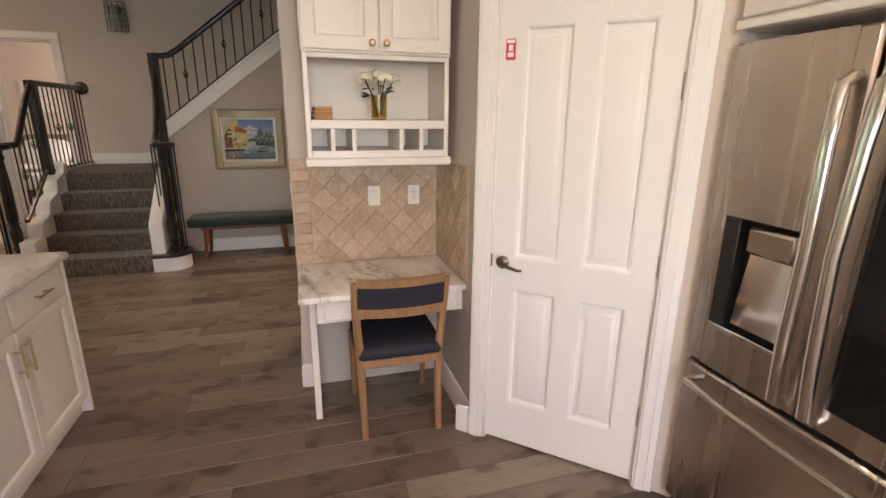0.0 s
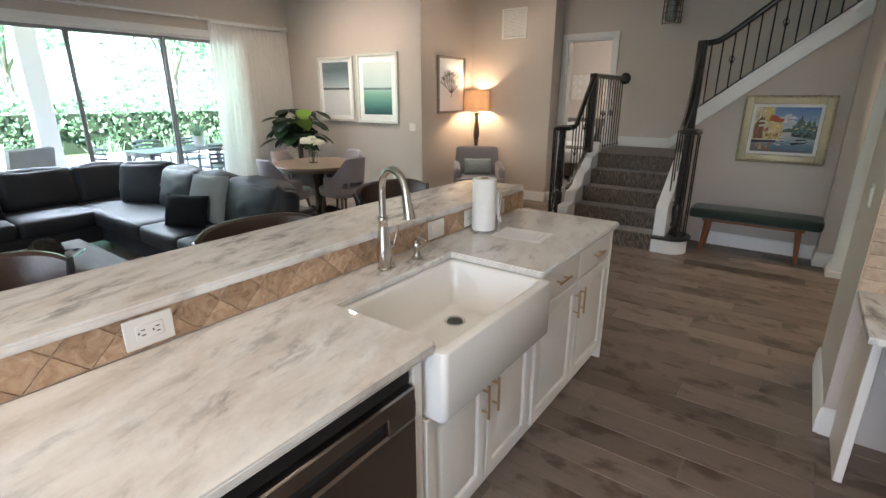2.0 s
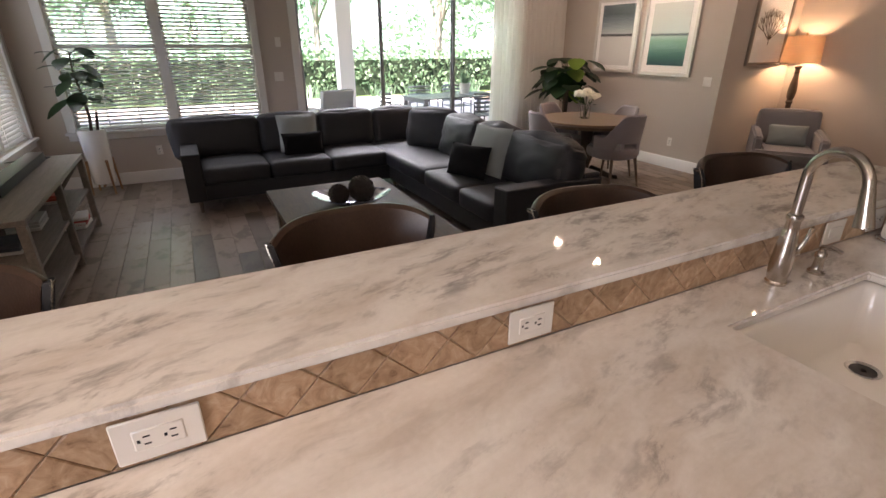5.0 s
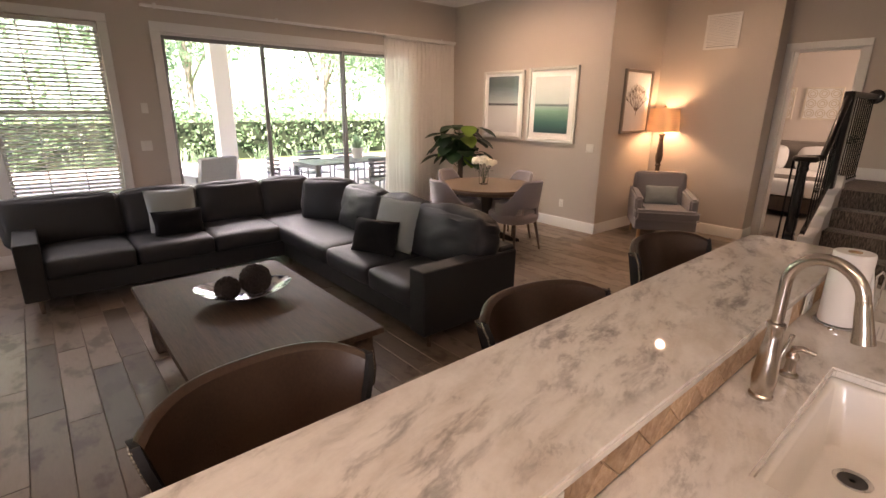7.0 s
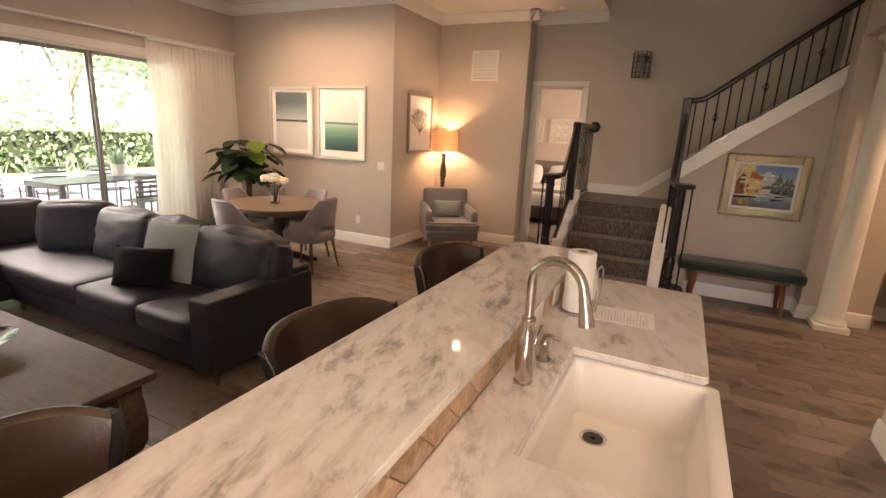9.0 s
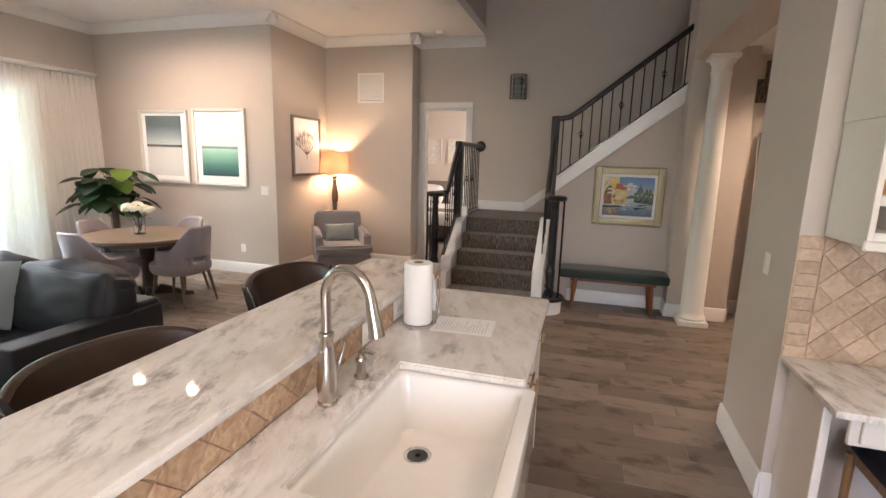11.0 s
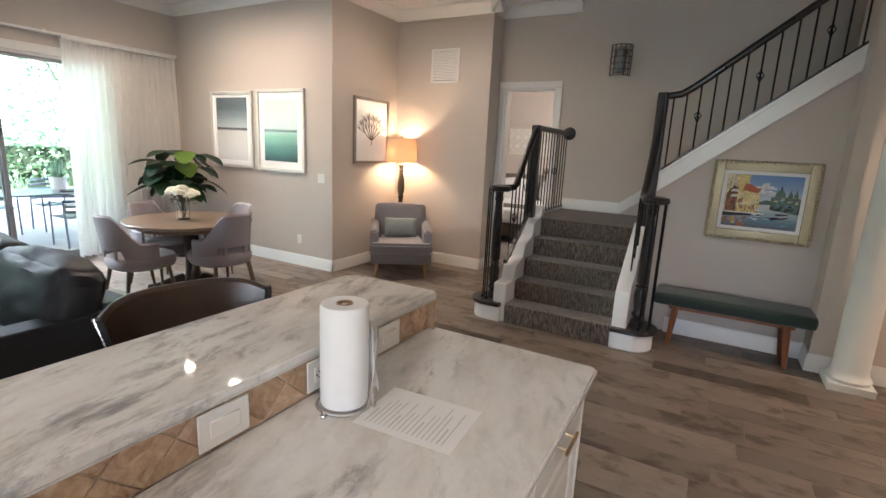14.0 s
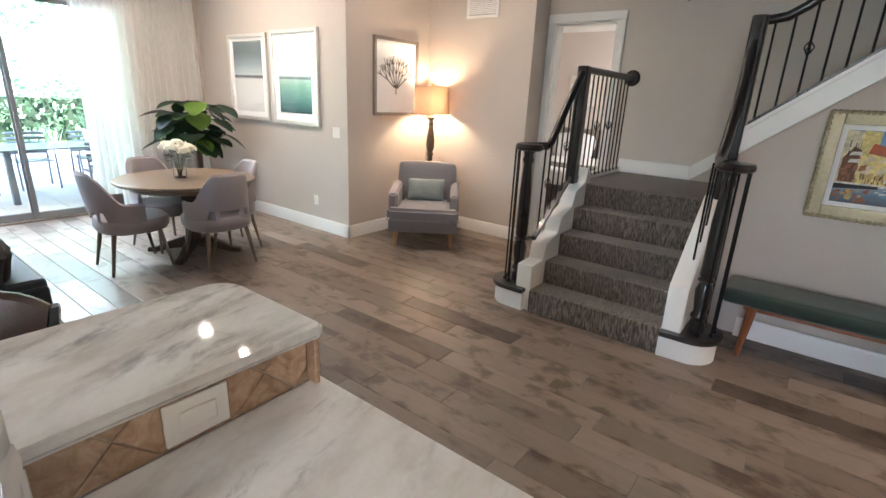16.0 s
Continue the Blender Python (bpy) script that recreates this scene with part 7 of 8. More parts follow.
# ---- ceiling lights ----
# First three follow their reflections; the last four are added unseen for kitchen light.
DL = ((-3.90, 5.88, 10), (-6.47, 4.74, 15), (-5.60, 4.74, 14), (0.45, 0.75, 6), (0.45, -0.9, 9), (-0.7, -1.7, 15), (-1.5, -0.9, 15))
for x, y, watts in DL:
    d = thing("downlight", "small round recessed ceiling light, switched on; kitchen ones added unseen", "ceiling light", pose(x, y, CEIL), "recessed ceiling lights")
    part("trim_ring", lathed([(0.055, -0.001), (0.085, -0.001), (0.088, -0.006), (0.078, -0.011), (0.058, -0.008)], 28), M_TRIM, d, "white trim ring")
    part("lens", lathed([(0.057, -0.001), (0.056, -0.004), (0.01, -0.0045)], 24), M_DOWNGLOW, d, "bright frosted lens")
    sp = new("downlight_beam", bpy.data.lights.new("downlight_beam", "SPOT"))
    sp.data.energy, sp.data.color, sp.data.shadow_soft_size = watts, (1.0, 0.78, 0.57), 0.04
    sp.data.spot_size, sp.data.spot_blend = radians(168), 0.85
    sp.location = (x, y, CEIL - 0.02)

# Made-up recessed light, out of view, that brightens the side hall.
hl = thing("downlight", "round recessed light added unseen in the side hall ceiling to brighten it", "ceiling light", pose(1.3, 5.2, 2.86), "recessed ceiling lights")
part("trim_ring", lathed([(0.055, -0.001), (0.085, -0.001), (0.088, -0.006), (0.078, -0.011), (0.058, -0.008)], 28), M_TRIM, hl, "white trim ring")
part("lens", lathed([(0.057, -0.001), (0.056, -0.004), (0.01, -0.0045)], 24), M_DOWNGLOW, hl, "bright frosted lens")
hp = new("hall_fill_beam", bpy.data.lights.new("hall_fill_beam", "SPOT"))
hp.data.energy, hp.data.color, hp.data.shadow_soft_size, hp.data.spot_size, hp.data.spot_blend = 28, (1.0, 0.76, 0.52), 0.05, radians(140), 0.7
hp.location = (1.3, 5.2, 2.84)

sd_ = thing("smoke_detector", "round white smoke detector on the ceiling", "smoke detector", pose(-3.15, 7.1, CEIL))
part("housing", lathed([(0.065, 0), (0.068, -0.012), (0.058, -0.032), (0.02, -0.038)], 28), M_PLASTIC, sd_)
part("sensor_ring", lathed([(0.03, -0.034), (0.032, -0.040), (0.02, -0.042)], 20), M_PLASTIC, sd_)

# ---- pictures ----


def gradient_picture(name, stops, scale=5.0, amount=0.10):
    """A soft painted picture: bands from the bottom (0) to the top (1) of its own height, broken up by noise."""
    m, n, l, b = nodes_of(name)
    tc, sep = n.new("ShaderNodeTexCoord"), n.new("ShaderNodeSeparateXYZ")
    l.new(tc.outputs["Generated"], sep.inputs[0])
    f = noise_tex(n, l, coords(n, l, (1, 1, 3)), scale, 5)
    ma = n.new("ShaderNodeMath")
    ma.operation = "MULTIPLY_ADD"
    l.new(f, ma.inputs[0])
    ma.inputs[1].default_value = amount
    l.new(sep.outputs["Z"], ma.inputs[2])
    su = n.new("ShaderNodeMath")
    su.operation = "SUBTRACT"
    l.new(ma.outputs[0], su.inputs[0])
    su.inputs[1].default_value = amount / 2
    l.new(ramp(n, l, su.outputs[0], stops), b.inputs["Base Color"])
    b.inputs["Roughness"].default_value = 0.6
    return m


def framed(name, label, m, w, h, frame_w, depth, frame_mat, mat_w, picture, glazed=True, pic_box=None):
    p = thing(name, label, "picture", m)
    for x0, z0, x1, z1 in ((0, 0, frame_w, h), (w - frame_w, 0, w, h), (frame_w, 0, w - frame_w, frame_w), (frame_w, h - frame_w, w - frame_w, h)):
        part("frame_side", boxed(x0, -depth, z0, x1, 0, z1, bevel=0.004), frame_mat, p)
    part("mat_board", boxed(frame_w, -depth * 0.4, frame_w, w - frame_w, -0.002, h - frame_w), M_PAPER, p, "white mat board")
    x0, z0, x1, z1 = pic_box or (frame_w + mat_w, frame_w + mat_w, w - frame_w - mat_w, h - frame_w - mat_w)
    part("print", boxed(x0, -depth * 0.4 - 0.003, z0, x1, -depth * 0.4, z1), picture, p)
    if glazed:
        g = part("glazing", boxed(frame_w - 0.001, -depth * 0.75 - 0.001, frame_w - 0.001, w - frame_w + 0.001, -depth * 0.75, h - frame_w + 0.001), M_PICGLASS, p, "clear picture glass")
        g.visible_shadow = False
    return p


M_PICGLASS = glass_material("picture_glass", ior=1.25)
M_SILVER = surface("pale_silver_frame", (0.66, 0.64, 0.60), 0.38, 0.35, vary=0.05, small=50, relief=0.05)
M_GREYFRAME = wood("driftwood_frame", (0.20, 0.17, 0.14), (0.36, 0.31, 0.26), "z", 0.6)
PA = gradient_picture("abstract_shore_print", ((0.0, (0.60, 0.59, 0.57)), (0.47, (0.55, 0.54, 0.52)), (0.495, (0.03, 0.03, 0.035)), (0.515, (0.03, 0.035, 0.04)), (0.53, (0.42, 0.45, 0.46)), (0.66, (0.22, 0.27, 0.29)), (0.85, (0.06, 0.09, 0.10)), (1.0, (0.10, 0.13, 0.14))), 4, 0.03)
PB = gradient_picture("green_sea_print", ((0.0, (0.02, 0.07, 0.09)), (0.2, (0.05, 0.17, 0.15)), (0.40, (0.16, 0.32, 0.22)), (0.475, (0.30, 0.42, 0.38)), (0.488, (0.07, 0.10, 0.10)), (0.51, (0.10, 0.13, 0.13)), (0.53, (0.48, 0.54, 0.52)), (1.0, (0.56, 0.57, 0.55))), 4, 0.04)
framed("framed_print", "tall framed abstract shore print in grey on the wall", pose(-7.297, NY - 0.001, 1.235), 0.855, 1.02, 0.042, 0.035, M_SILVER, 0.05, PA, pic_box=(0.11, 0.10, 0.74, 0.94))
framed("framed_print", "tall framed abstract print of a green sea", pose(-6.353, NY - 0.001, 1.227), 0.867, 1.047, 0.042, 0.035, M_SILVER, 0.09, PB)
coral = framed("framed_print", "framed coral drawing in a driftwood frame", pose(CX + 0.001, 6.215, 1.38, 0, 0, 90), 0.74, 0.85, 0.035, 0.04, M_GREYFRAME, 0.02, M_PAPER)
g = random.Random(9)
bm = bmesh.new()


def branch(bm, x, z, a, ln, w, depth):
    x1, z1 = x + ln * math.sin(a), z + ln * math.cos(a)
    px, pz = math.cos(a) * w, -math.sin(a) * w
    bm.faces.new([bm.verts.new((q, -0.0205, r)) for q, r in ((x - px, z - pz), (x + px, z + pz), (x1 + px * 0.75, z1 + pz * 0.75), (x1 - px * 0.75, z1 - pz * 0.75))])
    if depth:
        for s in (-1, 0.15, 1):
            branch(bm, x1, z1, a * 0.8 + s * g.uniform(0.28, 0.55), ln * g.uniform(0.62, 0.85), w * 0.78, depth - 1)


branch(bm, 0.365, 0.24, 0.0, 0.08, 0.009, 0)
for a0 in (-0.95, -0.6, -0.3, 0.0, 0.3, 0.6, 0.95):
    branch(bm, 0.365 + 0.02 * a0, 0.31, a0, 0.15, 0.0075, 2)
part("coral_drawing", bm, surface("sepia_ink", (0.10, 0.075, 0.055), 0.8, vary=0.3, small=40), coral, "brown ink coral shape")

# canal painting in a carved pale gold frame
VM = pose(-0.932, 6.199, 0.965)
vp = thing("canal_painting", "canal painting with boats in a pale gold frame", "painting", VM)
M_GOLD = surface("champagne_gilt", (0.33, 0.285, 0.18), 0.42, 0.5, vary=0.2, small=60, relief=0.4)
PWD, PHT, FW = 0.775, 0.677, 0.085
for x0, z0, x1, z1 in ((0, 0, FW, PHT), (PWD - FW, 0, PWD, PHT), (FW, 0, PWD - FW, FW), (FW, PHT - FW, PWD - FW, PHT)):
    bm = boxed(x0, -0.045, z0, x1, 0, z1, bevel=0.012, segs=2)
    part("frame_side", bm, M_GOLD, vp)
bm = bmesh.new()
for k in range(24):
    for z in (0.012, PHT - 0.012):
        lathe(bm, [(0.016, 0), (0.014, 0.008), (0.006, 0.013)], 8, (0.02 + (PWD - 0.04) * k / 23, 0, 0))
        for v in bm.verts[-24:]:
            v.co = Vector((v.co.x, -0.040 - v.co.z, z + v.co.y))
        bm.verts.ensure_lookup_table()
for k in range(1, 20):
    for x in (0.012, PWD - 0.012):
        lathe(bm, [(0.016, 0), (0.014, 0.008), (0.006, 0.013)], 8, (0, 0, 0))
        bm.verts.ensure_lookup_table()
        for v in bm.verts[-24:]:
            v.co = Vector((x + v.co.x, -0.040 - v.co.z, 0.02 + (PHT - 0.04) * k / 20 + v.co.y))
part("carved_edge", bm, M_GOLD, vp, "beaded carved frame edge")
part("liner", boxed(FW, -0.022, FW, PWD - FW, -0.002, PHT - FW), M_PAPER, vp, "cream linen liner")
x0, z0, x1, z1 = FW + 0.03, FW + 0.03, PWD - FW - 0.03, PHT - FW - 0.03
SKYP = gradient_picture("painted_sky_and_water", ((0.0, (0.10, 0.11, 0.14)), (0.15, (0.16, 0.24, 0.32)), (0.34, (0.42, 0.48, 0.50)), (0.40, (0.55, 0.55, 0.52)), (0.55, (0.52, 0.55, 0.60)), (0.75, (0.24, 0.34, 0.52)), (1.0, (0.12, 0.22, 0.46))), 9, 0.16)
part("canvas", boxed(x0, -0.026, z0, x1, -0.020, z1), SKYP, vp)
PC = {k: surface("paint_" + k, c, 0.6, vary=0.45, big=25, small=90, relief=0.5) for k, c in (("ochre", (0.50, 0.36, 0.14)), ("red", (0.45, 0.10, 0.04)), ("brown", (0.16, 0.075, 0.04)), ("cream", (0.62, 0.54, 0.36)), ("green", (0.10, 0.15, 0.12)), ("dark", (0.02, 0.02, 0.025)), ("rust", (0.30, 0.12, 0.06)), ("yellow", (0.68, 0.55, 0.22)), ("cloud", (0.62, 0.62, 0.64)), ("water", (0.12, 0.24, 0.34)), ("pale", (0.66, 0.63, 0.55)))}


def stroke(colour, pts):
    stroke.depth += 0.00002
    bm = bmesh.new()
    prism(bm, [(x0 + (x1 - x0) * u, z0 + (z1 - z0) * v) for u, v in pts], -0.0262 - stroke.depth, -0.026, "y")
    part("paint_stroke", bm, PC[colour], vp)


stroke.depth = 0.0
prng = random.Random(17)


def dabs(colour, count, u0, v0, u1, v1, du, dv, slant=0.0):
    """Small uneven brush marks scattered over a part of the canvas."""
    for _ in range(count):
        u, v = prng.uniform(u0, u1), prng.uniform(v0, v1)
        a, b = du * prng.uniform(0.5, 1.4), dv * prng.uniform(0.5, 1.4)
        pts = [(u - a, v - b), (u + a * 0.8, v - b * 0.7 + slant * a), (u + a, v + b + slant * a), (u - a * 0.7, v + b * 0.8)]
        stroke(colour, [(min(1, max(0, p)), min(1, max(0, q))) for p, q in pts])


# clouds, the far shore and the domed church on the right bank
dabs("cloud", 9, 0.42, 0.62, 0.66, 0.82, 0.07, 0.03)
dabs("pale", 6, 0.40, 0.66, 0.58, 0.80, 0.05, 0.018)
stroke("green", [(0.46, 0.44), (0.66, 0.46), (0.66, 0.52), (0.56, 0.54), (0.48, 0.50)])
stroke("green", [(0.62, 0.36), (1.0, 0.30), (1.0, 0.60), (0.86, 0.62), (0.62, 0.60)])
stroke("green", [(0.66, 0.60), (0.80, 0.60), (0.795, 0.68), (0.765, 0.735), (0.735, 0.75), (0.705, 0.735), (0.67, 0.68)])
stroke("dark", [(0.725, 0.745), (0.75, 0.745), (0.742, 0.81), (0.735, 0.83), (0.728, 0.81)])
for u in (0.86, 0.93):
    stroke("green", [(u - 0.035, 0.60), (u + 0.035, 0.60), (u + 0.025, 0.68), (u, 0.72), (u - 0.025, 0.68)])
    stroke("dark", [(u - 0.006, 0.71), (u + 0.006, 0.71), (u, 0.77)])
dabs("cream", 14, 0.64, 0.50, 0.98, 0.62, 0.018, 0.008)
dabs("dark", 22, 0.64, 0.34, 1.0, 0.46, 0.016, 0.022)
dabs("water", 10, 0.66, 0.38, 0.98, 0.56, 0.02, 0.012)
# houses of the left bank with a red roof, sails and a quay
stroke("cream", [(0.0, 0.27), (0.22, 0.27), (0.22, 0.98), (0.0, 1.0)])
stroke("yellow", [(0.14, 0.70), (0.30, 0.72), (0.31, 0.99), (0.15, 1.0)])
stroke("yellow", [(0.18, 0.27), (0.47, 0.28), (0.47, 0.70), (0.18, 0.74)])
dabs("cream", 18, 0.20, 0.40, 0.46, 0.66, 0.025, 0.03)
dabs("ochre", 18, 0.14, 0.30, 0.46, 0.60, 0.022, 0.03)
stroke("red", [(0.23, 0.70), (0.42, 0.66), (0.48, 0.70), (0.36, 0.80), (0.26, 0.84)])
dabs("rust", 8, 0.26, 0.68, 0.46, 0.76, 0.02, 0.012)
stroke("brown", [(0.02, 0.27), (0.16, 0.27), (0.17, 0.74), (0.10, 0.78), (0.02, 0.62)])
dabs("rust", 16, 0.03, 0.28, 0.24, 0.60, 0.022, 0.035)
dabs("dark", 9, 0.05, 0.66, 0.22, 0.86, 0.005, 0.06)
for v in (0.56, 0.66):
    stroke("pale", [(0.07, v), (0.17, v + 0.005), (0.18, v + 0.055), (0.09, v + 0.05)])
dabs("brown", 26, 0.05, 0.30, 0.47, 0.40, 0.005, 0.035)
stroke("pale", [(0.0, 0.262), (0.52, 0.265), (0.52, 0.285), (0.0, 0.29)])
stroke("dark", [(0.0, 0.19), (0.50, 0.235), (0.52, 0.262), (0.0, 0.262)])
# the water: warm reflections at the left, blue at the right, two dark boats
dabs("rust", 16, 0.0, 0.03, 0.34, 0.18, 0.02, 0.03)
dabs("ochre", 9, 0.06, 0.05, 0.40, 0.20, 0.016, 0.03)
dabs("cloud", 10, 0.40, 0.12, 0.62, 0.36, 0.03, 0.012)
dabs("water", 24, 0.42, 0.02, 1.0, 0.26, 0.04, 0.012)
stroke("dark", [(0.63, 0.20), (0.66, 0.165), (0.84, 0.21), (0.90, 0.25), (0.80, 0.235), (0.68, 0.225)])
stroke("dark", [(0.70, 0.275), (0.73, 0.26), (0.86, 0.28), (0.88, 0.30), (0.72, 0.295)])
dabs("pale", 4, 0.68, 0.225, 0.86, 0.25, 0.02, 0.004)

# ---- wall fittings ----
vent = thing("air_vent", "white louvred return air vent high on the wall", "vent", pose(-4.486, VY - 0.001, 2.488))
for x0, z0, x1, z1 in ((0, 0, 0.03, 0.435), (0.40, 0, 0.43, 0.435), (0.03, 0, 0.40, 0.03), (0.03, 0.405, 0.40, 0.435)):
    part("frame_side", boxed(x0, -0.012, z0, x1, 0, z1, bevel=0.002), M_TRIM, vent)
part("backing", boxed(0.03, -0.002, 0.03, 0.40, -0.0005, 0.405), surface("grey_duct", (0.16, 0.15, 0.14), 0.9), vent, "grey duct behind the slats")
slat = mesh_of("slat", boxed(0.03, -0.010, -0.008, 0.40, -0.008, 0.008), M_TRIM)
for k in range(19):
    piece("slat", slat, vent, pose(0, 0, 0.045 + 0.0193 * k, 0, 0, 0))
wall_plate(pose(-5.225, NY - 0.001, 1.185), 2, "switch", "light_switch", "white double rocker switch by the wall corner")
wall_plate(pose(-0.051, 3.13, 1.17, 0, 0, -90), 1, "switch", "light_switch", "white rocker switch on the hall pier")
wall_plate(pose(WX + 0.001, 1.051, 1.655, 0, 0, 90), 1, "switch", "light_switch", "white control plate between window and patio door")
wall_plate(pose(WX + 0.001, 1.014, 1.23, 0, 0, 90), 2, "switch", "light_switch", "white double switch between window and patio door")
wall_plate(pose(WX + 0.001, -0.563, 0.392, 0, 0, 90), 1, "outlet", "wall_outlet", "white outlet below the window")
wall_plate(pose(-5.62, NY - 0.001, 0.36), 1, "outlet", "wall_outlet", "white outlet above the baseboard")

sc = thing("wall_sconce", "woven bronze wire wall sconce high above the landing", "sconce", pose(-2.075, DY, 2.56) @ Matrix.Diagonal((1, 1, 0.79, 1)))
for k in range(7):
    a = math.pi * k / 6
    x, y = 0.115 * math.cos(a), -0.02 - 0.10 * math.sin(a)
    part("upright_wire", swept([(x, y, 0), (x * 1.02, y, 0.22), (x, y, 0.43)], 0.006, 6), M_BRONZE, sc)
for z in (0.0, 0.085, 0.17, 0.26, 0.345, 0.43):
    part("hoop", swept([(0.115 * math.cos(math.pi * k / 12), -0.02 - 0.10 * math.sin(math.pi * k / 12), z) for k in range(13)], 0.006, 6), M_BRONZE, sc)
for k in range(5):
    part("woven_ring", swept([(0.05 * math.cos(a) + 0.01 * k, -0.118 + 0.004 * k, 0.30 + 0.05 * math.sin(a)) for a in (2 * math.pi * i / 12 for i in range(13))], 0.004, 5), M_BRONZE, sc)
part("back_plate", boxed(-0.06, -0.02, 0.05, 0.06, 0, 0.38, bevel=0.004), M_BRONZE, sc)
part("inner_glass", lathed([(0.06, 0.04), (0.065, 0.05), (0.065, 0.38), (0.06, 0.39)], 16, (0, -0.06, 0)), M_SAGE, sc, "grey frosted glass inside the cage")

# ---- bench and hall mirror ----
bench = thing("bench", "dark green upholstered bench with splayed cherry legs", "bench", pose(-0.65, 5.97, 0))
part("seat", cushioned(-0.59, -0.185, 0.365, 0.59, 0.185, 0.468, puff=0.014, n=14), M_GREEN, bench, "dark green velvet seat")
part("frame_rail", boxed(-0.46, -0.15, 0.335, 0.46, -0.125, 0.37, bevel=0.004), M_CHERRY, bench)
part("frame_rail", boxed(-0.46, 0.125, 0.335, 0.46, 0.15, 0.37, bevel=0.004), M_CHERRY, bench)
for sx in (-1, 1):
    part("end_rail", boxed(sx * 0.42 - 0.015, -0.125, 0.325, sx * 0.42 + 0.015, 0.125, 0.37, bevel=0.004), M_CHERRY, bench)
    for sy in (-1, 1):
        part("leg", swept([(sx * 0.405, sy * 0.135, 0.37), (sx * 0.42, sy * 0.145, 0.18), (sx * 0.435, sy * 0.155, 0)], [0.03, 0.024, 0.017], 8), M_CHERRY, bench)

mm = pose(0.72, 6.06, 0.0, -6.5, 0, 0)
mir = thing("floor_mirror", "tall silver floor mirror propped by the hall wall", "mirror", mm)
MW, MH = 0.86, 2.06
part("backing", boxed(0.01, 0.0, 0.005, MW - 0.01, 0.02, MH - 0.005), M_DARK, mir)
part("glass", boxed(0.10, -0.006, 0.10, MW - 0.10, 0.0, MH - 0.10), M_MIRROR, mir)
for outl in ([(0, 0), (0.10, 0.10), (0.10, MH - 0.10), (0, MH)], [(MW, 0), (MW, MH), (MW - 0.10, MH - 0.10), (MW - 0.10, 0.10)], [(0, 0), (MW, 0), (MW - 0.10, 0.10), (0.10, 0.10)], [(0, MH), (0.10, MH - 0.10), (MW - 0.10, MH - 0.10), (MW, MH)]):
    part("mirror_frame", prismed(outl, -0.022, 0.0, "y", bevel=0.007, segs=1), M_MIRROR, mir, "bevelled mirrored frame strip")

# ---- bedroom seen through the doorway ----
bed = thing("bed", "made bed with white linen and a grey throw in the bedroom", "bed", pose(-4.2, 10.45, 0))
M_LINEN = surface("white_linen", (0.74, 0.73, 0.71), 0.9, vary=0.05, small=120, relief=0.3)
part("bed_base", boxed(-0.95, -0.98, 0.08, 0.95, 1.05, 0.34, bevel=0.02), M_DARKOAK, bed)
part("mattress", cushioned(-0.95, -1.0, 0.33, 0.95, 1.0, 0.62, puff=0.01, n=6), M_LINEN, bed)
part("throw", boxed(-0.965, -0.9, 0.60, 0.965, -0.35, 0.632, bevel=0.012), M_DARKOAK, bed, "dark folded throw")
part("headboard", boxed(-1.0, 1.04, 0.1, 1.0, 1.12, 1.15, bevel=0.02), M_GREYWOOD, bed)
for x in (-0.5, 0.45):
    part("pillow", turn(cushioned(-0.36, -0.09, -0.22, 0.36, 0.09, 0.22, puff=0.05, n=7), pose(x, 0.86, 0.82, -22)), M_LINEN, bed, "plump white pillow")
for x in (-0.85, 0.85):
    for y in (-0.9, 0.95):
        part("leg", tubed((x, y, 0), (x, y, 0.09), 0.03, sides=8), M_DARKOAK, bed)
M_FRET = surface("pale_carved_wood", (0.62, 0.56, 0.46), 0.7, vary=0.1, small=60, relief=0.4)
for x in (-5.05, -4.30):
    a = thing("carved_panel", "square pale carved wood wall panel above the bed", "wall art", pose(x, 11.598, 1.55), "carved wall panels")
    part("backing", boxed(0.02, -0.008, 0.02, 0.58, 0, 0.58), M_PAPER, a)
    for x0, z0, x1, z1 in ((0, 0, 0.03, 0.6), (0.57, 0, 0.6, 0.6), (0.03, 0, 0.57, 0.03), (0.03, 0.57, 0.57, 0.6)):
        part("frame_side", boxed(x0, -0.03, z0, x1, 0, z1, bevel=0.003), M_FRET, a)
    for i in range(3):
        for j in range(3):
            cx, cz = 0.12 + 0.18 * i, 0.12 + 0.18 * j
            for r in (0.075, 0.04):
                ring = [(cx + r * math.cos(t), -0.018, cz + r * math.sin(t)) for t in (2 * math.pi * q / 14 for q in range(15))]
                part("scroll", swept(ring, 0.008, 5), M_FRET, a)

# ---- outside ----
patio = structure("pavement", boxed(-17.5, -7, -0.15, WX - 0.2, 14, -0.035), M_GROUT, "pale stone patio outside the sliding door", "patio")
pv = mesh_of("paver", boxed(0.003, 0.003, -0.036, 0.597, 0.597, -0.02, bevel=0.004), M_PAVER, smooth=False)
for i in range(15):
    for j in range(18):
        piece("paver", pv, patio, pose(-17.45 + 0.6 * i, -2.4 + 0.6 * j, 0))
porch = thing("porch_column", "square white porch column on the patio", "column", pose(-12.4, 3.2, -0.02))
part("shaft", boxed(-0.17, -0.17, 0.12, 0.17, 0.17, 3.3, bevel=0.012), M_STUCCO, porch)
part("base", boxed(-0.21, -0.21, 0, 0.21, 0.21, 0.12, bevel=0.01), M_STUCCO, porch)
part("capital", boxed(-0.21, -0.21, 3.3, 0.21, 0.21, 3.42, bevel=0.01), M_STUCCO, porch)
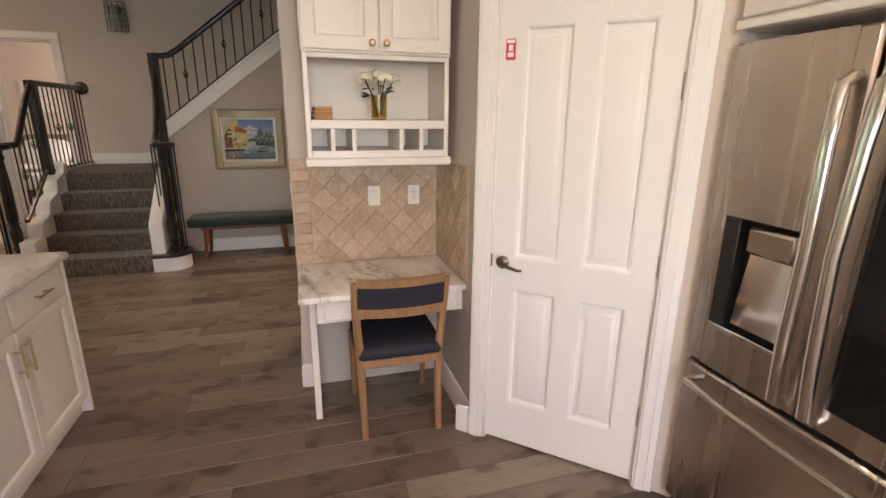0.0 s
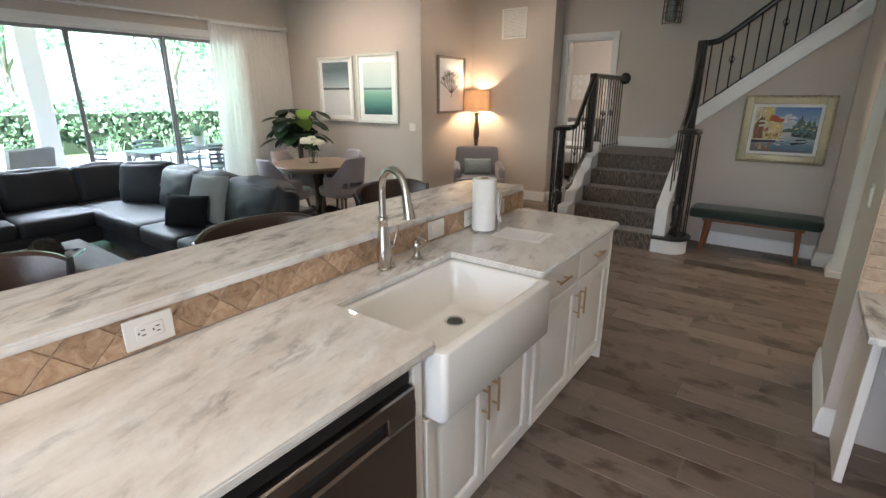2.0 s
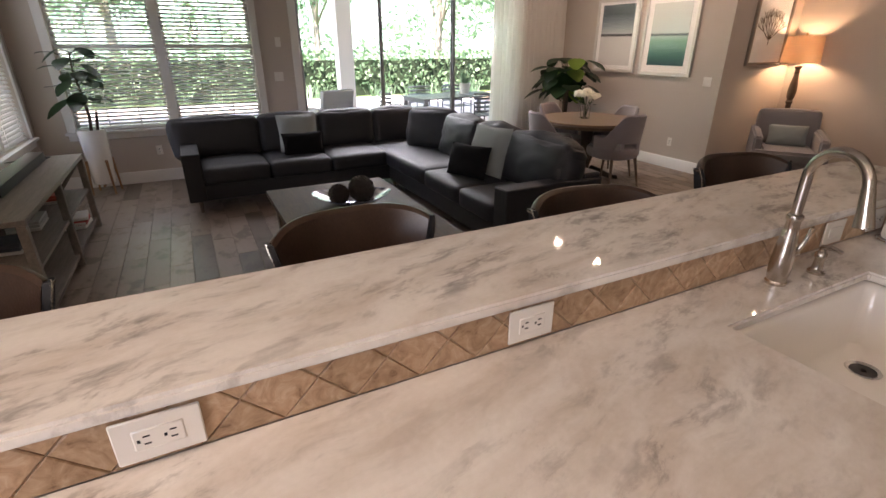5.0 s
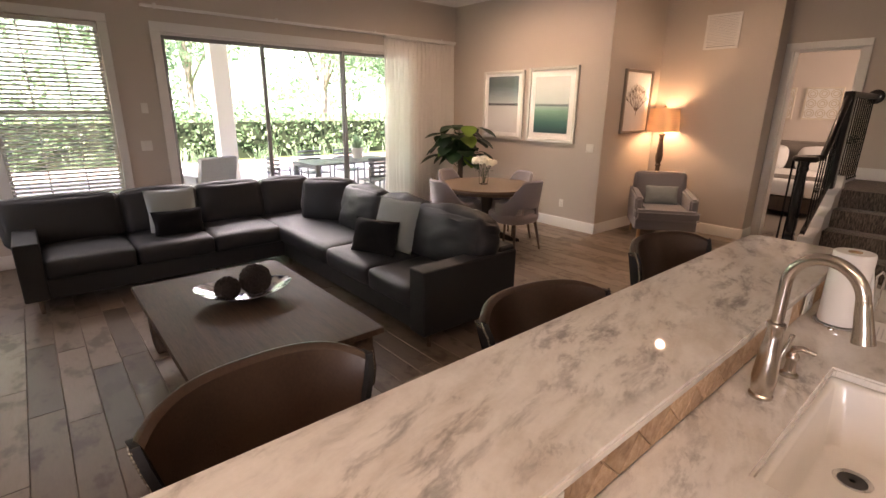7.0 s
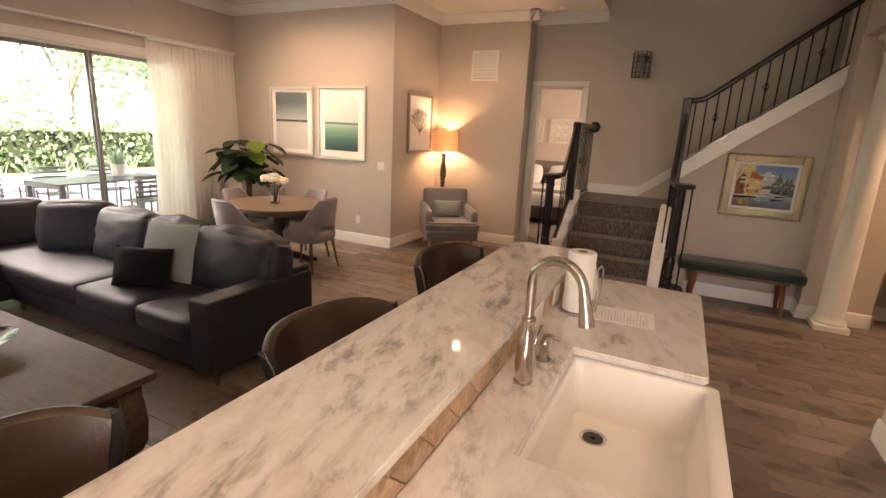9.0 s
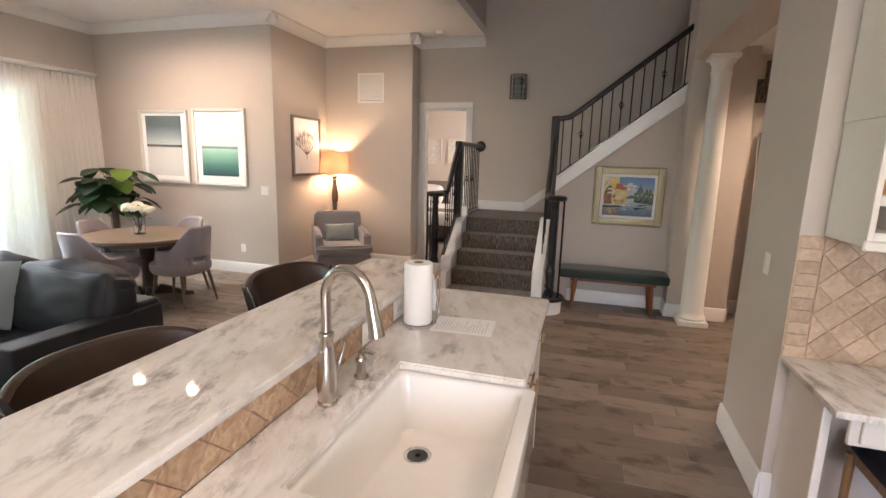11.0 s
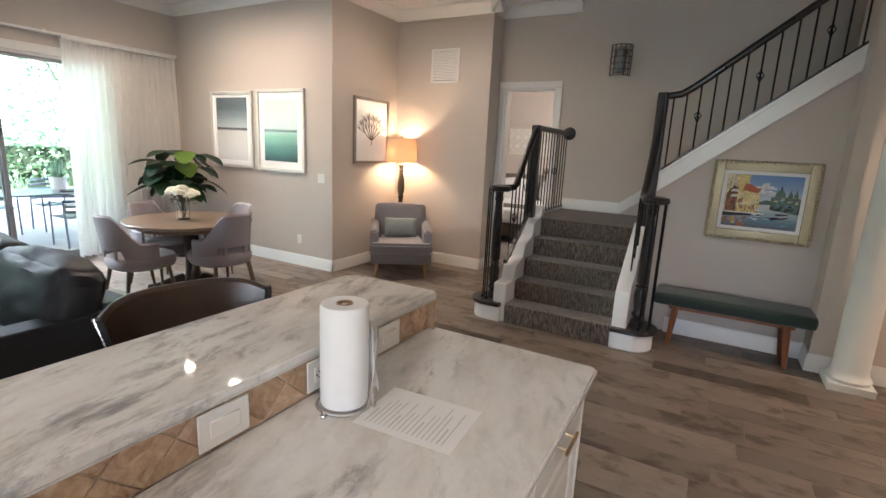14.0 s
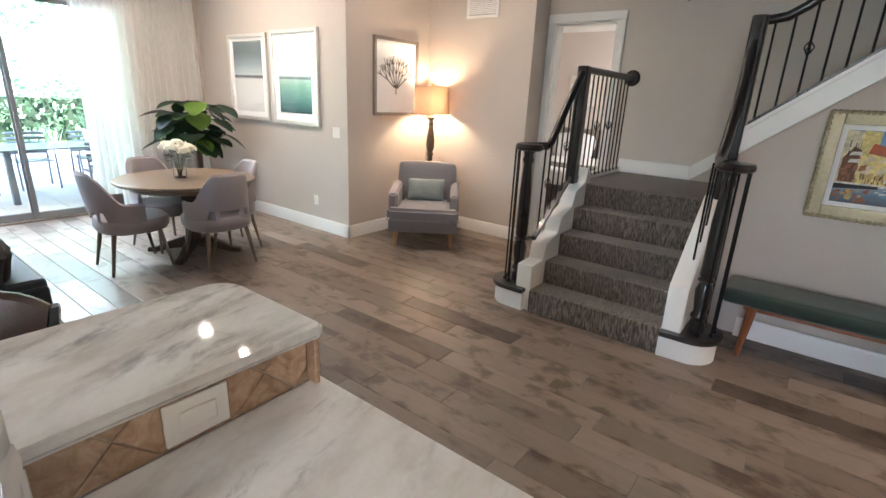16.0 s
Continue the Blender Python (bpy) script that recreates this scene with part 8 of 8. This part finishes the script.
structure("porch_roof", boxed(-12.7, -6.5, 3.40, WX - 0.2, 13, 3.6), M_STUCCO, "white porch ceiling over the patio", "roof")


def foliage(bm, rng, centre, size, count, leaf):
    """Small leaf quads scattered through an uneven ellipsoid, thinner inside."""
    c = Vector(centre)
    for _ in range(count):
        d = Vector((rng.gauss(0, 1), rng.gauss(0, 1), rng.gauss(0, 1))).normalized()
        r = 0.55 + 0.5 * rng.random()
        p = c + Vector((d.x * size[0], d.y * size[1], d.z * size[2])) * r * (0.85 + 0.3 * noise.noise(d * 2.5 + c))
        a = Vector((rng.gauss(0, 1), rng.gauss(0, 1), rng.gauss(0, 1))).normalized()
        b = a.orthogonal().normalized()
        s = leaf * rng.uniform(0.6, 1.3)
        bm.faces.new([bm.verts.new(q) for q in (p - a * s, p + b * s * 0.5, p + a * s, p - b * s * 0.5)])


rng = random.Random(21)
bm = bmesh.new()
for k in range(17000):
    y = rng.uniform(-16, 26)
    z = rng.uniform(0.05, 1.42 + 0.10 * noise.noise(Vector((y * 1.3, 0, 0))))
    x = -19.6 + rng.uniform(-0.45, 0.45) + (0.25 * noise.noise(Vector((y, z * 2, 4))))
    p, a = Vector((x, y, z)), Vector((rng.gauss(0, 1), rng.gauss(0, 1), rng.gauss(0, 1))).normalized()
    b = a.orthogonal().normalized()
    s = rng.uniform(0.05, 0.11)
    bm.faces.new([bm.verts.new(q) for q in (p - a * s, p + b * s * 0.6, p + a * s, p - b * s * 0.6)])
hedge = solid("hedge", bm, M_HEDGE, "clipped green hedge along the patio", "hedge", kind="stuff")
# Near-black block paints the shade deep between the hedge leaves.
part("hedge_shade_core", boxed(-19.8, -16, -0.16, -19.4, 26, 1.1), surface("hedge_shade", (0.015, 0.03, 0.012), 0.95, vary=0.4), hedge)

bm = bmesh.new()
for k in range(26):
    y = -5 + 20 * k / 26 + rng.uniform(-0.3, 0.3)
    for q in range(34):
        a = rng.random() * 6.28
        base = Vector((-18.3 + rng.uniform(-0.25, 0.25), y + rng.uniform(-0.2, 0.2), -0.16))
        tip = base + Vector((math.cos(a) * 0.3, math.sin(a) * 0.3, 0.35 + 0.3 * rng.random()))
        s = Vector((-math.sin(a), math.cos(a), 0)) * 0.018
        bm.faces.new([bm.verts.new(p) for p in (base - s, base + s, tip)])
solid("border_grass", bm, M_TREELEAF, "tufts of ornamental grass before the hedge", "grass", kind="stuff")


def tree(x, y, h, seed, spread):
    t = thing("tree", "leafy oak tree beyond the hedge", "tree", pose(x, y, -0.16), "trees beyond the hedge")
    g = random.Random(seed)
    tb = bmesh.new()
    lean = g.uniform(-0.5, 0.5)
    trunk = [(lean * f * f, 0.3 * math.sin(f * 3) * 0.5, h * 0.55 * f) for f in (i / 6 for i in range(7))]
    sweep(tb, trunk, [0.24 - 0.024 * i for i in range(7)], 9)
    lb = bmesh.new()
    for k in range(11):
        a = k * 2.4
        z0 = trunk[3 + k % 4]
        end = Vector((z0[0] + spread * math.cos(a) * g.uniform(0.5, 1), spread * math.sin(a) * g.uniform(0.5, 1), h * g.uniform(0.42, 0.95)))
        mid = (Vector(z0) + end) / 2 + Vector((0, 0, 0.4))
        sweep(tb, [z0, mid, end], [0.09, 0.05, 0.02], 6)
        foliage(lb, g, end, (spread * 0.55, spread * 0.55, spread * 0.36), 420, 0.10)
        foliage(lb, g, mid, (spread * 0.4, spread * 0.4, spread * 0.25), 160, 0.10)
    part("trunk", tb, M_TRUNK, t, "rough grey-brown trunk and limbs")
    part("crown", lb, M_TREELEAF, t, "ragged leafy crown")


for x, y, h, s, w in ((-22.5, 3.6, 8.0, 1, 2.6), (-23.5, 11.0, 9.0, 2, 2.8), (-25.5, -2.5, 8.5, 4, 2.8), (-24.5, 16, 9, 5, 3.0), (-31, 7.0, 10, 6, 3.2), (-24.0, -8, 8.5, 8, 2.8), (-30, 20, 10, 9, 3.2)):
    tree(x, y, h, s, w)
bm = bmesh.new()
for k in range(60):
    foliage(bm, rng, (-36 + rng.uniform(-4, 3), -34 + 78 * k / 60, rng.uniform(0.3, 6.5)), (2.4, 2.4, 1.8), 150, 0.20)
solid("far_woods", bm, M_TREELEAF, "distant belt of green woods", "woods", kind="stuff")


# Sheet glows; haze and sky brightness are put into its colour and emission.
back_m, bn, bk_l, bb2 = nodes_of("glowing_haze_woods")
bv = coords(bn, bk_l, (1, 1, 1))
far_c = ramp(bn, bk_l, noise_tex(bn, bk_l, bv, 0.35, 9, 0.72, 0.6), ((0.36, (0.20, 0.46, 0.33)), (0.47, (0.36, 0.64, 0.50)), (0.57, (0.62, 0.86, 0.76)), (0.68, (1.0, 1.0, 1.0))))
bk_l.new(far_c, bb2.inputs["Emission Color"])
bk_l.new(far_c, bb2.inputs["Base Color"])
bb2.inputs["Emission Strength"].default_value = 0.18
structure("backdrop", boxed(-66.2, -80, -1, -66, 90, 26), back_m, "glowing sheet of distant woods with haze and bright sky gaps painted in", "backdrop")


def patio_table():
    t = thing("patio_table", "grey slatted metal patio table", "table", pose(-9.78, 4.62, -0.02, 0, 0, 4))
    for k in range(9):
        part("slat", boxed(-0.45 + 0.1 * k, -0.95, 0.70, -0.36 + 0.1 * k, 0.95, 0.725, bevel=0.003), M_OUTMETAL, t)
    part("rail", boxed(-0.43, -0.92, 0.64, 0.43, -0.87, 0.70), M_OUTMETAL, t)
    part("rail", boxed(-0.43, 0.87, 0.64, 0.43, 0.92, 0.70), M_OUTMETAL, t)
    for x in (-0.40, 0.40):
        for y in (-0.88, 0.88):
            part("leg", boxed(x - 0.035, y - 0.035, 0, x + 0.035, y + 0.035, 0.70, bevel=0.004), M_OUTMETAL, t)


patio_table()


def patio_chair():
    c = thing("patio_chair", "grey metal patio chair with a slatted curved back", "chair", pose(-9.0, 4.75, -0.02, 0, 0, 180), "patio chairs")
    for sy in (-1, 1):
        part("leg", swept([(0.22, sy * 0.24, 0), (0.20, sy * 0.24, 0.64), (-0.2, sy * 0.24, 0.64), (-0.24, sy * 0.24, 0)], 0.014, 6), M_OUTMETAL, c)
    for k in range(5):
        part("seat_slat", boxed(-0.2 + 0.085 * k, -0.22, 0.42, -0.13 + 0.085 * k, 0.22, 0.435), M_OUTMETAL, c)
    for k in range(5):
        z = 0.52 + 0.075 * k
        part("back_slat", swept([(-0.19, -0.25, z), (-0.26, -0.12, z), (-0.275, 0, z), (-0.26, 0.12, z), (-0.19, 0.25, z)], 0.022, 6), M_OUTMETAL, c)
    return c


pc = patio_chair()
for x, y, a in ((-10.55, 4.3, 0), (-10.55, 5.1, 0), (-9.75, 3.35, 90), (-9.8, 5.85, -90)):
    copy_thing(pc, pose(x, y, -0.02, 0, 0, a))
wc = thing("wicker_chair", "pale grey wicker patio armchair", "chair", pose(-10.2, 2.12, -0.02, 0, 0, 200))
part("seat", boxed(-0.33, -0.33, 0.10, 0.33, 0.33, 0.42, bevel=0.03, segs=2), M_WICKER, wc)
part("backrest", turn(boxed(-0.05, -0.33, 0, 0.05, 0.33, 0.55, bevel=0.03, segs=2), pose(-0.32, 0, 0.36, 0, -12, 0)), M_WICKER, wc)
for sy in (-1, 1):
    part("arm", boxed(-0.33, sy * 0.32 - 0.05, 0.36, 0.33, sy * 0.32 + 0.05, 0.60, bevel=0.03, segs=2), M_WICKER, wc)
    for sx in (-1, 1):
        part("leg", boxed(sx * 0.28 - 0.03, sy * 0.28 - 0.03, 0, sx * 0.28 + 0.03, sy * 0.28 + 0.03, 0.11), M_WICKER, wc)
gp = thing("potted_grass", "tuft of ornamental grass in a white pot on the patio table", "plant", pose(-9.95, 4.95, 0.705))
part("pot", lathed([(0.09, 0), (0.12, 0.2), (0.105, 0.2), (0.08, 0.02)], 20), M_STUCCO, gp)
bm = bmesh.new()
for q in range(90):
    a, r = rng.random() * 6.28, rng.random()
    base = Vector((0.04 * math.cos(a), 0.04 * math.sin(a), 0.16))
    tip = base + Vector((math.cos(a) * 0.22 * r, math.sin(a) * 0.22 * r, 0.38 - 0.12 * r))
    s = Vector((-math.sin(a), math.cos(a), 0)) * 0.008
    bm.faces.new([bm.verts.new(p) for p in (base - s, base + s, tip)])
part("grass_blades", bm, M_TREELEAF, gp)

# ---- floor planks, last ----
floor = structure("floor", boxed(WX - 0.2, -3.35, -0.16, 3.35, 11.75, -0.006), M_JOINT, "wood-look plank floor in mixed grey-brown tones", "floor")
PW, PL, GAP = 0.168, 1.02, 0.0025


def plank_bm(bm, x0, y0, x1, y1):
    c = 0.002
    z0, z1 = -0.006, 0.0
    lo = [bm.verts.new(p) for p in ((x0, y0, z0), (x1, y0, z0), (x1, y1, z0), (x0, y1, z0))]
    mid = [bm.verts.new((p.co.x, p.co.y, z1 - c)) for p in lo]
    hi = [bm.verts.new(p) for p in ((x0 + c, y0 + c, z1), (x1 - c, y0 + c, z1), (x1 - c, y1 - c, z1), (x0 + c, y1 - c, z1))]
    for a, b in ((lo, mid), (mid, hi)):
        for k in range(4):
            bm.faces.new((a[k], a[(k + 1) % 4], b[(k + 1) % 4], b[k]))
    bm.faces.new(hi)


rng = random.Random(7)
bm = bmesh.new()
plank_bm(bm, GAP / 2, GAP / 2, PL - GAP / 2, PW - GAP / 2)
whole_plank = mesh_of("plank", bm, M_PLANK, smooth=False)
rest = bmesh.new()
count = 0
row = 0
y = -3.35
while y < 8.0:
    x = WX - 0.1 - rng.random() * PL
    while x < 3.2:
        cut0, cut1 = max(x, WX), min(x + PL, 3.2)
        if cut1 - cut0 > 0.02:
            near = -4.2 < x and x + PL < 2.4 and -1.0 < y < 5.9
            under_island = -2.2 < x and x + PL < -1.2 and y < 2.7
            if near and not under_island and count < 300:
                piece("plank", whole_plank, floor, pose(x, y, 0))
                count += 1
            else:
                plank_bm(rest, cut0 + GAP / 2, y + GAP / 2, cut1 - GAP / 2, y + PW - GAP / 2)
        x += PL
    y += PW
    row += 1
tagged(part("plank_field", rest, M_PLANK, floor), kind="stuff")
